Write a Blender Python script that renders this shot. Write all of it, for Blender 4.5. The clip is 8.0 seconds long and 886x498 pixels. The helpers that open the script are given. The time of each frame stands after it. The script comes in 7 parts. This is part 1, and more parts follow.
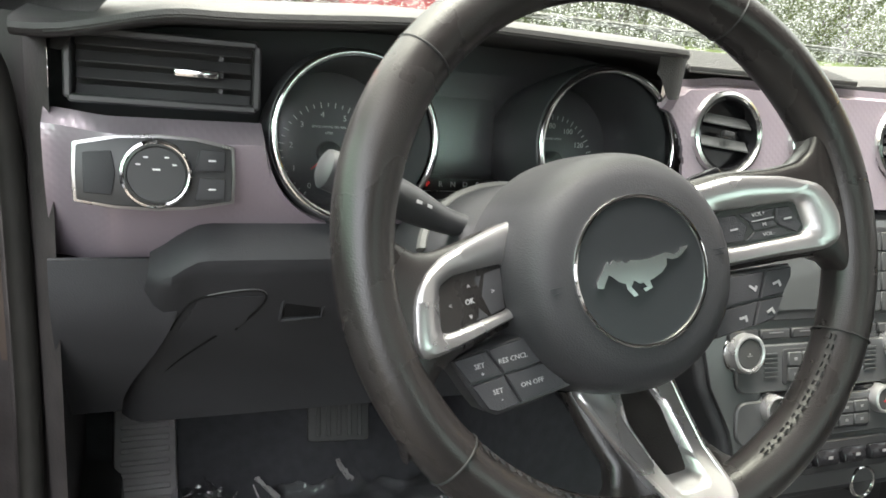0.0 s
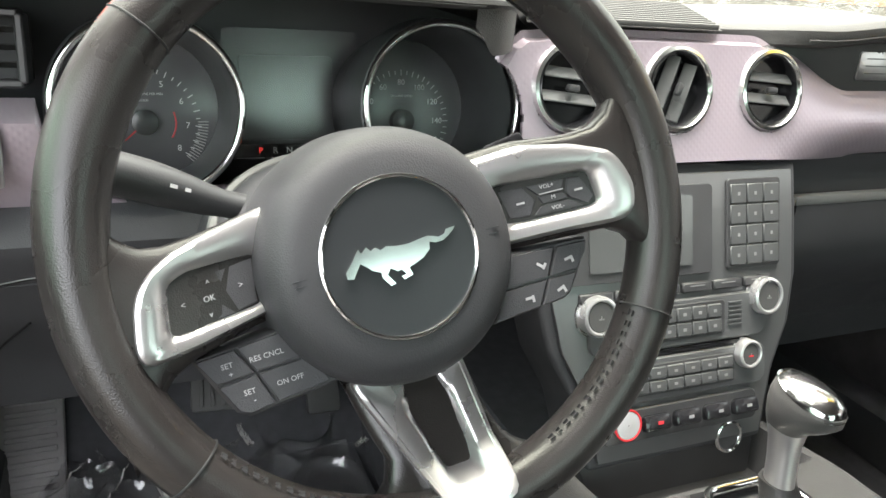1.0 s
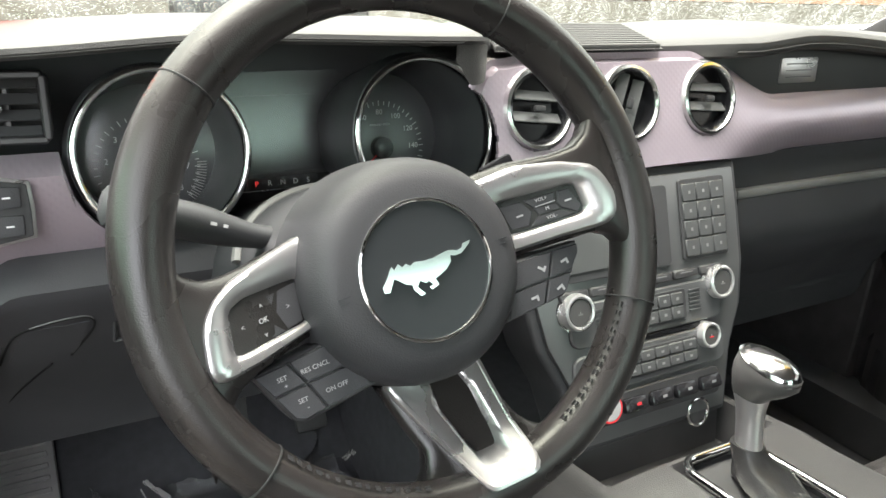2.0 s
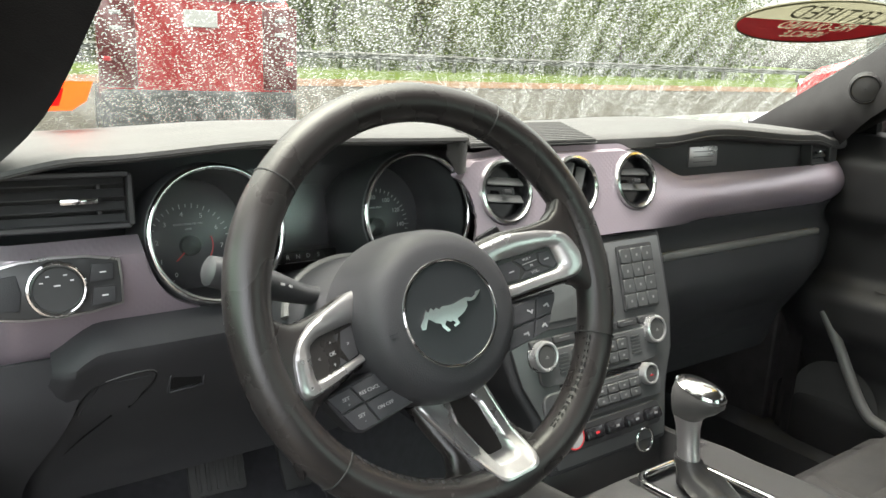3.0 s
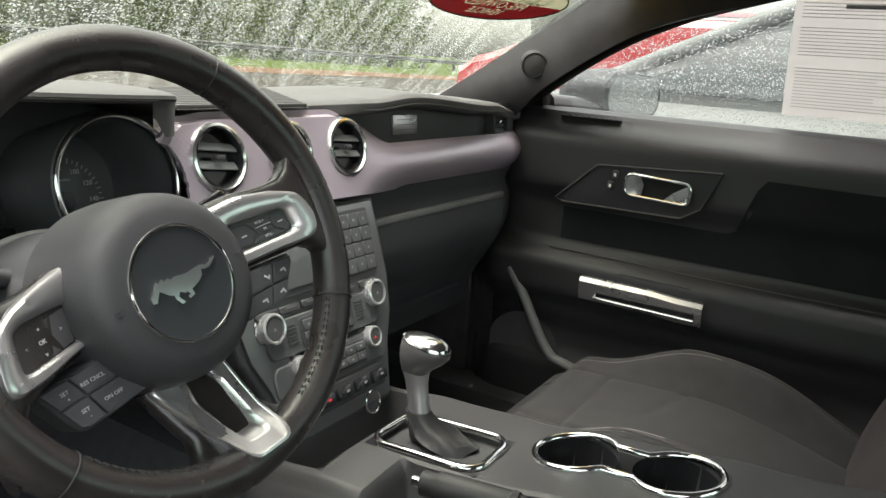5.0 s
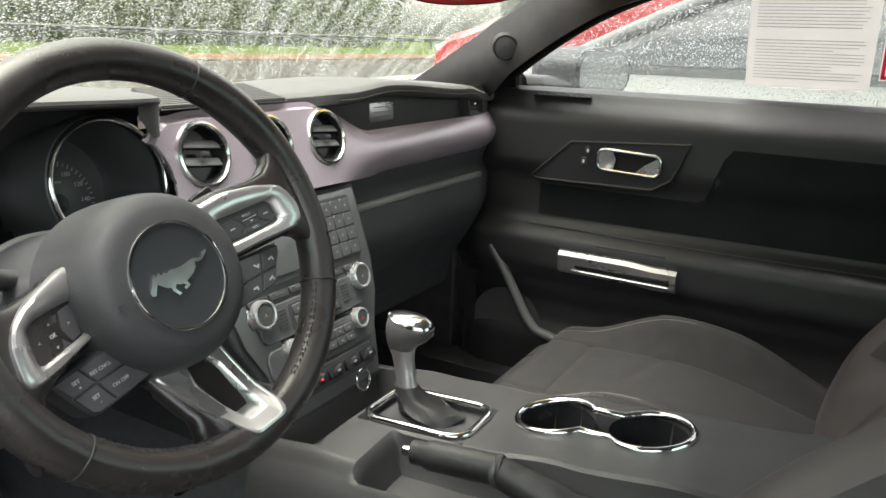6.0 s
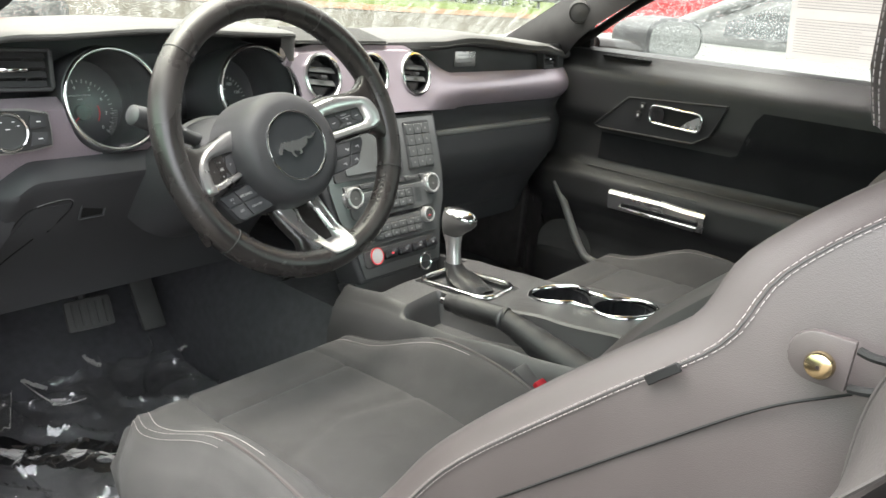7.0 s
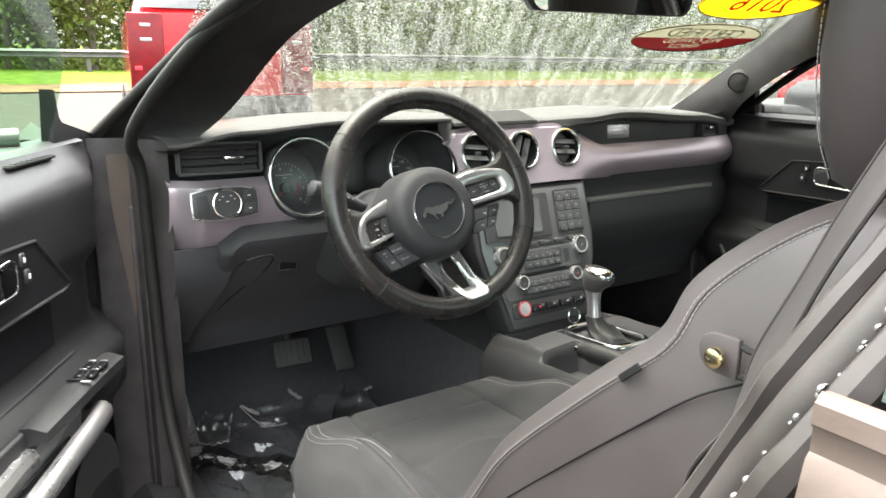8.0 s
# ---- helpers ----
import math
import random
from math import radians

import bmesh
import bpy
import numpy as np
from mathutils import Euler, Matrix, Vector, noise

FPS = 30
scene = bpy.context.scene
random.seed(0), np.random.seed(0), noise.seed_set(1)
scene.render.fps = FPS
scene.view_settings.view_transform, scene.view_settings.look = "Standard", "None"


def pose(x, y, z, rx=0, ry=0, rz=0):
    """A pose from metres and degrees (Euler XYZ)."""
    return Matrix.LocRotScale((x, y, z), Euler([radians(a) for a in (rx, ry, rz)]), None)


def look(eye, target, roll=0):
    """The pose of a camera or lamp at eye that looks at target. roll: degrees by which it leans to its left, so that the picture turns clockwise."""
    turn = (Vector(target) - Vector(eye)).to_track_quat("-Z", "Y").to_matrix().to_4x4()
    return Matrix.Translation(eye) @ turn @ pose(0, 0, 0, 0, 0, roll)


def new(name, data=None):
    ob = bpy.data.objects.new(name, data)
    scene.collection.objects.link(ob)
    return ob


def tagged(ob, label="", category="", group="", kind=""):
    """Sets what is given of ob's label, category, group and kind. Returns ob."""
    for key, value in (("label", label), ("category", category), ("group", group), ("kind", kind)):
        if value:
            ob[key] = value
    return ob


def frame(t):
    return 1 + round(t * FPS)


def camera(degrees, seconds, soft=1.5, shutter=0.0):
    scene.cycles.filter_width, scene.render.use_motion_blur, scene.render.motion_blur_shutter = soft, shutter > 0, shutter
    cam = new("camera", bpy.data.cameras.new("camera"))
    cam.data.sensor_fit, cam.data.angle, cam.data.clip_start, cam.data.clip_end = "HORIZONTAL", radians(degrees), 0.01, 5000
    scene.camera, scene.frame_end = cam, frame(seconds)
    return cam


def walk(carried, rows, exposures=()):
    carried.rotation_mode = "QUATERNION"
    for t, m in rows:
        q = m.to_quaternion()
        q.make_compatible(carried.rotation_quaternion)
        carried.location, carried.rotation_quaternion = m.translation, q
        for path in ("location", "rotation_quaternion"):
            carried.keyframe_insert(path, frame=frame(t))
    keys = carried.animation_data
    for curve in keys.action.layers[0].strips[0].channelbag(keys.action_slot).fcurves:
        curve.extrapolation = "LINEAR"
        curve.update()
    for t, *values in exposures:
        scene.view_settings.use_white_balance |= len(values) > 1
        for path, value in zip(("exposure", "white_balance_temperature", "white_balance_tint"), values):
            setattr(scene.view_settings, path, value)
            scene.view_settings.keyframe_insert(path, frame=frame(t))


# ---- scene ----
cam = camera(60.6, 8.0, shutter=0.12)
PATH = [
    (0, (-0.63, -0.253, 0.998), (0.097, 1.508, 0.39), 6.6),
    (0.2, (-0.587, -0.247, 0.989), (0.119, 1.498, 0.312), 7.7),
    (0.5, (-0.538, -0.241, 0.995), (0.187, 1.466, 0.247), 7.3),
    (1, (-0.497, -0.259, 1.024), (0.275, 1.425, 0.271), 5.3),
    (1.2, (-0.497, -0.254, 1.031), (0.284, 1.433, 0.292), 4.2),
    (2.3, (-0.628, -0.322, 1.058), (0.369, 1.275, 0.384), 2.3),
    (2.5, (-0.673, -0.348, 1.07), (0.372, 1.24, 0.447), 2.0),
    (3, (-0.712, -0.388, 1.068), (0.409, 1.194, 0.579), 2.3),
    (3.5, (-0.721, -0.381, 1.056), (0.508, 1.139, 0.634), 3.1),
    (3.8, (-0.721, -0.372, 1.055), (0.697, 0.973, 0.636), 3.4),
    (4, (-0.723, -0.372, 1.04), (0.817, 0.835, 0.622), 3.8),
    (4.5, (-0.732, -0.358, 1.035), (0.895, 0.71, 0.576), 4.6),
    (4.7, (-0.727, -0.342, 1.034), (0.931, 0.674, 0.564), 5.1),
    (5.8, (-0.75, -0.363, 1.056), (0.953, 0.563, 0.565), 2.9),
    (6, (-0.763, -0.374, 1.053), (0.919, 0.569, 0.522), 2.0),
    (6.5, (-0.878, -0.488, 1.071), (0.766, 0.455, 0.434), 3.0),
    (6.7, (-0.93, -0.578, 1.074), (0.666, 0.436, 0.423), 3.6),
    (7, (-0.988, -0.652, 1.067), (0.5, 0.519, 0.422), 5.2),
    (7.5, (-0.976, -0.756, 1.067), (0.32, 0.674, 0.542), 5.5),
    (8, (-1.006, -0.864, 1.094), (0.087, 0.736, 0.602), 0.8),
]
# the camera's own exposure as it turns to and from the windows
EXPOSE = [(0, 3.78), (0.5, 4.18), (1.0, 4.12), (2.5, 3.8), (3.0, 3.55), (3.5, 3.38), (4.5, 3.16), (6.0, 3.42), (6.5, 3.74), (7.0, 3.88), (7.5, 3.9), (8, 3.7)]
walk(cam, [(t, look(eye, target, roll)) for t, eye, target, roll in PATH], EXPOSE)

# ---- world, sun and light ----
world = bpy.data.worlds.new("overcast_sky")
scene.world = world
world.use_nodes = True
wn, wl = world.node_tree.nodes, world.node_tree.links
sky = wn.new("ShaderNodeTexSky")
sky.sky_type, sky.sun_disc = "NISHITA", False
sky.sun_elevation, sky.sun_rotation = radians(74), radians(-10)
sky.air_density, sky.dust_density, sky.ozone_density = 1.0, 5.0, 1.0
hsv = wn.new("ShaderNodeHueSaturation")
hsv.inputs["Saturation"].default_value = 0.25
wl.new(sky.outputs["Color"], hsv.inputs["Color"])
cast = wn.new("ShaderNodeMixRGB")
cast.blend_type, cast.inputs["Fac"].default_value, cast.inputs["Color2"].default_value = "MULTIPLY", 1.0, (1.01, 1.0, 0.97, 1)
wl.new(hsv.outputs["Color"], cast.inputs["Color1"])
wl.new(cast.outputs["Color"], wn["Background"].inputs["Color"])
wn["Background"].inputs["Strength"].default_value = 0.15
sun = new("sun", bpy.data.lights.new("sun", "SUN"))
sun.data.energy, sun.data.angle, sun.data.color = 0.8, radians(75), (1.0, 0.98, 0.95)
sun.matrix_world = look((0, 0, 0), (0.05, -0.28, -1.0))


# ---- mesh helpers ----
W = {}


def thing(name, label, category, at=Matrix(), group="", kind=""):
    ob = new(name)
    ob.empty_display_size = 0.05
    m = at if isinstance(at, Matrix) else Matrix.Translation(at)
    ob.matrix_world = m
    W[ob] = m.copy()
    return tagged(ob, label, category, group, kind)


def finish(name, bm, mat, angle=38):
    bmesh.ops.recalc_face_normals(bm, faces=bm.faces)
    limit = radians(angle)
    for e in bm.edges:
        if len(e.link_faces) == 2:
            e.smooth = e.calc_face_angle(0) < limit
    for f in bm.faces:
        f.smooth = True
    me = bpy.data.meshes.new(name)
    bm.to_mesh(me)
    bm.free()
    me.materials.append(mat)
    return me


def part(name, bm, mat, parent, label="", world_space=False, angle=38, slide=None):
    """One mesh under a thing or a part. world_space: the mesh is given in world coordinates."""
    if slide:
        bm.transform(slide)
    if world_space:
        bm.transform(W[parent].inverted())
    ob = new(name, finish(name, bm, mat, angle))
    ob.parent = parent
    W[ob] = W[parent]
    return tagged(ob, label)


def solo(name, bm, mat, label, category, group="", kind="", angle=38):
    """A thing or a piece of the setting that is one mesh, given in world coordinates."""
    ob = new(name, finish(name, bm, mat, angle))
    W[ob] = Matrix()
    return tagged(ob, label, category, group, kind)


def shift(bm, m):
    bm.transform(m)
    return bm


def join(*bms):
    out = bmesh.new()
    for b in bms:
        me = bpy.data.meshes.new("tmp")
        b.to_mesh(me)
        b.free()
        out.from_mesh(me)
        bpy.data.meshes.remove(me)
    return out


def box(sx, sy, sz, c=(0, 0, 0), bev=0.0, seg=2):
    bm = bmesh.new()
    bmesh.ops.create_cube(bm, size=1)
    bmesh.ops.scale(bm, vec=(sx, sy, sz), verts=bm.verts)
    if bev:
        bmesh.ops.bevel(bm, geom=bm.edges[:], offset=bev, segments=seg, profile=0.5, affect="EDGES")
    bmesh.ops.translate(bm, vec=c, verts=bm.verts)
    return bm


def loft(rows, close=False, cap=False, loop=False):
    """A skin over rows of points. close: each row is a ring; loop: the last row joins the first; cap: ends are filled."""
    bm = bmesh.new()
    grid = [[bm.verts.new(p) for p in r] for r in rows]
    n = len(grid[0])
    pairs = list(zip(grid, grid[1:])) + ([(grid[-1], grid[0])] if loop else [])
    for a, b in pairs:
        for i in range(n if close else n - 1):
            j = (i + 1) % n
            bm.faces.new((a[i], a[j], b[j], b[i]))
    if cap:
        bm.faces.new(grid[0])
        bm.faces.new(grid[-1])
    return bm


def lathe(profile, seg=40, cap=True):
    """Turned about z: profile of (radius, z)."""
    rows = [[(r * math.cos(2 * math.pi * k / seg), r * math.sin(2 * math.pi * k / seg), z) for k in range(seg)] for r, z in profile]
    return loft(rows, close=True, cap=cap)


def ring(major, minor, seg=64, sub=12, flat=1.0):
    rows = []
    for i in range(seg):
        a = 2 * math.pi * i / seg
        rows.append([((major + minor * math.cos(b)) * math.cos(a), (major + minor * math.cos(b)) * math.sin(a), minor * flat * math.sin(b))
                     for b in (2 * math.pi * k / sub for k in range(sub))])
    return loft(rows, close=True, loop=True)


def smooth_line(pts, n=8):
    """A Catmull-Rom line through pts, n steps a span."""
    p = [Vector(q) for q in pts]
    p = [p[0] * 2 - p[1]] + p + [p[-1] * 2 - p[-2]]
    out = []
    for i in range(1, len(p) - 2):
        for k in range(n):
            t = k / n
            a, b, c, d = p[i - 1], p[i], p[i + 1], p[i + 2]
            out.append(0.5 * ((2 * b) + (c - a) * t + (2 * a - 5 * b + 4 * c - d) * t * t + (3 * b - a - 3 * c + d) * t ** 3))
    out.append(p[-2])
    return out


def tube(pts, r, seg=10, closed=False, oval=1.0, cap=True):
    """A round bar along pts; r: a radius or one for each point; oval: height over width of the section."""
    pts = [Vector(p) for p in pts]
    n = len(pts)
    rad = r if isinstance(r, (list, tuple)) else [r] * n
    rows, nrm = [], None
    for i in range(n):
        a = pts[(i - 1) % n] if closed or i else pts[0]
        b = pts[(i + 1) % n] if closed or i < n - 1 else pts[-1]
        t = (b - a).normalized()
        if nrm is None:
            nrm = t.orthogonal().normalized() if abs(t.z) > 0.9 else Vector((0, 0, 1)).cross(t).normalized()
        nrm = (nrm - t * nrm.dot(t)).normalized()
        bi = t.cross(nrm)
        rows.append([pts[i] + rad[i] * (nrm * math.cos(c) + bi * math.sin(c) * oval) for c in (2 * math.pi * k / seg for k in range(seg))])
    return loft(rows, close=True, cap=cap and not closed, loop=closed)


def prism(outline, depth, bev=0.0, seg=2, c=(0, 0, 0)):
    """An outline in x, y raised along z, with rounded rims."""
    bm = bmesh.new()
    f = bm.faces.new([bm.verts.new((x, y, 0)) for x, y in outline])
    got = bmesh.ops.extrude_face_region(bm, geom=[f])
    bmesh.ops.translate(bm, vec=(0, 0, depth), verts=[v for v in got["geom"] if isinstance(v, bmesh.types.BMVert)])
    if bev:
        bmesh.ops.bevel(bm, geom=bm.edges[:], offset=bev, segments=seg, profile=0.5, affect="EDGES", clamp_overlap=True)
    bmesh.ops.translate(bm, vec=c, verts=bm.verts)
    return bm


def sheet(f, us, vs, thick=0.0):
    """A sheet f(u, v) over a grid, given a thickness."""
    bm = loft([[f(u, v) for v in vs] for u in us])
    if thick:
        bmesh.ops.recalc_face_normals(bm, faces=bm.faces)
        bmesh.ops.solidify(bm, geom=bm.faces[:], thickness=thick)
    return bm


def dashes(pts, r, on=0.0036, off=0.0012):
    """A row of stitches along pts."""
    pts = [Vector(p) for p in pts]
    bm = bmesh.new()
    step, run = on + off, 0.0
    for a, b in zip(pts, pts[1:]):
        d = b - a
        L = d.length
        if L < 1e-6:
            continue
        d /= L
        s = d.orthogonal().normalized()
        q = d.cross(s)
        while run < L:
            p0, p1 = a + d * run, a + d * min(run + on, L + on * 0.5)
            ring0 = [bm.verts.new(p0 + (s * i + q * j) * r * 0.6) for i, j in ((1, 0), (0, 1), (-1, 0), (0, -1))]
            ring1 = [bm.verts.new(p1 + (s * i + q * j) * r) for i, j in ((1, 0), (0, 1), (-1, 0), (0, -1))]
            for k in range(4):
                bm.faces.new((ring0[k], ring0[(k + 1) % 4], ring1[(k + 1) % 4], ring1[k]))
            bm.faces.new(ring0)
            bm.faces.new(ring1)
            run += step
        run -= L
    return bm


def span(a, b, n):
    return [a + (b - a) * k / (n - 1) for k in range(n)]


def ease(x, a, b):
    t = min(1.0, max(0.0, (x - a) / (b - a)))
    return t * t * (3 - 2 * t)


def rounded(w, h, r, n=5):
    """A rectangle's outline with round corners."""
    out = []
    for sx, sy, a0 in ((1, 1, 0), (-1, 1, 90), (-1, -1, 180), (1, -1, 270)):
        for k in range(n + 1):
            a = radians(a0 + 90 * k / n)
            out.append((sx * (w / 2 - r) + r * math.cos(a), sy * (h / 2 - r) + r * math.sin(a)))
    return out


def along(p):
    """Piecewise straight: a function through (x, y) pairs, eased at the knots."""
    def f(x):
        if x <= p[0][0]:
            return p[0][1]
        for (a, u), (b, v) in zip(p, p[1:]):
            if x <= b:
                return u + (v - u) * ease(x, a, b)
        return p[-1][1]
    return f


def glyphs(text, size, mat, parent, m, name="lettering", label="", spread=1.0, depth=0.00025):
    """Raised lettering in the built-in font, as a mesh; m: its pose under the parent."""
    cu = bpy.data.curves.new(name, "FONT")
    cu.body, cu.size, cu.extrude, cu.align_x, cu.align_y, cu.space_character = text, size, depth, "CENTER", "CENTER", spread
    cu.resolution_u = 2
    tmp = bpy.data.objects.new("tmp", cu)
    me = bpy.data.meshes.new_from_object(tmp)
    bpy.data.objects.remove(tmp)
    bpy.data.curves.remove(cu)
    me.name = name
    me.transform(m)
    me.materials.clear()
    me.materials.append(mat)
    ob = new(name, me)
    ob.parent = parent
    W[ob] = W[parent]
    return tagged(ob, label)


# ---- materials ----
def material(name, color, rough=0.5, metal=0.0, grain=0.0, scale=400.0, bump=0.0, vary=0.0, vscale=12.0, coat=0.0, spec=0.5, sheen=0.0, rvary=0.0):
    """A surface with mottling (vary, vscale), and fine relief (bump, scale)."""
    m = bpy.data.materials.new(name)
    m.use_nodes = True
    n, l = m.node_tree.nodes, m.node_tree.links
    b = n["Principled BSDF"]
    b.inputs["Base Color"].default_value = (*color, 1)
    b.inputs["Roughness"].default_value, b.inputs["Metallic"].default_value = rough, metal
    b.inputs["Coat Weight"].default_value, b.inputs["Specular IOR Level"].default_value = coat, spec
    b.inputs["Sheen Weight"].default_value = sheen
    co = n.new("ShaderNodeTexCoord")
    if vary or rvary:
        t = n.new("ShaderNodeTexNoise")
        t.inputs["Scale"].default_value, t.inputs["Detail"].default_value = vscale, 5
        l.new(co.outputs["Object"], t.inputs["Vector"])
        if vary:
            r = n.new("ShaderNodeValToRGB")
            r.color_ramp.elements[0].position, r.color_ramp.elements[1].position = 0.3, 0.7
            r.color_ramp.elements[0].color = (*[c * (1 - vary) for c in color], 1)
            r.color_ramp.elements[1].color = (*[min(1, c * (1 + vary)) for c in color], 1)
            l.new(t.outputs["Fac"], r.inputs["Fac"])
            l.new(r.outputs["Color"], b.inputs["Base Color"])
        if rvary:
            mr = n.new("ShaderNodeMapRange")
            mr.inputs["To Min"].default_value, mr.inputs["To Max"].default_value = rough - rvary, rough + rvary
            mr.inputs["From Min"].default_value, mr.inputs["From Max"].default_value = 0.3, 0.7
            l.new(t.outputs["Fac"], mr.inputs["Value"])
            l.new(mr.outputs["Result"], b.inputs["Roughness"])
    if bump:
        v = n.new("ShaderNodeTexVoronoi" if grain else "ShaderNodeTexNoise")
        v.inputs["Scale"].default_value = scale
        l.new(co.outputs["Object"], v.inputs["Vector"])
        bp = n.new("ShaderNodeBump")
        bp.inputs["Strength"].default_value, bp.inputs["Distance"].default_value = bump, 0.001
        l.new(v.outputs["Distance" if grain else "Fac"], bp.inputs["Height"])
        l.new(bp.outputs["Normal"], b.inputs["Normal"])
    return m


dash_pad = material("dash_pad", (0.056, 0.054, 0.052), 0.6, grain=1, scale=900, bump=0.35, vary=0.12, rvary=0.06)
dark_plastic = material("dark_plastic", (0.047, 0.047, 0.050), 0.6, spec=0.3, grain=1, scale=1100, bump=0.25, vary=0.15, rvary=0.08)
gloss_black = material("gloss_black", (0.012, 0.012, 0.013), 0.18, vary=0.1, rvary=0.05)
panel_black = material("panel_black", (0.042, 0.042, 0.043), 0.4, vary=0.2, rvary=0.08, bump=0.05, scale=700)
leather = material("leather", (0.020, 0.018, 0.017), 0.27, grain=1, scale=1100, bump=0.13, vary=0.2, vscale=18, rvary=0.1)
rubber = material("rubber", (0.048, 0.047, 0.046), 0.75, bump=0.2, scale=500, vary=0.2)
chrome = material("chrome", (0.82, 0.82, 0.82), 0.08, 1.0, rvary=0.03)
chrome_soft = material("chrome_soft", (0.80, 0.80, 0.79), 0.2, 1.0, rvary=0.06)
satin = material("satin_silver", (0.54, 0.53, 0.525), 0.30, 0.9, bump=0.03, scale=1500, rvary=0.06)
white_mark = material("white_mark", (0.75, 0.75, 0.75), 0.6, bump=0.02, scale=300)
faint_mark = material("faint_mark", (0.22, 0.22, 0.22), 0.6, bump=0.02, scale=300)
red_mark = material("red_mark", (0.7, 0.03, 0.04), 0.5, bump=0.02, scale=300)
carpet = material("carpet", (0.068, 0.068, 0.073), 0.95, bump=0.4, scale=900, vary=0.12, vscale=60)
headliner = material("headliner", (0.34, 0.335, 0.33), 0.9, bump=0.3, scale=1200, vary=0.08)
cover_black = material("cover_black", (0.035, 0.035, 0.037), 0.55, spec=0.35, grain=1, scale=1000, bump=0.16, vary=0.12, rvary=0.06)
emblem_black = material("emblem_black", (0.017, 0.018, 0.020), 0.42, spec=0.4, vary=0.1, bump=0.04, scale=900)
lace_dark = material("lace_dark", (0.020, 0.020, 0.020), 0.6, bump=0.3, scale=1500)
stalk_grey = material("stalk_grey", (0.042, 0.043, 0.044), 0.45, vary=0.12, rvary=0.06, bump=0.1, scale=900)
lid_grey = material("lid_grey", (0.13, 0.13, 0.125), 0.45, vary=0.1)
stitch = material("stitch", (0.27, 0.245, 0.24), 0.8, bump=0.3, scale=1500)


# trim: pale violet-grey lacquer over a fine diagonal weave
def weave_trim():
    m = material("weave_trim", (0.405, 0.345, 0.385), 0.33, 0.55, vary=0.06, vscale=8)
    n, l = m.node_tree.nodes, m.node_tree.links
    b = n["Principled BSDF"]
    co = n.new("ShaderNodeTexCoord")
    mp = n.new("ShaderNodeMapping")
    mp.inputs["Rotation"].default_value = (0, radians(45), 0)
    l.new(co.outputs["Object"], mp.inputs["Vector"])
    waves = []
    for d in ("X", "Z"):
        w = n.new("ShaderNodeTexWave")
        w.bands_direction, w.inputs["Scale"].default_value = d, 60
        l.new(mp.outputs["Vector"], w.inputs["Vector"])
        waves.append(w)
    mul = n.new("ShaderNodeMath")
    mul.operation = "MULTIPLY"
    l.new(waves[0].outputs["Fac"], mul.inputs[0])
    l.new(waves[1].outputs["Fac"], mul.inputs[1])
    bp = n.new("ShaderNodeBump")
    bp.inputs["Strength"].default_value, bp.inputs["Distance"].default_value = 0.25, 0.0006
    l.new(mul.outputs[0], bp.inputs["Height"])
    l.new(bp.outputs["Normal"], b.inputs["Normal"])
    b.inputs["Coat Weight"].default_value, b.inputs["Coat Roughness"].default_value = 0.4, 0.25
    return m


trim_mat = weave_trim()

# ---- the car's shell ----
def glass_point(x, z):
    """The windscreen's inner face."""
    return Vector((x, 0.645 - (z - 0.955) / 0.53 - 0.13 * x * x, z))


# ---- dashboard ----
dashboard = thing("dashboard", "dark grained dashboard with pale violet-grey woven trim", "dashboard", (0, 0.45, 0.78))

lip_y = along([(-0.70, 0.30), (-0.60, 0.28), (-0.225, 0.275), (-0.125, 0.385), (0.05, 0.375), (0.17, 0.315), (0.55, 0.318), (0.70, 0.345)])
lip_z = along([(-0.70, 0.962), (-0.60, 0.981), (-0.42, 0.991), (-0.225, 0.988), (-0.125, 0.972), (0.05, 0.968), (0.17, 0.977), (0.28, 0.985), (0.55, 0.970), (0.70, 0.953)])


def pad_row(x):
    yf, zf = lip_y(x), lip_z(x)
    yb = 0.69 - 0.13 * x * x
    pts = [(yb, 0.945)] + [(yf + (yb - yf) * t, zf + (0.958 - zf) * t ** 2 + 0.006 * math.sin(math.pi * t)) for t in (0.9, 0.7, 0.5, 0.3, 0.14, 0.06)]
    q = 0.5 + 0.5 * ease(x, -0.20, -0.10)   # a thinner lip over the dials
    pts += [(yf + 0.008, zf), (yf + 0.001, zf - 0.005 * q), (yf, zf - 0.012 * q), (yf + 0.003, zf - 0.019 * q), (yf + 0.012, zf - 0.023 * q), (0.47, zf - 0.026)]
    return [(x, y, z) for y, z in pts]


part("upper_pad", loft([pad_row(x) for x in span(-0.71, 0.72, 96)]), dash_pad, dashboard, "soft dark grained pad with a stitched lip", True)
part("stitch_seam", tube([(x, lip_y(x) + 0.0005, lip_z(x) - 0.0075) for x in span(-0.69, -0.235, 60)], 0.0005, 6), dash_pad, dashboard, "", True)
part("stitch_seam", tube([(x, lip_y(x) + 0.0005, lip_z(x) - 0.0145) for x in span(0.15, 0.69, 60)], 0.0011, 6), dash_pad, dashboard, "", True)

display_black = material("backing_black", (0.075, 0.078, 0.082), 0.45, vary=0.1)
cheek_black = material("cheek_black", (0.012, 0.012, 0.012), 0.7, spec=0.2, vary=0.2)
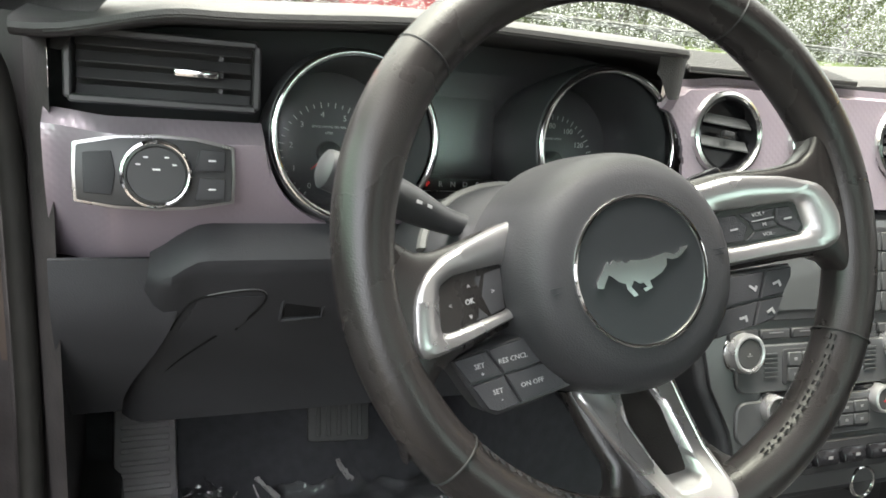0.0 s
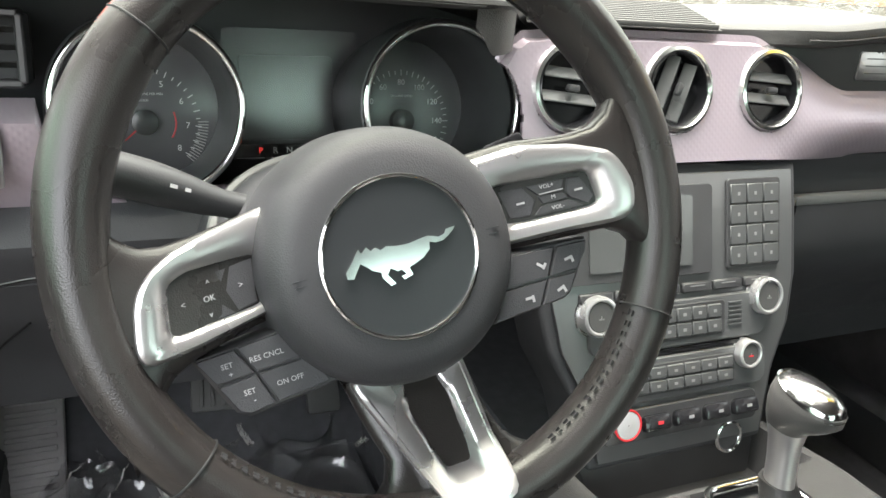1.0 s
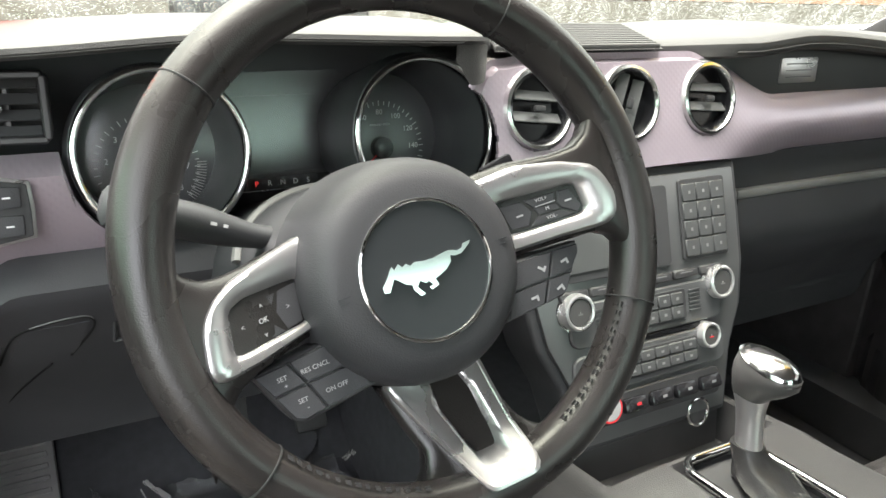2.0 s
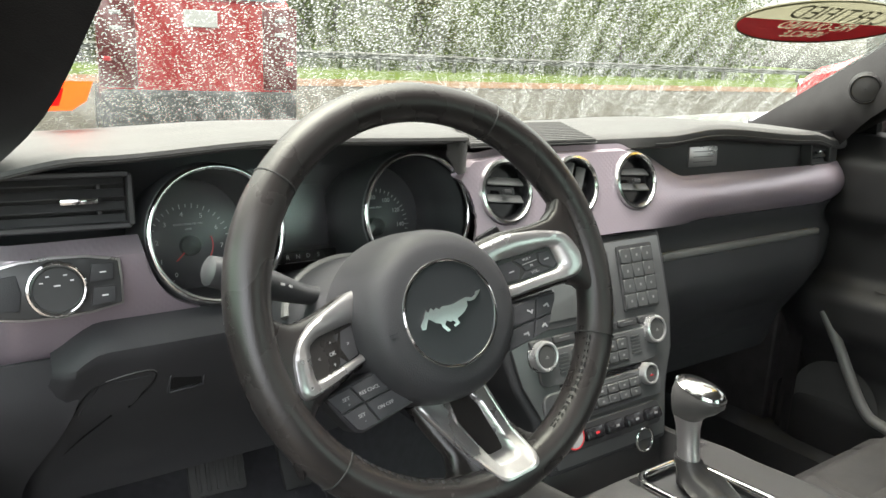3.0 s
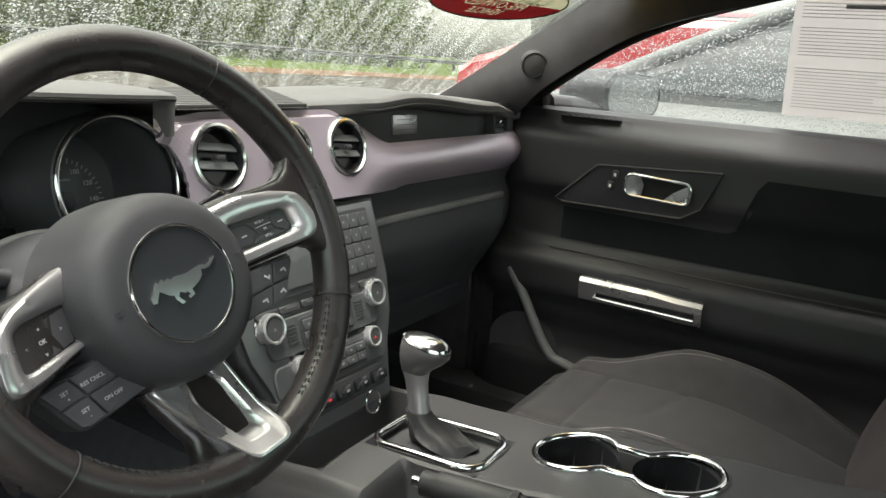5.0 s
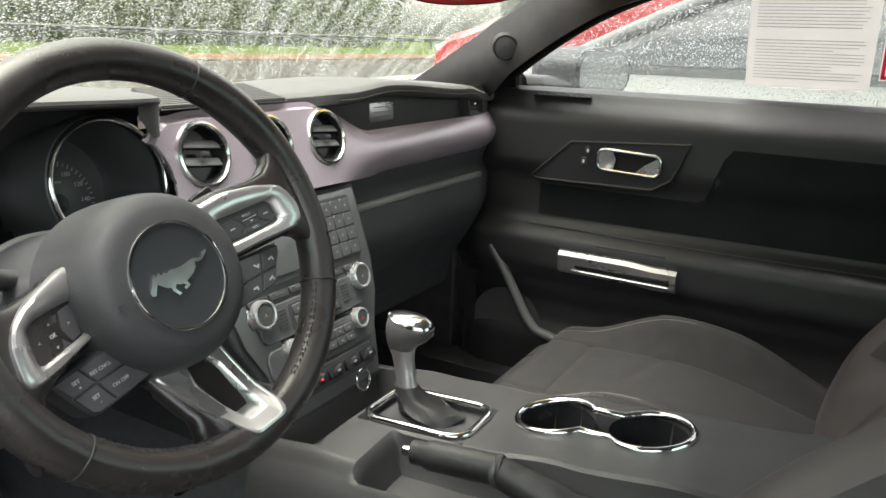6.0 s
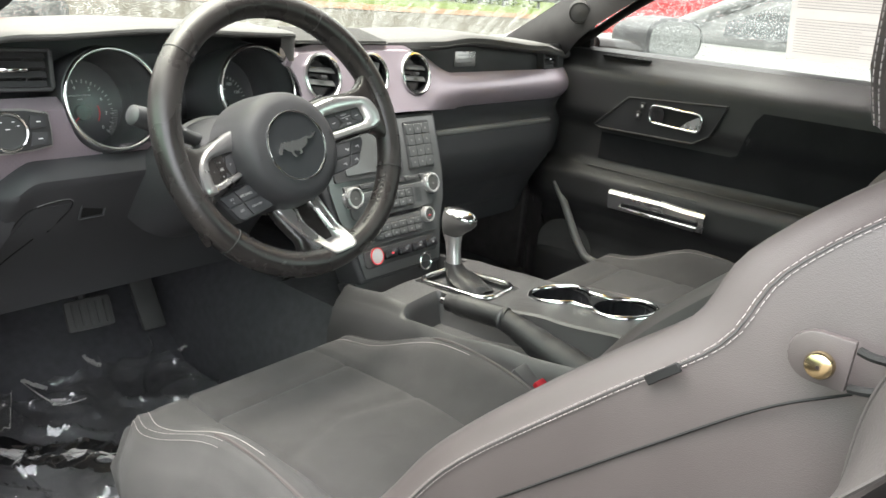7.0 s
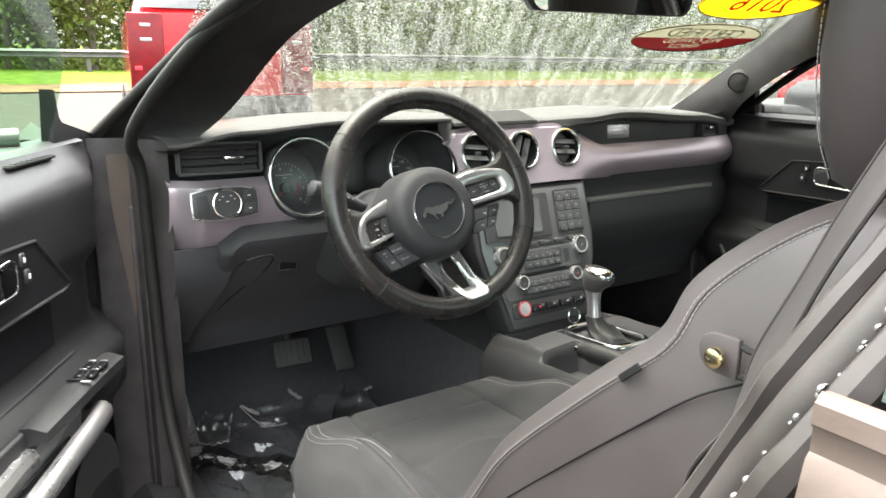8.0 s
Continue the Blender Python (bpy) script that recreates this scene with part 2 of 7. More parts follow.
# black backing behind dials and passenger pocket
part("cluster_backing", sheet(lambda x, z: (x, 0.462, z), span(-0.705, -0.10, 12), span(0.79, 0.968, 8), 0.006), display_black, dashboard, "", True)
part("pocket_backing", sheet(lambda x, z: (x, 0.357 + 0.05 * ease(x, 0.2, 0.1) - 0.06 * (0.935 - z), z), span(0.10, 0.70, 16), span(0.895, 0.966, 6), 0.006), panel_black, dashboard, "", True)
part("hood_cheek", loft([[(x, lip_y(x) + 0.003 + 0.03 * (lip_z(x) - z), z) for z in span(0.964 - 0.020 * ease(x, -0.240, -0.222), lip_z(x) - 0.005, 8)] for x in span(-0.240, -0.190, 24)]), dash_pad, dashboard, "rounded end of the dial hood", True)

# pale trim on the driver's side, notched round the dial
DIAL_L, DIAL_R, DIAL_Z = -0.472, -0.236, 0.888


def trim_top(x):
    if x < -0.544:
        return 0.897
    if x < DIAL_L + 0.0:
        return DIAL_Z - math.sqrt(max(0, 0.073 ** 2 - (x - DIAL_L) ** 2))
    return 0.828


def driver_trim(x, t):
    top = trim_top(x)
    low = 0.775 + 0.034 * ease(x, -0.640, -0.585)
    z = low + (max(top, low + 0.008) - low) * t
    y = 0.319 + 0.042 * max(0.0, (0.888 - z) / 0.113) ** 2 + 0.03 * ease(x, -0.65, -0.70) + 0.02 * ease(z, 0.885, 0.898)
    return (x, y, z)


part("driver_trim", sheet(driver_trim, span(-0.700, -0.34, 60), span(0, 1, 14), 0.004), trim_mat, dashboard, "pale violet-grey trim with a fine diagonal weave", True)

# centre and passenger trim in one sweep
f_top = along([(-0.206, 0.912), (-0.190, 0.936), (-0.176, 0.952), (-0.165, 0.958), (-0.12, 0.962), (0.09, 0.962), (0.15, 0.945), (0.235, 0.910), (0.72, 0.910)])
f_bot = along([(-0.206, 0.846), (-0.13, 0.846), (0.08, 0.847), (0.32, 0.834), (0.72, 0.838)])


def band(x, t):
    a, b = f_bot(x), f_top(x)
    z = a + (b - a) * t
    pas = ease(x, 0.10, 0.30)
    mid = 0.313 + 0.28 * (z - 0.908) + 0.012 * (t > 0.93)
    pz = (z - 0.872) / 0.04
    pas_y = 0.310 + 0.030 * pz * pz * (0.8 if pz > 0 else 1.0) + 0.02 * ease(x, 0.62, 0.72)
    return (x, mid * (1 - pas) + pas_y * pas + 0.012 * ease(x, -0.185, -0.206), z)


VENTS = ((-0.124, -6), (-0.008, 68), (0.108, -4))
xs = span(-0.206, 0.16, 240) + span(0.165, 0.72, 80)
trim_bm = loft([[band(x, t) for t in span(0, 1, 70)] for x in xs])
holes = [f for f in trim_bm.faces if any((f.calc_center_median().x - vx) ** 2 + ((f.calc_center_median().z - 0.911) / 0.97) ** 2 < 0.0400 ** 2 for vx, _ in VENTS)]
holes += [f for f in trim_bm.faces if (f.calc_center_median().x - DIAL_R) ** 2 + (f.calc_center_median().z - DIAL_Z) ** 2 < 0.0630 ** 2]
bmesh.ops.delete(trim_bm, geom=holes, context="FACES")
bmesh.ops.recalc_face_normals(trim_bm, faces=trim_bm.faces)
bmesh.ops.solidify(trim_bm, geom=trim_bm.faces[:], thickness=0.004)
part("centre_trim", trim_bm, trim_mat, dashboard, "pale violet-grey woven trim sweeping to the passenger side", True)

# defroster grille behind the centre vents
grille_z = lambda y: 0.9665 + 0.085 * (y - 0.335)
part("grille_bed", loft([[(x0 + (x1 - x0) * u, y, grille_z(y)) for u in (0, 0.5, 1)] for y, x0, x1 in ((0.330, -0.168, 0.045), (0.38, -0.140, 0.070), (0.462, -0.105, 0.095))]), rubber, dashboard, "", True)
for k in range(12):
    y = 0.335 + 0.011 * k
    x0, x1 = -0.166 + 0.5 * (y - 0.335), 0.044 + 0.42 * (y - 0.335)
    part("grille_bar", box(x1 - x0, 0.0052, 0.007, ((x0 + x1) / 2, y, grille_z(y) + 0.0015), 0.002, 2), dash_pad, dashboard, "", True)

# knee bolster under the column: a rounded lip, then a face that runs forward and down
def bolster(x, t, lift=0.0):
    z = 0.824 - 0.276 * t
    y = 0.306 + 0.040 * max(0, 1 - t * 7) ** 2 + 0.195 * ease(t, 0.02, 1.0) * 0.35 + 0.195 * 0.65 * max(0.0, (t - 0.10) / 0.90)
    y += 0.022 * ease(x, -0.612, -0.628) + 0.07 * ease(x, -0.16, -0.12)
    return (x - 0.03 * t * ease(x, -0.5, -0.627), y - 0.75 * lift, z - 0.028 * ease(x, -0.585, -0.627) * max(0, 1 - t * 3) - 0.66 * lift)


knee = part("knee_bolster", sheet(bolster, span(-0.627, -0.11, 60), span(0, 1, 40), 0.006), dark_plastic, dashboard, "dark moulded knee panel with a rounded lip", True)
part("side_panel", sheet(lambda x, z: (x - 0.055 * ease(z, 0.785, 0.585) * (x + 0.70) / 0.10, 0.352 + 0.15 * ease(z, 0.76, 0.52), z), span(-0.70, -0.60, 6), span(0.585, 0.785, 14), 0.006), dark_plastic, dashboard, "", True)


def on_bolster(x, z, lift=0.001):
    """The bolster's face at x and z."""
    t = min(1.0, max(0.0, (0.824 - z) / 0.276))
    p = bolster(x, t, lift)
    return (x, p[1], z)


cover_line = smooth_line([on_bolster(x, z) for x, z in ((-0.612, 0.712), (-0.602, 0.742), (-0.592, 0.754), (-0.570, 0.761), (-0.548, 0.763), (-0.539, 0.757), (-0.541, 0.741), (-0.558, 0.708))], 6)
cover = part("fuse_cover", sheet(lambda u, v: on_bolster(-0.606 + 0.016 * v + (0.052 - 0.004 * v) * u, 0.712 + 0.044 * v, 0.0006), span(0, 1, 10), span(0, 1, 10), 0.001), dark_plastic, knee, "flush fuse cover", True)
part("cover_gap", tube(cover_line, 0.0011, 6), cheek_black, cover, "", True)
part("cover_edge", tube([Vector(p) + Vector((0, -0.0012, 0.0012)) for p in cover_line[14:32]], 0.0006, 6), lid_grey, cover, "", True)
part("panel_gap", tube(smooth_line([on_bolster(x, z) for x, z in ((-0.615, 0.640), (-0.598, 0.668), (-0.574, 0.699))], 6), 0.0011, 6), cheek_black, knee, "", True)
button_m = Matrix.Translation(on_bolster(-0.505, 0.737, 0.001)) @ pose(0, 0, 0, 112, 0, 6)
recess = part("button_recess", shift(join(box(0.038, 0.0025, 0.004, (0, 0.0125, 0), 0.001, 1), box(0.038, 0.0025, 0.004, (0, -0.0125, 0), 0.001, 1), box(0.0025, 0.027, 0.004, (0.0185, 0, 0), 0.001, 1), box(0.0025, 0.027, 0.004, (-0.0185, 0, 0), 0.001, 1)), button_m), dark_plastic, knee, "", True)
part("release_button", shift(box(0.032, 0.020, 0.002, (0, 0, -0.0005), 0.0008, 1), button_m), cheek_black, recess, "", True)
part("button_edge", shift(box(0.026, 0.0014, 0.002, (0.003, 0.0108, -0.0030), 0.0005, 1), button_m), lid_grey, recess, "", True)

# passenger side below the trim
def lower_pass(x, t):
    z = 0.842 - 0.31 * t
    return (x, 0.332 + 0.012 * math.sin(math.pi * min(1, t * 5)) + 0.09 * ease(t, 0.3, 1.0) + 0.03 * ease(x, 0.64, 0.74), z)


part("lower_panel", sheet(lower_pass, span(0.12, 0.74, 30), span(0, 1, 24), 0.006), dark_plastic, dashboard, "", True)
glove = part("glovebox_lid", sheet(lambda x, t: (x, 0.323 + 0.085 * ease(t, 0.2, 1.0) - 0.004 * math.sin(math.pi * t), 0.785 - 0.20 * t), span(0.190, 0.615, 20), span(0, 1, 16), 0.008), dark_plastic, dashboard, "dark glovebox lid", True)
part("lid_edge", box(0.43, 0.012, 0.012, (0.402, 0.320, 0.791), 0.003, 2), lid_grey, glove, "paler top edge", True)
part("lid_edge", box(0.038, 0.012, 0.012, (0.168, 0.320, 0.791), 0.003, 2), lid_grey, dashboard, "", True)
part("glovebox_latch", tube([(0.168, 0.325, 0.757), (0.168, 0.312, 0.757)], 0.013, 20), panel_black, dashboard, "", True)

# ---- instrument cluster ----
display_grey = material("display_grey", (0.055, 0.058, 0.060), 0.3, vary=0.1, vscale=20)
lit_red = material("lit_red", (0.7, 0.03, 0.03), 0.5, bump=0.02, scale=300)
lit_red.node_tree.nodes["Principled BSDF"].inputs["Emission Color"].default_value = (1.0, 0.05, 0.04, 1)
lit_red.node_tree.nodes["Principled BSDF"].inputs["Emission Strength"].default_value = 0.06
dial_black = material("dial_black", (0.075, 0.078, 0.080), 0.4, vary=0.12, rvary=0.05)
lens_clear = bpy.data.materials.new("lens_clear")
lens_clear.use_nodes = True
qn, ql = lens_clear.node_tree.nodes, lens_clear.node_tree.links
qn.remove(qn["Principled BSDF"])
q_clear, q_gloss, q_mix = qn.new("ShaderNodeBsdfTransparent"), qn.new("ShaderNodeBsdfGlossy"), qn.new("ShaderNodeMixShader")
q_gloss.inputs["Roughness"].default_value, q_mix.inputs["Fac"].default_value = 0.22, 0.055
ql.new(q_clear.outputs[0], q_mix.inputs[1])
ql.new(q_gloss.outputs[0], q_mix.inputs[2])
ql.new(q_mix.outputs[0], qn["Material Output"].inputs["Surface"])
cluster = thing("instrument_cluster", "instrument cluster with two chrome-ringed dials and a dark display", "instrument cluster", (-0.351, 0.347, 0.888))
FACE = pose(0, 0, 0, 78, 0, 0)   # local z faces the driver, tipped up


def dial(x, lo, hi, words, grow):
    m = Matrix.Translation((x + 0.351, 0, 0)) @ FACE @ Matrix.Scale(grow, 4)
    f = m @ Matrix.Translation((-0.001, -0.013, 0)) @ Matrix.Diagonal((0.88, 0.88, 1, 1))
    can = part("dial_housing", shift(lathe([(0.066, 0.012), (0.070, 0.010), (0.073, -0.01), (0.064, -0.10), (0.060, -0.10), (0.064, 0.006)], 64, False), m), dial_black, cluster)
    part("chrome_ring", shift(ring(0.0665, 0.0030, 80, 10), m @ Matrix.Translation((0, 0, 0.013))), chrome, can, "chrome bezel ring")
    part("dial_face", shift(lathe([(0.061, -0.092), (0.061, -0.088)], 64), m), dial_black, can, "black dial face")
    lens = part("dial_lens", shift(lathe([(0.0632, -0.022), (0.05, -0.0195), (0.03, -0.0180), (0.001, -0.0175)], 48, False), m), lens_clear, can, "clear dial lens")
    lens.visible_shadow = False
    for k in range(lo, hi + 1):
        a = radians(words[0][0] + (words[-1][0] - words[0][0]) * k / hi)
        long = k % 2 == 0
        t = box(0.0008, 0.006 if long else 0.004, 0.0006, (0, 0.050, -0.0868))
        part("tick", shift(t, f @ Matrix.Rotation(a - math.pi / 2, 4, "Z")), white_mark, can)
    for a, s in words:
        r = 0.040
        glyphs(s, 0.0085, white_mark, can, f @ Matrix.Translation((r * math.cos(radians(a)), r * math.sin(radians(a)), -0.0868)), "dial_number")
    part("hub_cap", shift(lathe([(0.013, -0.088), (0.012, -0.081), (0.004, -0.080)], 32), f), gloss_black, can)
    return can, f


tach, m = dial(DIAL_L, 0, 32, [(240 - 35 * k, str(k)) for k in range(9)], 1.0)
arc = [(0.0285 * math.cos(radians(a)), 0.0285 * math.sin(radians(a)), -0.0862) for a in span(20, -32, 14)]
part("red_arc", shift(tube(arc, 0.0009, 5), m), red_mark, tach, "red warning arc")
for k in range(15):
    a = radians(0 - 45 * k / 15)
    part("redline_bar", shift(box(0.0009, 0.010, 0.0006, (0, 0.0545, -0.0868)), m @ Matrix.Rotation(a - math.pi / 2, 4, "Z")), satin, tach)
part("pointer", shift(prism([(-0.0012, 0), (0.0012, 0), (0.0005, 0.026), (-0.0005, 0.026)], 0.001, 0, c=(0, 0, -0.083)), m @ Matrix.Rotation(radians(222 - 90), 4, "Z")), red_mark, tach)
glyphs("REVOLUTIONS PER MIN", 0.0034, white_mark, tach, m @ Matrix.Translation((0, 0.027, -0.0868)), "dial_wording")
glyphs("x1000", 0.0034, white_mark, tach, m @ Matrix.Translation((0, 0.021, -0.0868)), "dial_wording")
speedo, m = dial(DIAL_R, 0, 32, [(210 - 1.5 * k, str(k)) for k in range(0, 161, 20)], 1.06)
part("pointer", shift(prism([(-0.0012, 0), (0.0012, 0), (0.0005, 0.026), (-0.0005, 0.026)], 0.001, 0, c=(0, 0, -0.083)), m @ Matrix.Rotation(radians(222 - 90), 4, "Z")), red_mark, speedo)
glyphs("GROUND SPEED", 0.0034, white_mark, speedo, m @ Matrix.Translation((0, 0.026, -0.0868)), "dial_wording")
mid = FACE.copy()
part("display_screen", shift(prism(rounded(0.085, 0.075, 0.004), 0.003, 0.001, c=(0, 0.008, -0.085)), mid), display_grey, cluster, "switched-off dark display")
strip = part("gear_strip", shift(prism(rounded(0.10, 0.014, 0.003), 0.003, 0.001, c=(0, -0.040, -0.083)), mid), gloss_black, cluster)
for k, s in enumerate("PRNDS"):
    glyphs(s, 0.0075, lit_red if s == "P" else white_mark, strip, mid @ Matrix.Translation((-0.026 + 0.013 * k, -0.039, -0.0795)), "gear_letter")
mid_lens = part("display_lens", shift(prism(rounded(0.118, 0.125, 0.004), 0.001, 0, c=(0, 0.004, -0.060)), mid), lens_clear, cluster, "clear display lens")
mid_lens.visible_shadow = False
part("strip_line", shift(box(0.095, 0.0007, 0.0006, (0, -0.0455, -0.0797)), mid), satin, strip)

# ---- light switch ----
lights = thing("light_switch", "black headlamp switch panel with a chrome-ringed knob", "light switch", Matrix.Translation((-0.6235, 0.3125, 0.862)) @ pose(0, 0, 0, 80, 0, 0) @ Matrix.Scale(0.86, 4))
hexa = [(-0.060, -0.022), (-0.03, -0.027), (0, -0.0285), (0.03, -0.027), (0.060, -0.022), (0.061, 0.0), (0.060, 0.022), (0.03, 0.028), (0, 0.0295), (-0.03, 0.028), (-0.060, 0.022), (-0.061, 0.0)]
part("bezel", prism([(x * 1.05, y * 1.1) for x, y in hexa], 0.004, 0.0015, c=(0, 0, -0.002)), satin, lights, "thin satin surround")
part("plate", prism(hexa, 0.006, 0.0015, c=(0, 0, 0)), panel_black, lights)
knob = part("knob", lathe([(0.027, 0.004), (0.0255, 0.014), (0.023, 0.016), (0.022, 0.0145), (0.002, 0.0145)], 48), panel_black, lights)
part("knob_ring", shift(ring(0.0258, 0.0026, 48, 8), Matrix.Translation((0, 0, 0.0125))), chrome, knob, "chrome ring")
part("knob_mark", box(0.006, 0.0014, 0.0006, (0, 0.004, 0.0148)), white_mark, knob)
for a in (150, 120, 60, 30):
    part("knob_mark", box(0.0035, 0.0012, 0.0005, (0.016 * math.cos(radians(a)), 0.016 * math.sin(radians(a)), 0.0148)), white_mark, knob)
for y in (0.012, -0.012):
    key = part("switch_key", prism([(0.030, y - 0.0095), (0.054, y - 0.0085), (0.055, y + 0.0085), (0.034, y + 0.0095)], 0.0085, 0.0012), dark_plastic, lights)
    part("key_mark", box(0.006, 0.0014, 0.0005, (0.044, y, 0.0087)), white_mark, key)
part("switch_key", prism([(-0.055, -0.016), (-0.034, -0.018), (-0.031, 0), (-0.034, 0.018), (-0.055, 0.016)], 0.008, 0.0012), dark_plastic, lights)


# ---- air vents ----
vane_grey = material("vane_grey", (0.11, 0.11, 0.11), 0.25, rvary=0.05)
def round_vent(x, y, z, turn):
    v = thing("round_air_vent", "round black air vent in a polished chrome ring", "air vent", Matrix.Translation((x, y, z)) @ pose(0, 0, 0, 76, 0, 0), "centre vents")
    part("chrome_ring", lathe([(0.0330, 0.004), (0.0342, 0.010), (0.0362, 0.0125), (0.0392, 0.0115), (0.0408, 0.007), (0.0415, 0.003), (0.0432, 0.0035), (0.0445, 0.000), (0.0448, -0.012)], 64, False), chrome_soft, v, "polished chrome ring")
    cup = part("barrel", lathe([(0.0338, 0.009), (0.0325, 0.010), (0.031, 0.003), (0.031, -0.003), (0.001, -0.003)], 48, False), gloss_black, v)
    r = Matrix.Rotation(radians(turn), 4, "Z")
    for s in (-0.0105, 0.0105):
        w = 2 * math.sqrt(0.0305 ** 2 - s * s)
        part("vane", shift(box(w, 0.0125, 0.0022, (0, s, 0.004), 0.0008, 1), r @ Matrix.Translation((0, s, 0)) @ pose(0, 0, 0, -35, 0, 0) @ Matrix.Translation((0, -s, 0))), vane_grey, cup, "gloss black vane")
    part("thumb_tab", shift(box(0.012, 0.006, 0.006, (0, 0, 0.009), 0.0015, 2), r), panel_black, cup)
    return v


for x, turn in VENTS:
    round_vent(x, 0.321, 0.911, turn)


def side_vent(x, y, z, w, h, slats, yaw):
    v = thing("side_air_vent", "black slatted air vent with a chrome thumb slider", "air vent", Matrix.Translation((x, y, z)) @ pose(0, 0, 0, 84, 0, yaw), "side vents")
    fr = join(box(w, 0.006, 0.02, (0, h / 2, 0), 0.0015, 1), box(w, 0.006, 0.02, (0, -h / 2, 0), 0.0015, 1), box(0.006, h, 0.02, (w / 2, 0, 0), 0.0015, 1), box(0.006, h, 0.02, (-w / 2, 0, 0), 0.0015, 1))
    part("frame", fr, panel_black, v)
    part("backing", box(w, h, 0.004, (0, 0, -0.028)), rubber, v)
    for k in range(slats):
        yy = -h / 2 + h * (k + 0.5) / slats
        part("slat", shift(box(w - 0.008, 0.009, 0.0018, (0, 0, 0), 0.0006, 1), Matrix.Translation((0, yy, 0.0)) @ pose(0, 0, 0, -30, 0, 0)), panel_black, v)
    part("thumb_slider", box(w * 0.24 if w > 0.1 else 0.018, 0.006, 0.009, (0.022 if w > 0.1 else 0.0, 0, 0.006), 0.0015, 2), chrome, v, "chrome thumb slider")
    part("divider", box(0.003, h, 0.012, (w * 0.3, 0, -0.008)), panel_black, v)
    return v


side_vent(-0.616, 0.352, 0.930, 0.130, 0.047, 4, -6)
side_vent(0.620, 0.346, 0.930, 0.075, 0.044, 4, 6)

knurl_grey = material("engraved_grey", (0.22, 0.22, 0.22), 0.5, vary=0.1)
plaque = thing("dash_plaque", "small brushed metal plaque with unreadable engraved lines", "plaque", Matrix.Translation((0.301, 0.352, 0.934)) @ pose(0, 0, 0, 86, 0, 0))
part("plate", prism(rounded(0.070, 0.031, 0.003), 0.003, 0.0008), satin, plaque)
for k in range(3):
    part("engraved_line", box(0.048, 0.0014, 0.0004, (0, 0.008 - 0.008 * k, 0.0031)), knurl_grey, plaque)


# ---- steering wheel ----
RIM, TUBE = 0.170, 0.0172
wheel = thing("steering_wheel", "black leather steering wheel with silver spokes and a round hub", "steering wheel",
              Matrix.Translation((-0.351, 0.1185, 0.872)) @ pose(0, 0, 0, 0, 0, -3) @ pose(0, 0, 0, 67.4, 0, 0) @ pose(0, 0, 0, 0, 0, 12))
HUB = Matrix.Translation((-0.0105, -0.0155, 0.0150))
rows = []
for i in range(144):
    a = 2 * math.pi * i / 144
    deg = math.degrees(a)
    grip = sum(math.exp(-((deg - c + 180) % 360 - 180) ** 2 / 420) for c in (30, 150))
    w, h = TUBE * (1 + 0.07 * grip), TUBE * (1.03 + 0.10 * grip)
    rows.append([((RIM + w * math.cos(b)) * math.cos(a), (RIM + w * math.cos(b)) * math.sin(a), h * math.sin(b)) for b in (2 * math.pi * k / 20 for k in range(20))])
rim = part("rim", loft(rows, close=True, loop=True), leather, wheel, "smooth black leather rim")
for deg in (51, 130, 213.5, 327):
    a = radians(deg)
    pts = [((RIM + 0.0176 * math.cos(b)) * math.cos(a), (RIM + 0.0176 * math.cos(b)) * math.sin(a), 0.0184 * math.sin(b)) for b in (2 * math.pi * k / 24 for k in range(24))]
    part("rim_seam", tube(pts, 0.0007, 5, closed=True), lace_dark, rim)
# lacing along the inner edge of the lower grips
for lo, hi in ((-70, -35), (215, 250)):
    for r, z in ((0.0158, 0.0085), (0.0150, 0.0115)):
        pts = [((RIM - r) * math.cos(radians(q)), (RIM - r) * math.sin(radians(q)), z) for q in span(lo, hi, 40)]
        part("stitching", dashes(pts, 0.0010, 0.0036, 0.0030), lace_dark, rim, "dark thread lacing")

# hub: a domed cover with a steep flank
part("airbag_cover", shift(lathe([(0.044, 0.0042), (0.056, 0.0038), (0.0635, 0.0014), (0.0685, -0.003), (0.0722, -0.010), (0.0745, -0.020), (0.0765, -0.036), (0.0790, -0.060), (0.0795, -0.078), (0.001, -0.078)], 80, False), HUB), cover_black, wheel, "round dark airbag cover")
emblem = part("emblem_disc", shift(lathe([(0.0438, 0.0035), (0.0432, 0.0043), (0.001, 0.0045)], 64, False), HUB), emblem_black, wheel, "flat dark emblem disc")
part("emblem_ring", shift(ring(0.0442, 0.0014, 80, 8), HUB @ Matrix.Translation((0, 0, 0.0045))), chrome, emblem, "thin chrome ring")
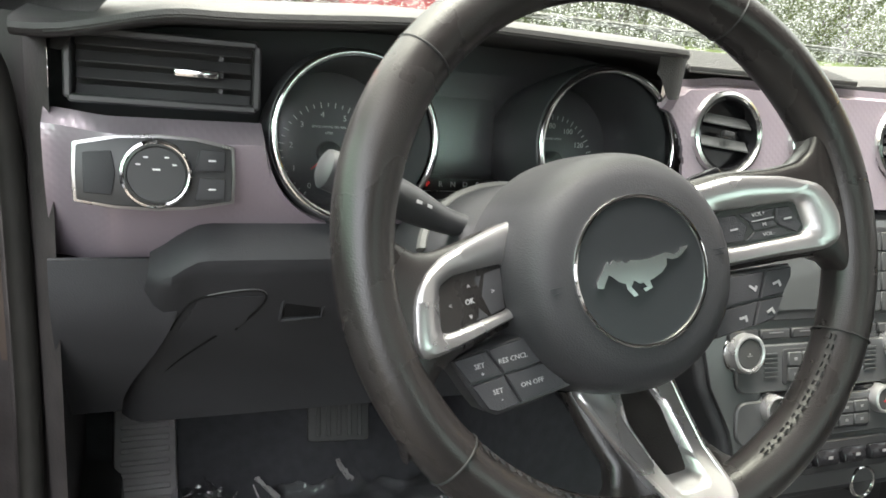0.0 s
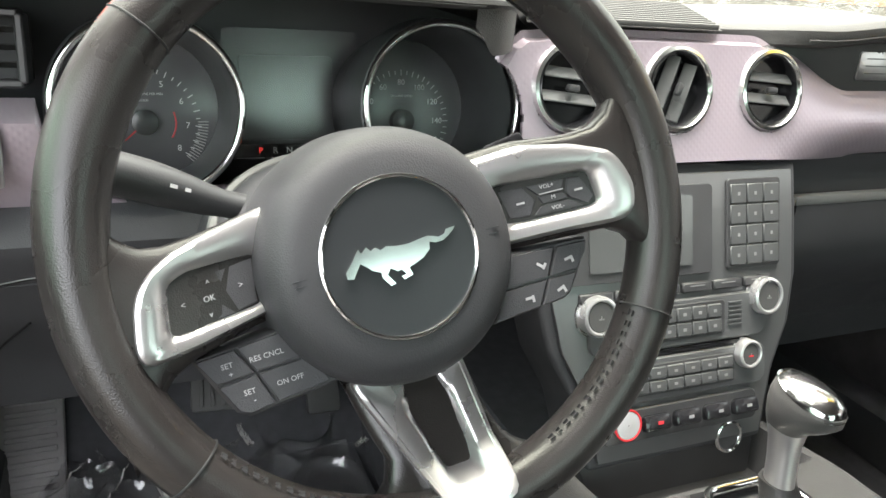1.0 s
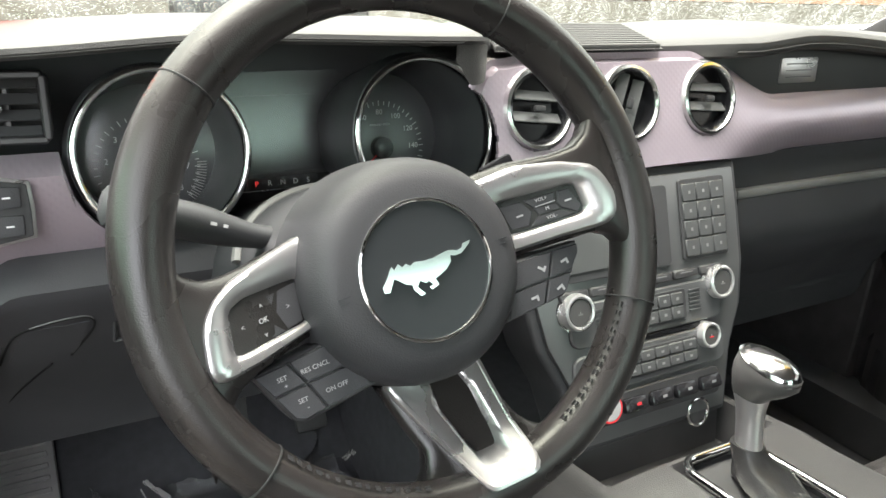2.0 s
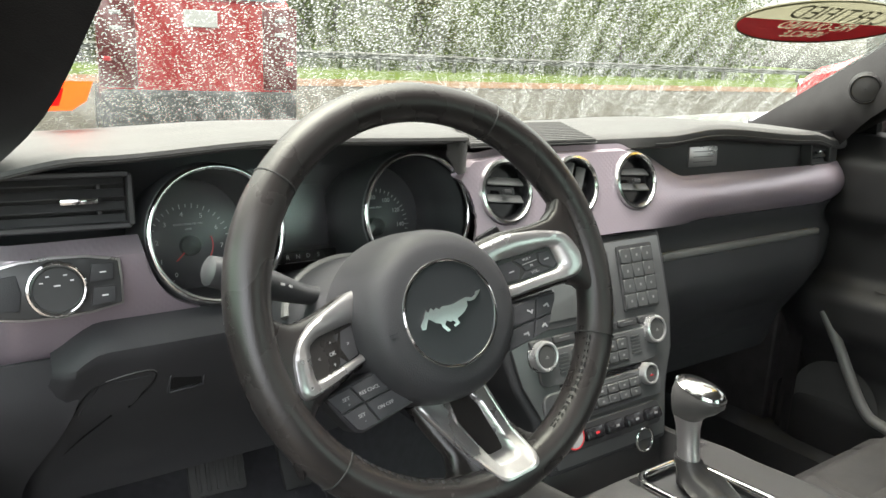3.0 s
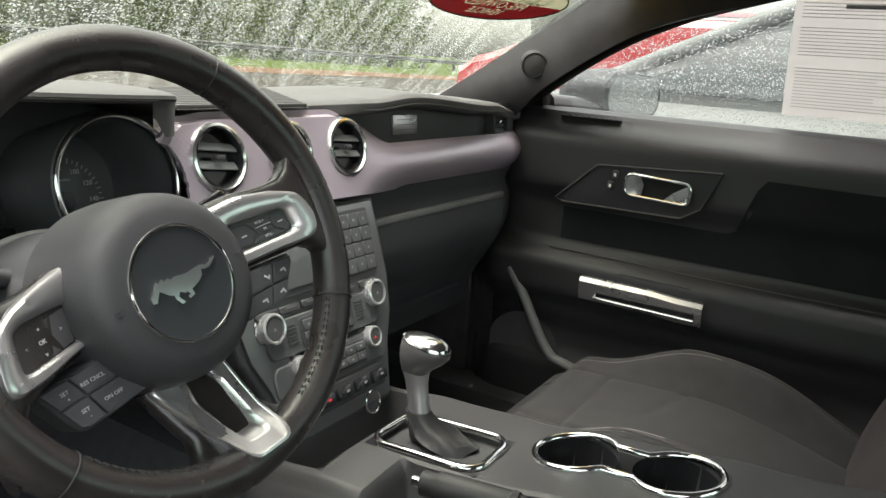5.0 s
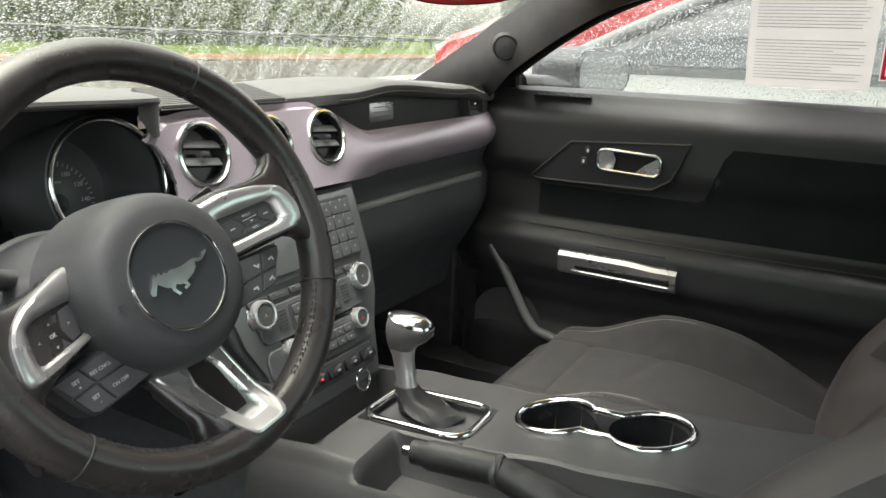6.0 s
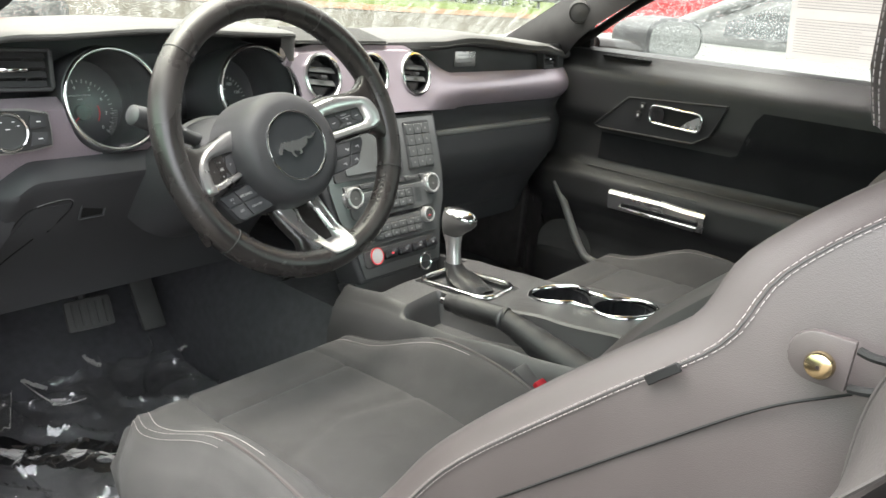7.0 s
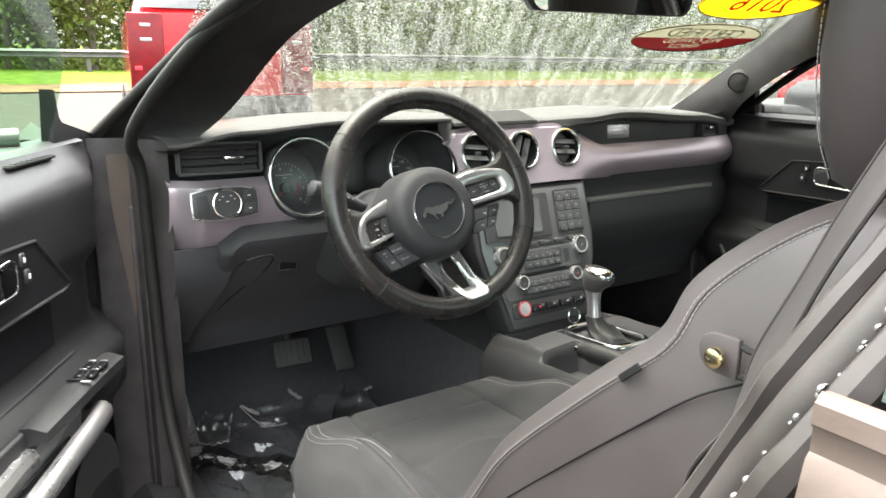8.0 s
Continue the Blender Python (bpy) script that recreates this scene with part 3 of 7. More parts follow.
# running-horse badge as a plain silver shape
badge_silver = material("badge_silver", (0.66, 0.67, 0.67), 0.16, 0.95, rvary=0.06)
gallop = [(-0.66, -0.11), (-0.61, -0.04), (-0.54, 0.05), (-0.48, 0.0), (-0.41, -0.07), (-0.31, -0.12), (-0.31, -0.19), (-0.23, -0.31), (-0.16, -0.3), (-0.24, -0.17), (-0.18, -0.1), (-0.1, -0.16), (-0.05, -0.15), (0.0, -0.22), (-0.07, -0.23), (-0.04, -0.28), (0.08, -0.25), (0.06, -0.15), (0.16, -0.12), (0.27, -0.08), (0.37, -0.0), (0.39, 0.09), (0.47, 0.06), (0.57, 0.06), (0.65, 0.1), (0.74, 0.16), (0.77, 0.2), (0.64, 0.19), (0.61, 0.14), (0.52, 0.12), (0.45, 0.15), (0.38, 0.17), (0.27, 0.16), (0.12, 0.14), (-0.04, 0.15), (-0.17, 0.18), (-0.25, 0.15), (-0.31, 0.2), (-0.37, 0.17), (-0.42, 0.23), (-0.5, 0.17), (-0.52, 0.23), (-0.58, 0.17), (-0.63, 0.1), (-0.74, -0.01), (-0.74, -0.09)]
part("badge", shift(prism([(x * 0.0435, y * 0.0435) for x, y in gallop], 0.0018, 0.0, c=(0, 0, 0.0045)), HUB), badge_silver, emblem, "silver running-horse badge")
for s in (-1, 1):
    for dy, w in ((0.0016, 0.0085), (-0.0016, 0.0060)):
        part("horn_mark", shift(box(w, 0.0007, 0.0007, (s * 0.0565, dy, 0.0036)), HUB), emblem_black, wheel)


def knots(*p):
    xs, ys = [q[0] for q in p], [q[1] for q in p]
    return lambda x: float(np.interp(x, xs, ys))


def web(stations, side_a, side_b, top, place, deep=0.026):
    """A padded arm: rounded sections from the hub to the rim between two edges."""
    rows = []
    for q in stations:
        a, b, z = side_a(q), side_b(q), top(q)
        m, h = (a + b) / 2, (a - b) / 2
        row = []
        for k in range(32):
            t = 2 * math.pi * k / 32
            c, s = math.cos(t), math.sin(t)
            row.append(place(q, m + h * math.copysign(abs(c) ** 0.45, c), z - deep / 2 + deep / 2 * math.copysign(abs(s) ** 0.55, s)))
        rows.append(row)
    return loft(rows, close=True, cap=True)


def spin(poly, c, n=72):
    """An outline as n points at even angles about c."""
    out = []
    for k in range(n):
        a = 2 * math.pi * k / n
        d, best = Vector((math.cos(a), math.sin(a))), None
        for i in range(len(poly)):
            p, e = Vector(poly[i]) - Vector(c), Vector(poly[(i + 1) % len(poly)]) - Vector(poly[i])
            den = d.x * e.y - d.y * e.x
            if abs(den) < 1e-9:
                continue
            t, u = (p.x * e.y - p.y * e.x) / den, (p.x * d.y - p.y * d.x) / den
            if t > 0 and -1e-6 <= u <= 1 + 1e-6 and (best is None or t > best):
                best = t
        out.append((c[0] + d.x * best, c[1] + d.y * best))
    return [((out[k - 1][0] + 2 * out[k][0] + out[(k + 1) % n][0]) / 4, (out[k - 1][1] + 2 * out[k][1] + out[(k + 1) % n][1]) / 4) for k in range(n)]


def surround(outer, hole, c, plane, steps):
    """A raised frame between two outlines; steps: (how far from the outer to the hole, height over the plane)."""
    o, h = spin(outer, c), spin(hole, c)
    rows = []
    for f, z in steps:
        row = [(a[0] + (b[0] - a[0]) * f, a[1] + (b[1] - a[1]) * f) for a, b in zip(o, h)]
        rows.append([(x, y, plane(x, y) + z) for x, y in row])
    return loft(rows, close=True)


def raised(poly, plane, low, high, inset=0.0007):
    """A key cap on a sloping face."""
    c = Vector((sum(p[0] for p in poly) / len(poly), sum(p[1] for p in poly) / len(poly)))
    small = []
    for p in poly:
        d = Vector(p) - c
        small.append(tuple(c + d * (1 - inset / max(d.length, 1e-6))))
    return loft([[(x, y, plane(x, y) + low) for x, y in poly], [(x, y, plane(x, y) + high - inset) for x, y in poly], [(x, y, plane(x, y) + high) for x, y in small]], close=True, cap=True)


print_grey = material("print_grey", (0.36, 0.36, 0.36), 0.6, vary=0.1)
LIP = ((0.0, -0.014), (0.0, -0.0015), (0.06, 0.0012), (0.22, 0.0030), (0.60, 0.0026), (0.86, 0.0008), (1.0, -0.0030), (1.0, -0.011))
# the spoke with the menu keys
plane_l = lambda x, y: -0.014 + 0.34 * (-0.08 - x)
left = part("spoke", web(span(0.045, 0.168, 26), knots((0.045, 0.034), (0.09, 0.0270), (0.112, 0.0230), (0.128, 0.0215), (0.140, 0.0235), (0.149, 0.032), (0.158, 0.052), (0.168, 0.075)), knots((0.045, -0.030), (0.09, -0.034), (0.125, -0.0405), (0.140, -0.047), (0.150, -0.060), (0.160, -0.080), (0.168, -0.09)),
                         knots((0.045, -0.027), (0.09, -0.0125), (0.125, 0.0005), (0.145, 0.0070), (0.160, 0.0095), (0.168, 0.008)), lambda q, y, z: (-q, y, z)), leather, wheel, "leather-covered spoke")
well_l = [(-0.1288, 0.0012), (-0.1190, 0.0048), (-0.082, 0.0050), (-0.085, -0.0218), (-0.1330, -0.0248)]
part("bezel", surround([(-0.060, 0.0320), (-0.0900, 0.0262), (-0.1097, 0.0216), (-0.1239, 0.0174), (-0.1363, 0.0105), (-0.1445, 0.0022), (-0.1485, -0.0066), (-0.1525, -0.0273), (-0.1510, -0.0345), (-0.1465, -0.0366), (-0.1224, -0.0345), (-0.060, -0.0240)], well_l, (-0.108, -0.010), plane_l, LIP), satin, left, "satin silver bezel")
part("key_well", raised(well_l, plane_l, -0.016, -0.0085), panel_black, left)
menu_keys = ([(-0.1272, 0.0004), (-0.1206, 0.0008), (-0.1184, -0.0094), (-0.1200, -0.0150), (-0.1291, -0.0236), (-0.1324, -0.0183)], [(-0.1193, 0.0012), (-0.0988, 0.0020), (-0.1035, -0.0064), (-0.1167, -0.0083)], [(-0.1174, -0.0090), (-0.1038, -0.0074), (-0.1053, -0.0146), (-0.1190, -0.0148)],
             [(-0.1195, -0.0162), (-0.1050, -0.0160), (-0.0997, -0.0226), (-0.1262, -0.0236)], [(-0.0970, 0.0026), (-0.0840, 0.0036), (-0.0870, -0.0206), (-0.0981, -0.0222), (-0.1025, -0.0100)])
for q in menu_keys:
    part("key", raised(q, plane_l, -0.009, -0.0015), dark_plastic, left)
for s, x, y in (("OK", -0.1113, -0.0113), ("^", -0.1100, -0.0032), ("v", -0.1125, -0.0196), ("<", -0.1248, -0.0110), (">", -0.0935, -0.0090)):
    glyphs(s, 0.0046, print_grey, left, Matrix.Translation((x, y, plane_l(x, y) - 0.0010)) @ pose(0, 0, 0, 0, 18.8, 0), "key_letter")
# the spoke with the volume keys
plane_r = lambda x, y: 0.29 * (x - 0.07)
right = part("spoke", web(span(0.035, 0.168, 26), knots((0.035, 0.030), (0.08, 0.0325), (0.112, 0.0285), (0.130, 0.0290), (0.142, 0.036), (0.152, 0.050), (0.162, 0.066), (0.168, 0.075)), knots((0.035, -0.033), (0.07, -0.0325), (0.128, -0.0345), (0.142, -0.042), (0.152, -0.058), (0.160, -0.078), (0.168, -0.09)),
                          knots((0.035, -0.010), (0.07, -0.002), (0.125, 0.0125), (0.145, 0.0145), (0.160, 0.0105), (0.168, 0.006)), lambda q, y, z: (q, y, z)), leather, wheel, "leather-covered spoke")
well_r = [(0.058, 0.0078), (0.118, 0.0042), (0.1208, -0.0175), (0.0755, -0.0168), (0.060, -0.0145)]
part("bezel", surround([(0.045, 0.0260), (0.0685, 0.0278), (0.0808, 0.0285), (0.1117, 0.0218), (0.1334, 0.0128), (0.1390, 0.0035), (0.1432, -0.0103), (0.1407, -0.0259), (0.1353, -0.0305), (0.1282, -0.0309), (0.0986, -0.0289), (0.045, -0.0280)], well_r, (0.092, -0.006), plane_r, LIP), satin, right, "satin silver bezel")
part("key_well", raised(well_r, plane_r, -0.016, -0.0085), panel_black, right)
swap = lambda x, y: (0.0640 + (-x - 0.084) * 1.13, -0.0160 + (y + 0.0236) * 0.74)
for q in menu_keys:
    part("key", raised([swap(x, y) for x, y in q], plane_r, -0.009, -0.0015), dark_plastic, right)
for s, x, y in (("VOL+", 0.0925, 0.0005), ("M", 0.0950, -0.0068), ("VOL-", 0.0965, -0.0133)):
    glyphs(s, 0.0036, print_grey, right, Matrix.Translation((x, y, plane_r(x, y) - 0.0010)) @ pose(0, 0, 0, 0, -16.2, 0), "key_letter")
for x in (0.0755, 0.1105):
    part("key_mark", shift(box(0.005, 0.0012, 0.0005), Matrix.Translation((x, -0.0060, plane_r(x, 0) - 0.0012)) @ pose(0, 0, 0, 0, -16.2, 0)), print_grey, right)
part("key_line", shift(box(0.015, 0.0006, 0.0005), Matrix.Translation((0.0945, -0.0034, plane_r(0.0945, 0) - 0.0012)) @ pose(0, 0, 0, 0, -16.2, 0)), print_grey, right)
# lower key blocks: cruise control and telephone
flat_l, flat_r = (lambda x, y: -0.012), (lambda x, y: 0.001)
block = part("key_block", raised([(-0.1290, -0.0415), (-0.1050, -0.0395), (-0.050, -0.0360), (-0.050, -0.0755), (-0.0800, -0.0790), (-0.1067, -0.0805), (-0.1130, -0.0765), (-0.1165, -0.0700)], flat_l, -0.024, 0.0, 0.002), panel_black, wheel, "dark cruise control keys")
for q in ([(-0.1270, -0.0430), (-0.1060, -0.0418), (-0.0992, -0.0570), (-0.1195, -0.0582)], [(-0.1045, -0.0416), (-0.0700, -0.0396), (-0.0680, -0.0560), (-0.0977, -0.0570)], [(-0.1188, -0.0597), (-0.0985, -0.0586), (-0.0920, -0.0765), (-0.1060, -0.0785), (-0.1118, -0.0755)], [(-0.0970, -0.0585), (-0.0670, -0.0575), (-0.0600, -0.0740), (-0.0905, -0.0764)]):
    part("key", raised(q, flat_l, -0.002, 0.0028, 0.0008), dark_plastic, block)
for text, x, y in (("SET", -0.1120, -0.0495), ("+", -0.1110, -0.0545), ("RES CNCL", -0.0905, -0.0500), ("SET", -0.1040, -0.0665), ("-", -0.1025, -0.0715), ("ON OFF", -0.0815, -0.0668)):
    glyphs(text, 0.0042, print_grey, block, Matrix.Translation((x, y, -0.0090)), "key_letter")
block = part("key_block", raised([(0.040, -0.0320), (0.0680, -0.0330), (0.1135, -0.0362), (0.1120, -0.0440), (0.0950, -0.0670), (0.0900, -0.0695), (0.040, -0.0715)], flat_r, -0.024, 0.0, 0.002), panel_black, wheel, "dark telephone keys")
for q in ([(0.0600, -0.0345), (0.0890, -0.0365), (0.0805, -0.0528), (0.0500, -0.0520)], [(0.0908, -0.0366), (0.1115, -0.0382), (0.1100, -0.0440), (0.1010, -0.0536), (0.0822, -0.0529)], [(0.0490, -0.0538), (0.0795, -0.0544), (0.0712, -0.0690), (0.0420, -0.0695)], [(0.0812, -0.0545), (0.1000, -0.0552), (0.0930, -0.0655), (0.0885, -0.0682), (0.0730, -0.0688)]):
    part("key", raised(q, flat_r, -0.002, 0.0028, 0.0008), dark_plastic, block)
for x, y, tilt in ((0.0770, -0.0450, -40), (0.0965, -0.0455, 10), (0.0650, -0.0620, 0), (0.0870, -0.0620, 20)):
    part("key_mark", shift(box(0.0055, 0.0016, 0.0005), Matrix.Translation((x, y, 0.0040)) @ pose(0, 0, 0, 0, 0, tilt)), print_grey, block)
    part("key_mark", shift(box(0.0016, 0.0040, 0.0005), Matrix.Translation((x + 0.0024, y - 0.0010, 0.0040)) @ pose(0, 0, 0, 0, 0, tilt)), print_grey, block)
# bottom spoke: a silver fork round a slot
fork_rise = knots((0.080, -0.030), (0.110, -0.0185), (0.135, -0.0070), (0.148, 0.0045), (0.156, 0.0120), (0.163, 0.0168), (0.172, 0.0188))
plane_f = lambda x, y: fork_rise(-y)
low = part("spoke", web(span(0.085, 0.168, 20), knots((0.085, 0.027), (0.125, 0.0310), (0.138, 0.0350), (0.148, 0.0430), (0.158, 0.060), (0.168, 0.085)), knots((0.085, -0.050), (0.110, -0.0450), (0.124, -0.0415), (0.134, -0.0385), (0.146, -0.0440), (0.156, -0.060), (0.168, -0.09)),
                        knots((0.085, -0.030), (0.125, -0.0165), (0.145, -0.0075), (0.160, 0.002), (0.168, 0.004)), lambda q, x, z: (x, -q, z), 0.024), leather, wheel, "leather-covered lower spoke")
part("fork_leg", surround([(-0.0500, -0.080), (-0.0458, -0.0912), (-0.0345, -0.1195), (-0.0205, -0.1545), (-0.0180, -0.1625), (-0.0145, -0.1662), (0.0185, -0.1676), (0.0240, -0.1658), (0.0265, -0.1605), (0.0255, -0.1320), (0.0248, -0.0966), (0.0240, -0.080)], [(-0.0175, -0.084), (-0.0140, -0.1012), (-0.0085, -0.1455), (0.0085, -0.1460), (0.0045, -0.0997), (0.0015, -0.084)], (-0.001, -0.125), plane_f,
                          ((0.0, -0.012), (0.0, -0.0005), (0.05, 0.0015), (0.16, 0.0018), (0.20, 0.0010), (0.62, 0.0022), (0.72, 0.0012), (1.0, -0.0090), (1.0, -0.020))), satin, low, "polished silver fork round a slot")
part("slot_floor", raised([(-0.020, -0.080), (-0.0095, -0.1465), (0.0095, -0.1470), (0.004, -0.080)], plane_f, -0.026, -0.018), cheek_black, low)

column = thing("steering_column", "black steering column shroud with two stalks", "steering column", Matrix.Translation((-0.360, 0.150, 0.845)) @ pose(0, 0, 0, 67, 0, 0))
part("shroud", loft([[(rx * math.cos(a), 0.004 + oy + ry * math.sin(a) * (1.15 if math.sin(a) < 0 else 1.0), z) for a in (2 * math.pi * k / 40 for k in range(40))] for rx, ry, oy, z in ((0.050, 0.040, 0.0, -0.020), (0.068, 0.050, 0.002, -0.028), (0.076, 0.056, 0.004, -0.050), (0.080, 0.060, 0.006, -0.10), (0.086, 0.064, 0.004, -0.16), (0.094, 0.075, 0.0, -0.26))], close=True, cap=True), dark_plastic, column, "dark moulded shroud")
part("shroud_rib", tube([(0.0805 * math.cos(a), 0.010 + 0.0605 * math.sin(a), -0.095 - 0.02 * math.sin(a)) for a in span(0.15, math.pi - 0.15, 40)], 0.0050, 8), lid_grey, column, "paler ridge over the shroud")
ind = part("indicator_stalk", tube(smooth_line([(-0.04, 0.028, -0.060), (-0.08, 0.036, -0.050), (-0.122, 0.049, -0.030), (-0.158, 0.059, -0.014)], 6), [0.0085 + 0.0045 * ease(k, 4, 12) for k in range(19)], 16), stalk_grey, column, "dark indicator stalk")
part("stalk_cap", shift(lathe([(0.0125, -0.016), (0.0132, 0.0), (0.0122, 0.014), (0.009, 0.016), (0.001, 0.0165)], 24), Matrix.Translation((-0.158, 0.059, -0.014)) @ pose(0, 0, 0, 0, -78, -16)), stalk_grey, ind, "smooth grey end cap")
for w, dx in ((0.0045, 0.0), (0.0035, 0.008)):
    part("stalk_mark", shift(box(w, 0.0022, 0.0006, (0, 0, 0)), Matrix.Translation((-0.108 + dx, 0.0448 - 0.3 * dx, -0.0215 - 0.35 * dx)) @ pose(0, 0, 0, -8, 22, -16)), print_grey, ind)
for x, y, w, turn in ((-0.104, 0.004, 0.024, 12), (0.098, 0.058, 0.030, 20)):
    pad = part("shift_paddle", shift(box(w, 0.016, 0.008, (0, 0, 0), 0.003, 2), Matrix.Translation((x, y, -0.020 if x < 0 else 0.002)) @ pose(0, 0, 0, 0, 0, turn)), gloss_black, column, "gloss black shift paddle")
    part("paddle_mark", shift(box(0.006, 0.0015, 0.0005, (0, 0, 0.0042)), Matrix.Translation((x, y, -0.020 if x < 0 else 0.002)) @ pose(0, 0, 0, 0, 0, turn)), white_mark, pad)

# ---- centre stack ----
stack = thing("centre_stack", "dark grey audio and climate panel with knobs and keys", "control panel", Matrix.Translation((-0.003, 0.250, 0.703)) @ pose(0, 0, 0, 72, 0, 0))
stack_grey = material("stack_grey", (0.125, 0.128, 0.128), 0.34, 0.45, vary=0.08, rvary=0.06, bump=0.05, scale=900)
outline = [(-0.145, 0.145), (0.150, 0.145), (0.152, 0.10), (0.152, 0.03), (0.143, -0.02), (0.122, -0.065), (0.105, -0.135), (-0.10, -0.135), (-0.115, -0.065), (-0.138, -0.02), (-0.148, 0.03), (-0.147, 0.10)]
part("body", prism([(x * 1.05, y * 1.03) for x, y in outline], 0.06, 0.006, 3, (0, 0, -0.066)), dark_plastic, stack, "dark rounded surround")
face = part("faceplate", prism([(x * 0.97, y * 0.97) for x, y in outline], 0.006, 0.0015, 2, (0, 0, -0.007)), stack_grey, stack, "dark grey faceplate")
scr = part("screen_bezel", prism(rounded(0.170, 0.088, 0.005), 0.006, 0.001, 1, (-0.047, 0.086, -0.003)), panel_black, stack)
screen_glass = material("screen_glass", (0.075, 0.079, 0.077), 0.22, vary=0.1, coat=0.5)
part("screen", prism(rounded(0.118, 0.068, 0.003), 0.002, 0, c=(-0.047, 0.086, 0.0025)), screen_glass, scr, "switched-off glossy screen")
key_dark = material("key_dark", (0.065, 0.067, 0.067), 0.4, vary=0.1)
pad = part("keypad", prism(rounded(0.070, 0.090, 0.004), 0.005, 0.001, 1, (0.092, 0.088, -0.003)), panel_black, stack)
for r in range(4):
    for c in range(3):
        key = part("key", box(0.0205, 0.0195, 0.004, (0.0705 + 0.0215 * c, 0.118 - 0.0205 * r, 0.002), 0.001, 1), key_dark, pad)
        part("key_mark", box(0.003, 0.0035, 0.0004, (0.0705 + 0.0215 * c, 0.118 - 0.0205 * r, 0.0041)), faint_mark, key)
for k in range(6):
    key = part("bar_key", box(0.036, 0.010, 0.006, (-0.098 + 0.039 * k, 0.029, 0.0), 0.0015, 1), panel_black, stack)
    part("key_line", box(0.018, 0.001, 0.0004, (-0.098 + 0.039 * k, 0.0305, 0.0031)), faint_mark, key)
rowp = part("audio_panel", prism(rounded(0.215, 0.046, 0.012), 0.006, 0.0015, 1, (0, -0.004, -0.003)), stack_grey, stack)
part("key_bed", prism(rounded(0.104, 0.035, 0.004), 0.002, 0.0006, 1, (0.0005, -0.0035, 0.002)), panel_black, rowp)
for r in range(2):
    for c in range(5):
        key = part("key", box(0.0175, 0.0135, 0.004, (-0.037 + 0.0188 * c, 0.004 - 0.0150 * r, 0.004), 0.001, 1), key_dark, rowp)
        part("key_mark", box(0.004, 0.003, 0.0004, (-0.037 + 0.0188 * c, 0.004 - 0.0150 * r, 0.0061)), faint_mark, key)
for s in (-1, 1):
    for k in range(6):
        part("rib", box(0.017, 0.0014, 0.002, (s * 0.066, 0.010 - 0.0045 * k, 0.0035)), stack_grey, rowp)
part("disc_slot", box(0.15, 0.006, 0.003, (0, -0.031, 0.0), 0.001, 1), gloss_black, stack)


knob_silver = material("knob_silver", (0.62, 0.62, 0.61), 0.28, 0.8, rvary=0.05)
knob_grey = material("knob_grey", (0.06, 0.06, 0.058), 0.4, vary=0.1)


def knob_at(x, y, r, ringed):
    k = part("knob", shift(lathe([(r, -0.002), (r * 0.98, 0.009), (r * 0.95, 0.0115), (r * 0.84, 0.0125), (r * 0.76, 0.0120), (r * 0.74, 0.0095), (0.001, 0.0095)], 48, False), Matrix.Translation((x, y, 0))), knob_silver, stack, "knurled bright silver knob")
    part("knob_face", shift(lathe([(r * 0.73, 0.0097), (r * 0.68, 0.0108), (0.001, 0.0110)], 40, False), Matrix.Translation((x, y, 0))), knob_grey, k, "grey knob centre")
    part("knob_mark", box(0.006, 0.0015, 0.0004, (x, y - 0.002, 0.0111)), ringed, k)
    part("collar", shift(ring(r * 1.06, 0.0012, 40, 6), Matrix.Translation((x, y, 0.0))), chrome, k)


knob_at(0.104, 0.013, 0.0195, faint_mark)
knob_at(-0.099, 0.013, 0.0195, faint_mark)
clim = part("climate_panel", prism(rounded(0.215, 0.042, 0.012), 0.006, 0.0015, 1, (0, -0.056, -0.003)), stack_grey, stack)
part("key_bed", prism(rounded(0.130, 0.030, 0.004), 0.002, 0.0006, 1, (0.0, -0.0560, 0.002)), panel_black, clim)
for r in range(2):
    for c in range(6):
        key = part("key", box(0.0195, 0.0115, 0.004, (-0.052 + 0.0208 * c, -0.0495 - 0.0130 * r, 0.004), 0.001, 1), key_dark, clim)
        part("key_mark", box(0.004, 0.0025, 0.0004, (-0.052 + 0.0208 * c, -0.0495 - 0.0130 * r, 0.0061)), faint_mark, key)
knob_at(0.080, -0.044, 0.0150, red_mark)
knob_at(-0.064, -0.044, 0.0150, faint_mark)
tog = part("toggle_panel", prism(rounded(0.190, 0.032, 0.008), 0.006, 0.0015, 1, (0, -0.098, -0.003)), panel_black, stack)
for k in range(4):
    key = part("toggle", shift(box(0.032, 0.016, 0.012, (0, 0, 0), 0.004, 2), Matrix.Translation((-0.034 + 0.037 * k, -0.098, 0.004)) @ pose(0, 0, 0, -14, 0, 0)), gloss_black, tog, "gloss black toggle")
    part("key_mark", box(0.006, 0.003, 0.0004, (-0.034 + 0.037 * k, -0.096, 0.0122)), red_mark if k == 0 else faint_mark, key)
start = part("start_button", shift(lathe([(0.0150, 0.0), (0.0145, 0.006), (0.013, 0.007), (0.0125, 0.0065), (0.001, 0.0072)], 40, False), Matrix.Translation((-0.068, -0.095, 0.0))), satin, stack, "pale round start button in a red ring")
part("button_ring", shift(ring(0.0146, 0.0010, 40, 8), Matrix.Translation((-0.068, -0.095, 0.0065))), red_mark, start, "red ring")
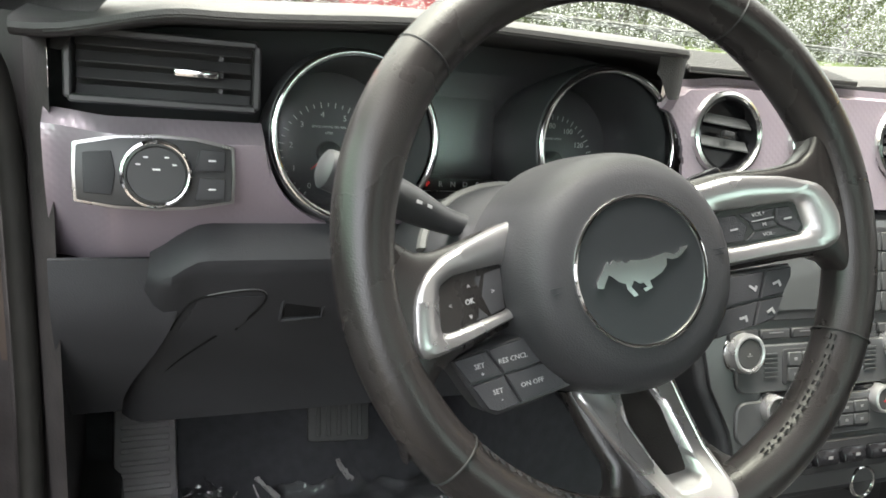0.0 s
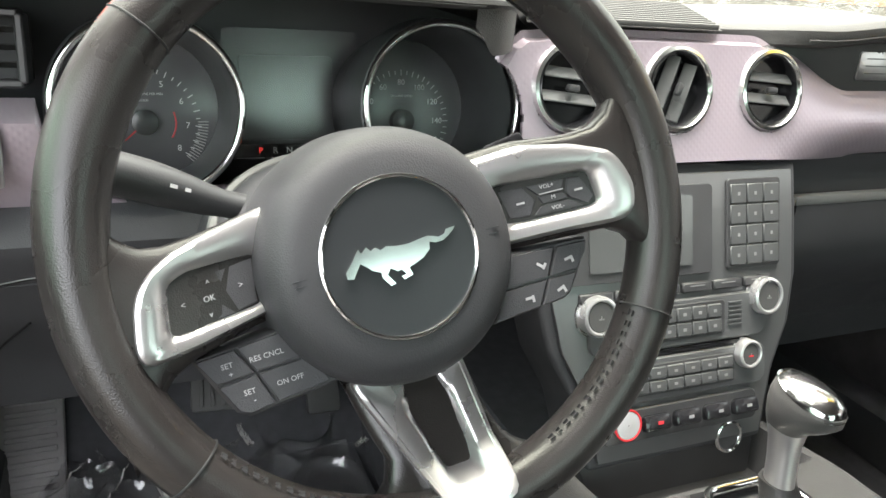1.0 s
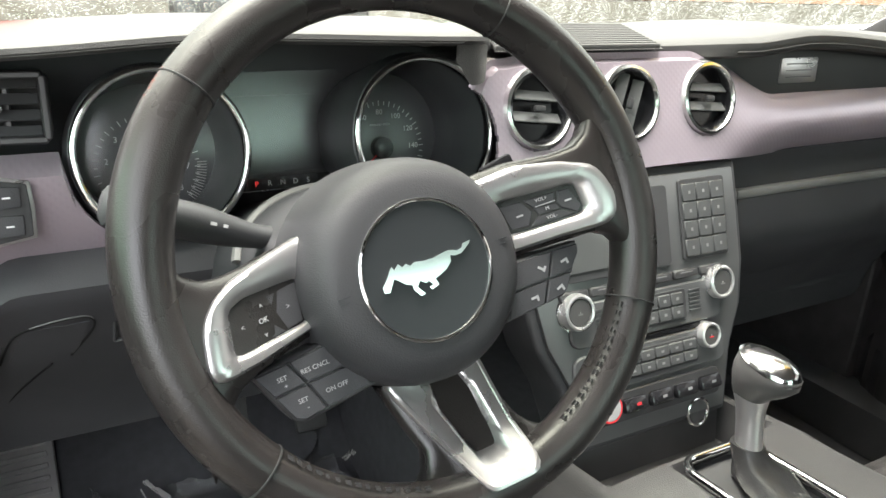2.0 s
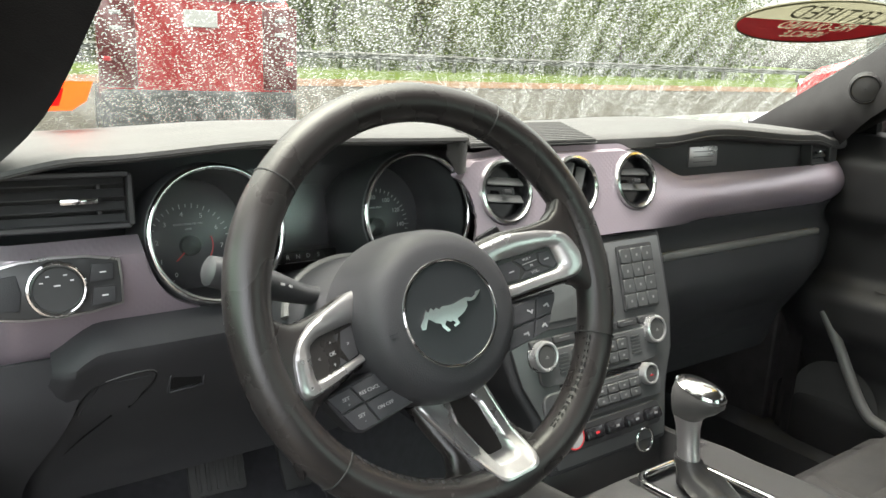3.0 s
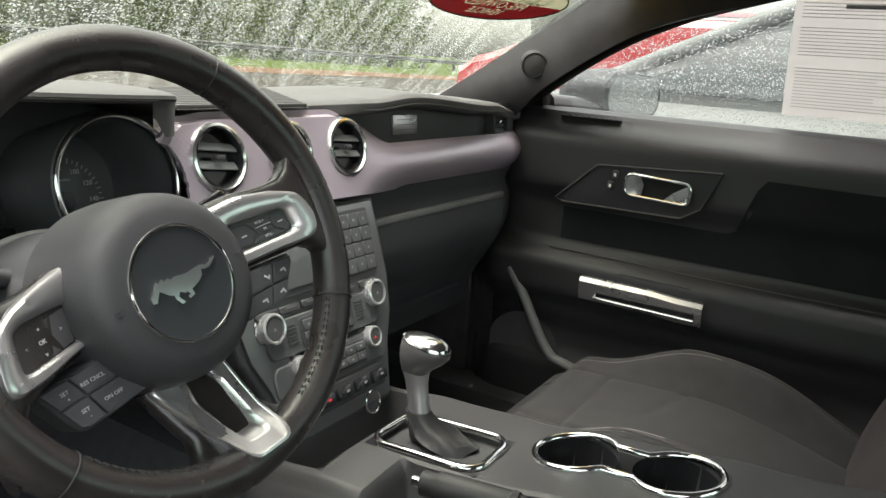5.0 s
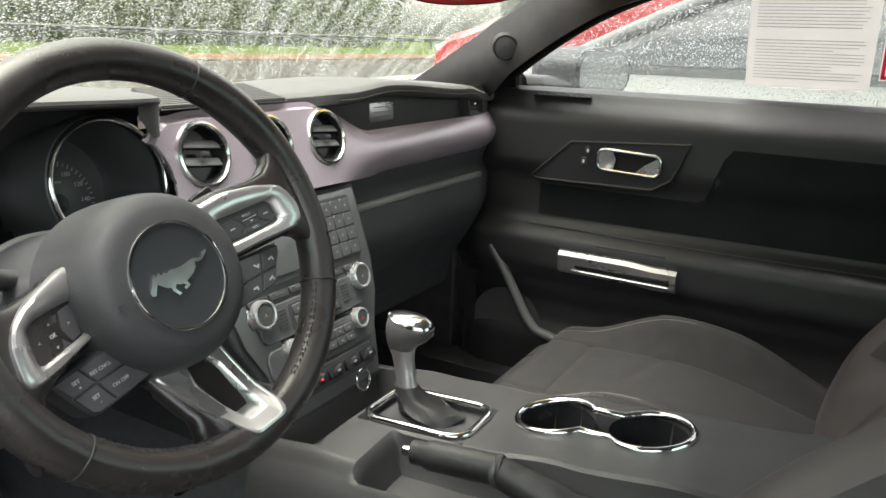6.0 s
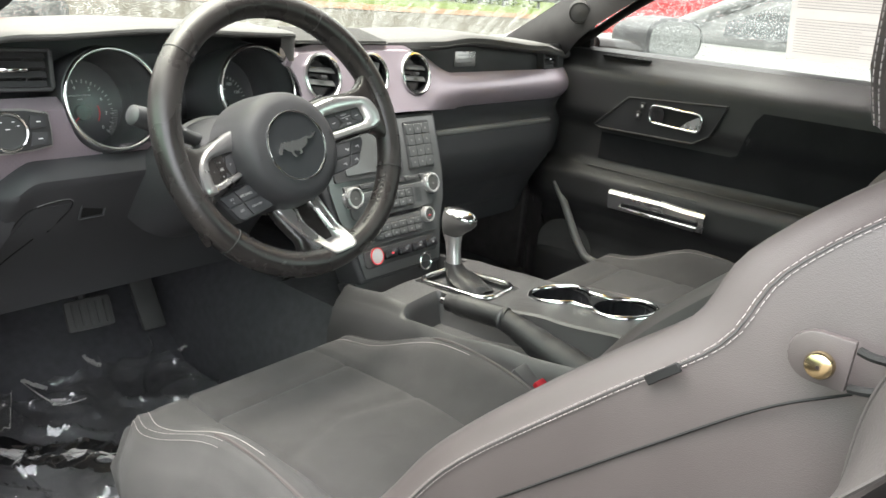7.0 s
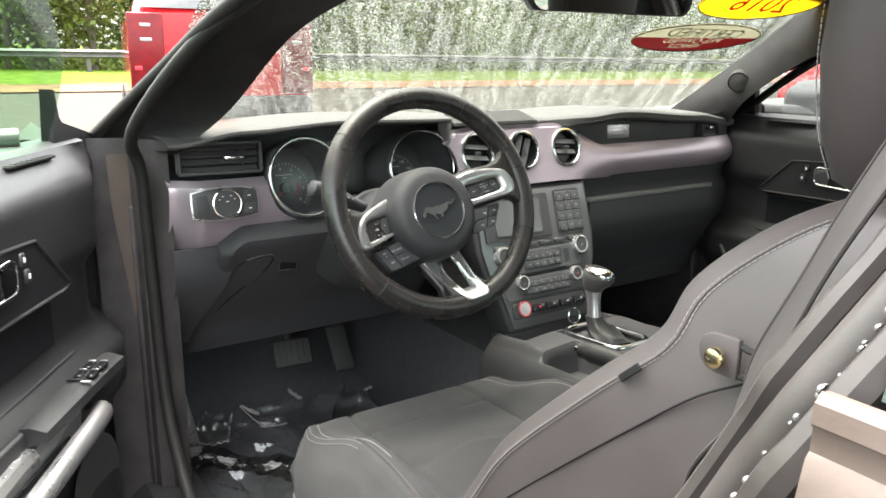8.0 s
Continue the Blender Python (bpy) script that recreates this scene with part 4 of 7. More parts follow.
part("button_face", shift(lathe([(0.0130, 0.0074), (0.001, 0.0082)], 32, False), Matrix.Translation((-0.068, -0.095, 0.0))), print_grey, start, "pale button face")
sock = thing("power_socket", "round black power socket with a chrome rim in the stack foot", "socket", Matrix.Translation((0.060, 0.2150, 0.577)) @ pose(0, 0, 0, 76, 0, 0))
part("rim", shift(ring(0.0155, 0.0022, 36, 8), Matrix.Translation((0, 0, 0.003))), chrome, sock)
part("cap", lathe([(0.015, -0.01), (0.0148, 0.001), (0.013, 0.002), (0.001, 0.0022)], 36, False), panel_black, sock)
foot = part("stack_foot", prism([(-0.11, -0.01), (0.115, -0.01), (0.10, -0.075), (-0.085, -0.075)], 0.05, 0.004, 2), panel_black, stack)
foot.matrix_local = Matrix.Translation((0, -0.125, -0.068))


# ---- centre console ----
console = thing("centre_console", "dark plastic centre console with cup holders and a brake lever well", "console", (-0.012, -0.109, 0.446))
con_z = along([(-0.50, 0.660), (-0.27, 0.633), (-0.13, 0.618), (0.0, 0.600), (0.12, 0.593), (0.24, 0.580)])
SLIDE = Matrix.Translation((-0.012, -0.009, -0.004))
CUPS = ((0.066, -0.078, 0.047), (0.066, -0.192, 0.047))


def in_cups(x, y, grow=0.0):
    if any((x - a) ** 2 + (y - b) ** 2 < (r + grow) ** 2 for a, b, r in CUPS):
        return True
    return abs(x - 0.066) < 0.022 + grow and -0.192 < y < -0.078


def con_top(x, y):
    z = con_z(y) - 0.02 * ease(abs(x - 0.005), 0.125, 0.150) - 0.006 * ease(x, -0.05, -0.14)
    if in_cups(x, y):
        z -= 0.06
    if -0.040 < x < 0.062 and 0.002 < y < 0.150:
        z -= 0.012
    z -= 0.050 * ease(y, 0.158, 0.170) * ease(abs(x - 0.005), 0.118, 0.108)
    well = ease(x, -0.136, -0.130) * ease(x, -0.045, -0.052) * ease(y, 0.092, 0.070) * ease(y, -0.33, -0.30)
    return z - 0.055 * well


xs, ys = span(-0.142, 0.150, 74), span(-0.50, 0.235, 150)
rows = []
for y in ys:
    rows.append([(-0.165, y, 0.26), (-0.160, y, 0.50), (-0.150, y, con_z(y) - 0.040)] + [(x, y, con_top(x, y)) for x in xs] + [(0.156, y, con_z(y) - 0.045), (0.163, y, 0.50), (0.168, y, 0.26)])
console_grey = material("console_grey", (0.040, 0.039, 0.039), 0.38, grain=1, scale=900, bump=0.3, vary=0.12, rvary=0.06)
part("body", loft(rows), console_grey, console, "grained dark plastic body", True, slide=SLIDE)
part("rear_cap", box(0.32, 0.02, 0.40, (0.0, -0.505, 0.46), 0.008, 2), dark_plastic, console, "", True, slide=SLIDE)


def cup_outline(grow):
    pts = []
    for a in span(-52, 232, 30):
        pts.append((0.066 + (0.047 + grow) * math.cos(radians(a)), -0.078 + (0.047 + grow) * math.sin(radians(a))))
    for a in span(128, 412, 30):
        pts.append((0.066 + (0.047 + grow) * math.cos(radians(a)), -0.192 + (0.047 + grow) * math.sin(radians(a))))
    return pts


cup = part("cup_holder_trim", tube([(x, y, con_z(y) + 0.001) for x, y in cup_outline(0.002)], 0.0048, 10, closed=True), chrome, console, "chrome rim round two cup holders", True, slide=SLIDE)
for a, b, r in CUPS:
    part("cup_liner", shift(lathe([(r, -0.004), (r * 0.95, -0.055), (0.001, -0.056)], 40, False), Matrix.Translation((a, b, con_z(b)))), gloss_black, console, "gloss black cup liner", True, slide=SLIDE)
gate = rounded(0.092, 0.145, 0.024, 6)
part("shifter_trim", tube([(0.011 + x, 0.075 + y, con_z(0.075 + y) + 0.0015) for x, y in gate], 0.005, 10, closed=True), chrome, console, "chrome frame round the gear gate", True, slide=SLIDE)
part("gate_plate", loft([[(0.011 + x * s, 0.075 + y * s, con_z(0.075 + y * s) - 0.009) for x, y in gate] for s in (1.0, 0.05)], close=True), panel_black, console, "black gear gate", True, slide=SLIDE)
for k, s in enumerate("PRND"):
    part("gate_mark", box(0.004, 0.005, 0.0006, (0.044, 0.12 - 0.02 * k, con_z(0.12 - 0.02 * k) - 0.0075)), white_mark, console, "", True, slide=SLIDE)
part("seam_line", tube([(-0.14 + 0.01 * math.sin(k), 0.10 - 0.03 * k, 0.50 + 0.006 * k) for k in range(3)], 0.001, 5), rubber, console, "", True, slide=SLIDE)

shift_boot = material("shift_boot", (0.012, 0.0115, 0.0115), 0.42, grain=1, scale=900, bump=0.25, vary=0.2)
shifter = thing("gear_lever", "chrome gear lever with a black and silver pistol grip", "gear lever", (0.004, 0.098, 0.594))
lean = Vector((0.010, 0.022, 0.086))
part("boot", loft([[Vector((0.006 * b, -0.030 * b, -0.006)) + Vector((w * math.cos(a) * (1 + 0.05 * math.sin(5 * a + 3 * t)), l * math.sin(a) * (1 + 0.07 * math.sin(4 * a + 9 * t)), 0.004 * math.sin(3 * a + 20 * t) * (t < 0.2))) + lean * t for a in (2 * math.pi * k / 28 for k in range(28))] for w, l, t, b in ((0.030, 0.044, -0.02, 1.0), (0.029, 0.042, 0.05, 0.9), (0.024, 0.034, 0.12, 0.6), (0.019, 0.024, 0.20, 0.25), (0.0165, 0.0180, 0.30, 0.05), (0.0155, 0.0165, 0.36, 0.0))], close=True, cap=True), shift_boot, shifter, "folded black boot")
part("shaft", loft([[lean * t + Vector((r * 0.85 * math.cos(a), r * math.sin(a), 0.0)) for a in (2 * math.pi * k / 24 for k in range(24))] for r, t in ((0.0130, 0.12), (0.0138, 0.30), (0.0138, 0.5), (0.0150, 0.70), (0.0185, 0.86))], close=True, cap=True), satin, shifter, "tapered satin silver shaft")
cap_silver = material("cap_silver", (0.50, 0.50, 0.49), 0.2, 1.0, rvary=0.06)
grip_grey = material("grip_grey", (0.055, 0.054, 0.052), 0.35, vary=0.15, rvary=0.08, grain=1, scale=900, bump=0.12)
G = lambda rows, n=28: [[lean * 0.86 + 0.88 * Vector((rx * math.copysign(abs(math.cos(a)) ** 0.8, math.cos(a)), ry * math.sin(a) + oy, z + tip * math.sin(a))) for a in (2 * math.pi * k / n for k in range(n))] for rx, ry, oy, z, tip in rows]
grip = part("grip", loft(G(((0.0165, 0.0190, 0, -0.004, 0), (0.0205, 0.0240, -0.002, 0.006, 0.001), (0.0240, 0.0320, -0.008, 0.018, 0.003), (0.0250, 0.0370, -0.013, 0.029, 0.004), (0.0235, 0.0365, -0.015, 0.040, 0.004), (0.0190, 0.0310, -0.015, 0.047, 0.003), (0.008, 0.013, -0.014, 0.050, 0))), close=True, cap=True), grip_grey, shifter, "dark grey leather pistol grip")
part("grip_cap", loft(G(((0.0236, 0.0362, -0.0152, 0.0412, 0.0085), (0.0222, 0.0345, -0.0155, 0.0440, 0.004), (0.0180, 0.0300, -0.0155, 0.0490, 0.003), (0.0110, 0.0190, -0.015, 0.0520, 0.001), (0.001, 0.002, -0.015, 0.0528, 0))), close=True), cap_silver, grip, "satin silver cap")

boot_black = material("boot_black", (0.012, 0.0115, 0.0115), 0.48, grain=1, scale=900, bump=0.25, vary=0.2, rvary=0.08)
brake = thing("parking_brake", "black parking brake lever with a leather boot", "brake lever", (-0.102, -0.068, 0.567))
part("handle", tube(smooth_line([(-0.088, 0.036, 0.602), (-0.086, 0.0, 0.605), (-0.082, -0.04, 0.607), (-0.077, -0.07, 0.607)], 5), [0.0125] * 3 + [0.0155] * 13, 16, oval=1.15), boot_black, brake, "leather-wrapped handle", True, slide=SLIDE)
part("release_button", tube([(-0.0885, 0.035, 0.602), (-0.0890, 0.048, 0.601)], 0.006, 16), chrome, brake, "chrome release button", True, slide=SLIDE)
part("boot", tube(smooth_line([(-0.077, -0.066, 0.606), (-0.076, -0.11, 0.594), (-0.077, -0.17, 0.578), (-0.081, -0.23, 0.572), (-0.085, -0.29, 0.574)], 6), [0.016 + 0.009 * ease(k, 0, 14) + 0.0022 * noise.noise(Vector((k * 0.9, 2.3, 0))) for k in range(25)], 14, oval=1.05), boot_black, brake, "wrinkled black leather boot", True, slide=SLIDE)
part("boot_collar", shift(ring(0.0165, 0.0025, 24, 6, 1.6), Matrix.Translation((-0.0775, -0.066, 0.6065)) @ pose(0, 0, 0, 84, 0, 0)), panel_black, brake, "", True, slide=SLIDE)

# ---- seats ----
fabric = material("seat_fabric", (0.0385, 0.036, 0.0355), 0.92, bump=0.6, scale=1400, vary=0.12, vscale=30, sheen=0.05)
vinyl = material("seat_vinyl", (0.056, 0.047, 0.046), 0.52, grain=1, scale=1500, bump=0.12, vary=0.10, vscale=14, rvary=0.06)


def cushion(x, y):
    """The seat cushion's upper face about its own middle line."""
    u = abs(x) / 0.225
    top = 0.520 + 0.010 * math.sin(math.pi * ease(y, -0.45, 0.14)) - 0.06 * ease(y, -0.06, -0.45)
    side = 0.052 * ease(u, 0.55, 0.86) * ease(y, 0.12, -0.06) * (0.25 + 0.75 * ease(y, -0.42, -0.16)) - 0.045 * ease(u, 0.92, 1.06) ** 1.4
    nose = -0.045 * ease(y, 0.125, 0.188) ** 1.6
    groove = -0.006 * math.exp(-((u - 0.56) / 0.02) ** 2) - 0.005 * math.exp(-((y - 0.07) / 0.006) ** 2) * (u < 0.56)
    groove -= 0.004 * math.exp(-((y + 0.03 + 0.06 * u) / 0.008) ** 2) * (u < 0.56)
    groove -= 0.005 * math.exp(-((u - 0.84) / 0.022) ** 2) * ease(y, -0.12, 0.0) * ease(y, 0.16, 0.13)
    return top + side + nose + groove


BACK = [(0.46, -0.19, -0.42, 0.205), (0.58, -0.225, -0.46, 0.212), (0.667, -0.279, -0.49, 0.218), (0.741, -0.333, -0.52, 0.222), (0.843, -0.437, -0.58, 0.222), (0.896, -0.495, -0.615, 0.217),
        (0.943, -0.517, -0.645, 0.208), (0.989, -0.565, -0.68, 0.193), (1.015, -0.610, -0.70, 0.172), (1.030, -0.650, -0.71, 0.13)]


def seat(x0, y0, label, recline=0.0, lift=0.0, slide=0.0, narrow=1.0):
    s = thing("bucket_seat", label, "seat", (x0, y0 - 0.2, 0.30), "front seats")
    off = Matrix.Translation((x0 + slide, y0, lift)) @ Matrix.Diagonal((narrow, 1, 1, 1))
    us = span(-0.238, 0.238, 64)
    rows = []
    for y in span(-0.45, 0.188, 72):
        edge = 0.030 * ease(y, 0.10, 0.188)
        k = 1 - edge / 0.238
        rows.append([(-0.225 * k, y, 0.34), (-0.243 * k, y, 0.42)] + [(u * k, y, cushion(u, y)) for u in us] + [(0.243 * k, y, 0.42), (0.225 * k, y, 0.34)])
    for q in (25, 50, 75, 90):
        ca, sa = math.cos(radians(q)), math.sin(radians(q))
        rows.append([(p[0] * (0.93 + 0.07 * ca), 0.188 + 0.020 * sa, 0.41 + (p[2] - 0.41) * (0.25 + 0.75 * ca)) for p in rows[71]])
    c = part("cushion", shift(loft(rows, cap=True), off), fabric, s, "charcoal cloth cushion with raised bolsters", True)
    for sx in (-1, 1):
        trim_to = lambda y: 1 - 0.030 * ease(y, 0.10, 0.188) / 0.238
        pts = [(sx * 0.204, y, cushion(sx * 0.204, y) + 0.001) for y in span(-0.40, -0.03, 40)]
        part("piping", shift(tube(pts, 0.0022, 6), off), vinyl, c, "", True)
        for q in (0.2095, 0.2165):
            pts = [(sx * q * trim_to(y), y, cushion(q, y) + 0.0007) for y in span(-0.05, 0.172, 40)]
            part("stitching", shift(dashes(pts, 0.0005), off), stitch, c, "pale double stitching", True)
        pts = [(sx * 0.1925 * trim_to(y), y, cushion(0.1925, y) + 0.0006) for y in span(-0.10, 0.150, 40)]
        part("stitching", shift(tube(pts, 0.0005, 5), off), stitch, c, "pale seam", True)
    part("front_skirt", shift(sheet(lambda u, t: (u, 0.196 - 0.05 * t, 0.412 - 0.10 * t), span(-0.190, 0.190, 12), span(0, 1, 6), 0.006), off), fabric, c, "", True)
    off = Matrix.Translation((x0, y0 - recline, 0))
    # back: skin rows from base to top, deep bolsters, hollow middle
    keys = smooth_line([(*k[:3],) for k in BACK], 5)
    half = smooth_line([(k[0], k[3], 0) for k in BACK], 5)
    rows, n = [], 72
    for k, h in zip(keys, half):
        z, yf, yb, w = k.x, k.y, k.z - 0.075 * ease(k.x, 0.5, 0.7) * ease(k.x, 1.03, 0.98), h.y
        row = []
        for i in range(n):
            a = 2 * math.pi * i / n
            cx, sy = math.cos(a), math.sin(a)
            x = w * math.copysign(abs(cx) ** 0.40, cx)
            t = abs(x) / w
            if sy <= 0:
                deep = 0.075 * (1 - ease(t, 0.30, 0.78)) * ease(z, 0.5, 0.6) * ease(z, 1.03, 0.95)
                y = yf - deep - 0.026 * ease(t, 0.90, 1.0)
            else:
                y = yb + 0.05 * ease(t, 0.8, 1.0)
            row.append((x, y, z))
        rows.append(row)
    b = part("backrest", shift(loft(rows, close=True, cap=True), off), vinyl, s, "taupe-grey vinyl backrest with a cloth middle", True)
    mid = []
    for k, h in zip(keys[6:-8], half[6:-8]):
        z, yf, w = k.x, k.y, h.y
        deep = 0.075 * ease(z, 0.5, 0.6) * ease(z, 1.03, 0.95)
        mid.append([(x, yf - 0.075 * (1 - ease(abs(x) / w, 0.30, 0.78)) * ease(z, 0.5, 0.6) * ease(z, 1.03, 0.95) + 0.004, z) for x in span(-w * 0.62, w * 0.62, 14)])
    part("back_panel", shift(loft(mid), off), fabric, b, "charcoal cloth middle", True)
    for sx in (-1, 1):
        for d in (0.000, 0.0046):
            pts = [(sx * (h.y + 0.0004), k.y - 0.0245 - d, k.x) for k, h in zip(keys[2:-8], half[2:-8])]
            part("stitching", shift(dashes(pts, 0.0004), off), stitch, b, "pale double stitching", True)
        pts = [(sx * (h.y + 0.0002), k.y - 0.0268, k.x) for k, h in zip(keys[2:-8], half[2:-8])]
        part("edge_seam", shift(tube(pts, 0.0004, 5), off), rubber, b, "", True)
        pts = smooth_line([(sx * 0.2224, -0.590, 0.897), (sx * 0.2228, -0.552, 0.872), (sx * 0.2229, -0.500, 0.8255), (sx * 0.2226, -0.430, 0.7605), (sx * 0.2196, -0.356, 0.690)], 6)
        part("panel_seam", shift(tube(pts, 0.0009, 5), off), cheek_black, b, "", True)
    shape = ((0.080, 0.030, 0.0, 1.000), (0.098, 0.046, 0.0, 1.010), (0.116, 0.056, 0.002, 1.045), (0.132, 0.062, 0.006, 1.10), (0.138, 0.062, 0.012, 1.16), (0.126, 0.055, 0.018, 1.205), (0.08, 0.035, 0.02, 1.23), (0.03, 0.012, 0.02, 1.236))
    h = part("headrest", shift(loft([[(w * math.copysign(abs(math.cos(a)) ** 0.6, math.cos(a)), -0.580 + d * math.sin(a) - lean2, z) for a in (2 * math.pi * k / 40 for k in range(40))] for w, d, lean2, z in shape], close=True, cap=True), off), vinyl, s, "padded dark vinyl headrest", True)
    for sx in (-1, 1):
        for q in (44, 52):
            pts = smooth_line([(sx * (w * math.cos(radians(q)) ** 0.6 + 0.001), -0.579 + d * math.sin(radians(q)) - lean2, z) for w, d, lean2, z in shape[1:6]], 6)
            part("stitching", shift(dashes(pts, 0.00055), off), stitch, h, "pale double stitching", True)
    for x in (-0.05, 0.05):
        part("headrest_post", shift(tube([(x, -0.63, 0.97), (x, -0.605, 1.03)], 0.007, 12), off), chrome, s, "", True)
    part("base_rail", shift(box(0.40, 0.5, 0.06, (0, -0.14, 0.31), 0.01, 2), off), rubber, s, "", True)
    return s, keys, half


driver_seat, keys, half = seat(-0.374, -0.017, "charcoal cloth and taupe vinyl driver's seat beside the open door", lift=0.024, slide=-0.026, narrow=0.885)
seat(0.400, -0.045, "charcoal cloth and taupe vinyl passenger seat beside the door", 0.125, -0.008, 0.014, 0.94)

# ---- doors ----
door_black = material("door_black", (0.0195, 0.019, 0.0195), 0.45, grain=1, scale=900, bump=0.3, vary=0.15, rvary=0.06)
plate_black = material("plate_black", (0.016, 0.016, 0.017), 0.35, vary=0.15, rvary=0.06)
door_cloth = material("door_cloth", (0.015, 0.015, 0.0165), 0.95, spec=0.15, bump=0.5, scale=1300, vary=0.15)


def inner(v, z):
    """How far the door's lining stands in from its plane; v: metres forward, z: height."""
    n = -0.030
    n += 0.045 * ease(z, 0.960, 0.90)
    n -= 0.022 * ease(z, 0.815, 0.775) * ease(z, 0.66, 0.70)
    n += 0.026 * ease(z, 0.690, 0.655) * ease(z, 0.555, 0.60)
    n -= 0.02 * ease(z, 0.555, 0.50)
    n += 0.02 * ease(z, 0.47, 0.42)
    n -= 0.075 * ease(v, 0.36, 0.50) * ease(z, 0.98, 0.85)
    return n


def car_door(m, side, label):
    """side: 1 the passenger's, -1 the driver's. Local x points out of the car on the passenger's side."""
    d = thing("side_door", label, "door", m, "doors")
    P = lambda n, v, z: (side * (0.73 - n), v, z)
    fore = 0.055 if side < 0 else 0.0
    part("lining", loft([[P(inner(v, z), v, z) for z in span(0.30, 0.955, 60)] for v in span(-0.78, 0.50, 80)]), door_black, d, "black grained door lining")
    part("insert", loft([[P(inner(v, z) + 0.003, v, z) for z in span(0.70, 0.766 + 0.108 * ease(v, -0.085, -0.135), 12)] for v in span(-0.62, 0.245, 60)]), door_cloth, d, "black cloth insert")
    part("sill_cap", loft([[P(n, v, z) for n, z in ((-0.03, 0.955), (-0.045, 0.962), (-0.075, 0.962), (-0.085, 0.955))] for v in span(-0.78, 0.46, 30)]), door_black, d)
    part("outer_skin", loft([[P(-0.085 - 0.09 * math.sin(math.pi * min(1, (0.955 - z) / 0.6)) ** 0.8, v, z) for z in span(0.28, 0.955, 14)] for v in span(-0.78, 0.48, 8)]), body_paint, d, "dark car paint")
    part("front_edge", loft([[P(n, 0.505, z) for n in span(-0.17, -0.02, 6)] for z in span(0.30, 0.95, 10)]), door_black, d)
    vent = part("sill_vent", box(0.014, 0.125, 0.004, P(0.0, 0.216 + fore, 0.0), 0.001, 1), cheek_black, d, "narrow slotted demister vent")
    vent.location = (side * 0.022 + 0, 0, 0.9465)
    for k in range(9):
        part("vent_bar", box(0.013, 0.0022, 0.003, (side * 0.752, 0.160 + fore + 0.0138 * k, 0.9482)), door_black, d)
    # handle plate with its chrome release
    plate = part("handle_plate", loft([[P(n, v, z) for v, z in row] for n, row in zip((-0.03, 0.020, 0.020, 0.020), ([(0.255, 0.786), (0.175, 0.862), (-0.060, 0.876), (-0.042, 0.83), (-0.030, 0.805), (0.005, 0.783), (0.24, 0.780)], [(0.255, 0.786), (0.175, 0.862), (-0.060, 0.876), (-0.042, 0.83), (-0.030, 0.805), (0.005, 0.783), (0.24, 0.780)],
                                      [(0.235, 0.790), (0.170, 0.854), (-0.052, 0.868), (-0.036, 0.83), (-0.024, 0.809), (0.010, 0.790), (0.225, 0.786)], [(0.10, 0.82), (0.10, 0.83), (0.03, 0.83), (0.02, 0.825), (0.02, 0.82), (0.03, 0.82), (0.09, 0.82)]))], close=True), plate_black, d, "smooth black handle plate")
    part("plate_edge", tube([P(0.021, v, z) for v, z in ((0.255, 0.786), (0.175, 0.862), (-0.060, 0.876), (-0.042, 0.83), (-0.030, 0.805), (0.005, 0.783), (0.24, 0.780))], 0.0025, 6, closed=True), door_black, plate)
    hpts = [(0.053 + q, 0.832 + z + 0.04 * q) for q, z in rounded(0.124, 0.040, 0.013, 4)]
    hand = part("release_handle", tube([P(0.025, v, z) for v, z in hpts], 0.0034, 10, closed=True), chrome, d, "chrome door release")
    part("handle_blade", loft([[P(n, v, z) for v, z in ((0.115, 0.818), (0.115, 0.848), (0.104, 0.854), (0.086, 0.853), (0.078, 0.836), (0.082, 0.815))] for n in (0.021, 0.027)], close=True, cap=True), chrome, hand)
    part("handle_blade", loft([[P(n, v, z) for v, z in ((0.040, 0.812), (0.024, 0.828), (0.002, 0.842), (-0.008, 0.844), (-0.008, 0.818), (0.006, 0.812))] for n in (0.021, 0.026)], close=True, cap=True), satin, hand)
    part("handle_well", loft([[P(0.0218, v, z) for v, z in ((0.108, 0.815), (0.110, 0.853), (-0.002, 0.850), (-0.002, 0.814))], [P(0.0214, 0.05, 0.833)] * 4], close=True), cheek_black, hand)
    for z in (0.848, 0.826):
        part("lock_button", shift(box(0.006, 0.012, 0.017, (0, 0, 0), 0.002, 1), Matrix.Translation(P(0.022, 0.143 - 0.35 * (z - 0.83), z))), panel_black, d)
        part("lock_mark", shift(box(0.0008, 0.004, 0.006), Matrix.Translation(P(0.0256, 0.143 - 0.35 * (z - 0.83), z))), white_mark, d)
    # armrest pull
    pull = part("pull_handle", loft([[P(n, v, z + 0.004 * (v > 0)) for n, z in ((0.030, 0.640), (0.050, 0.638), (0.056, 0.630), (0.052, 0.600), (0.046, 0.592), (0.030, 0.592))] for v in span(-0.068, 0.172, 6)], close=True, cap=True), satin, d, "satin silver pull handle")
    part("pull_slot", loft([[P(n, v, z) for n, z in ((0.050, 0.620), (0.0565, 0.617), (0.0555, 0.609), (0.049, 0.606))] for v in (-0.055, 0.135)], close=True, cap=True), gloss_black, pull)
    part("pull_lip", tube([P(0.0555, -0.055, 0.604), P(0.0555, 0.14, 0.606)], 0.003, 8), chrome, pull)
    part("pocket_cup", box(0.02, 0.14, 0.006, P(0.030, 0.03, 0.659), 0.002, 1), rubber, d)
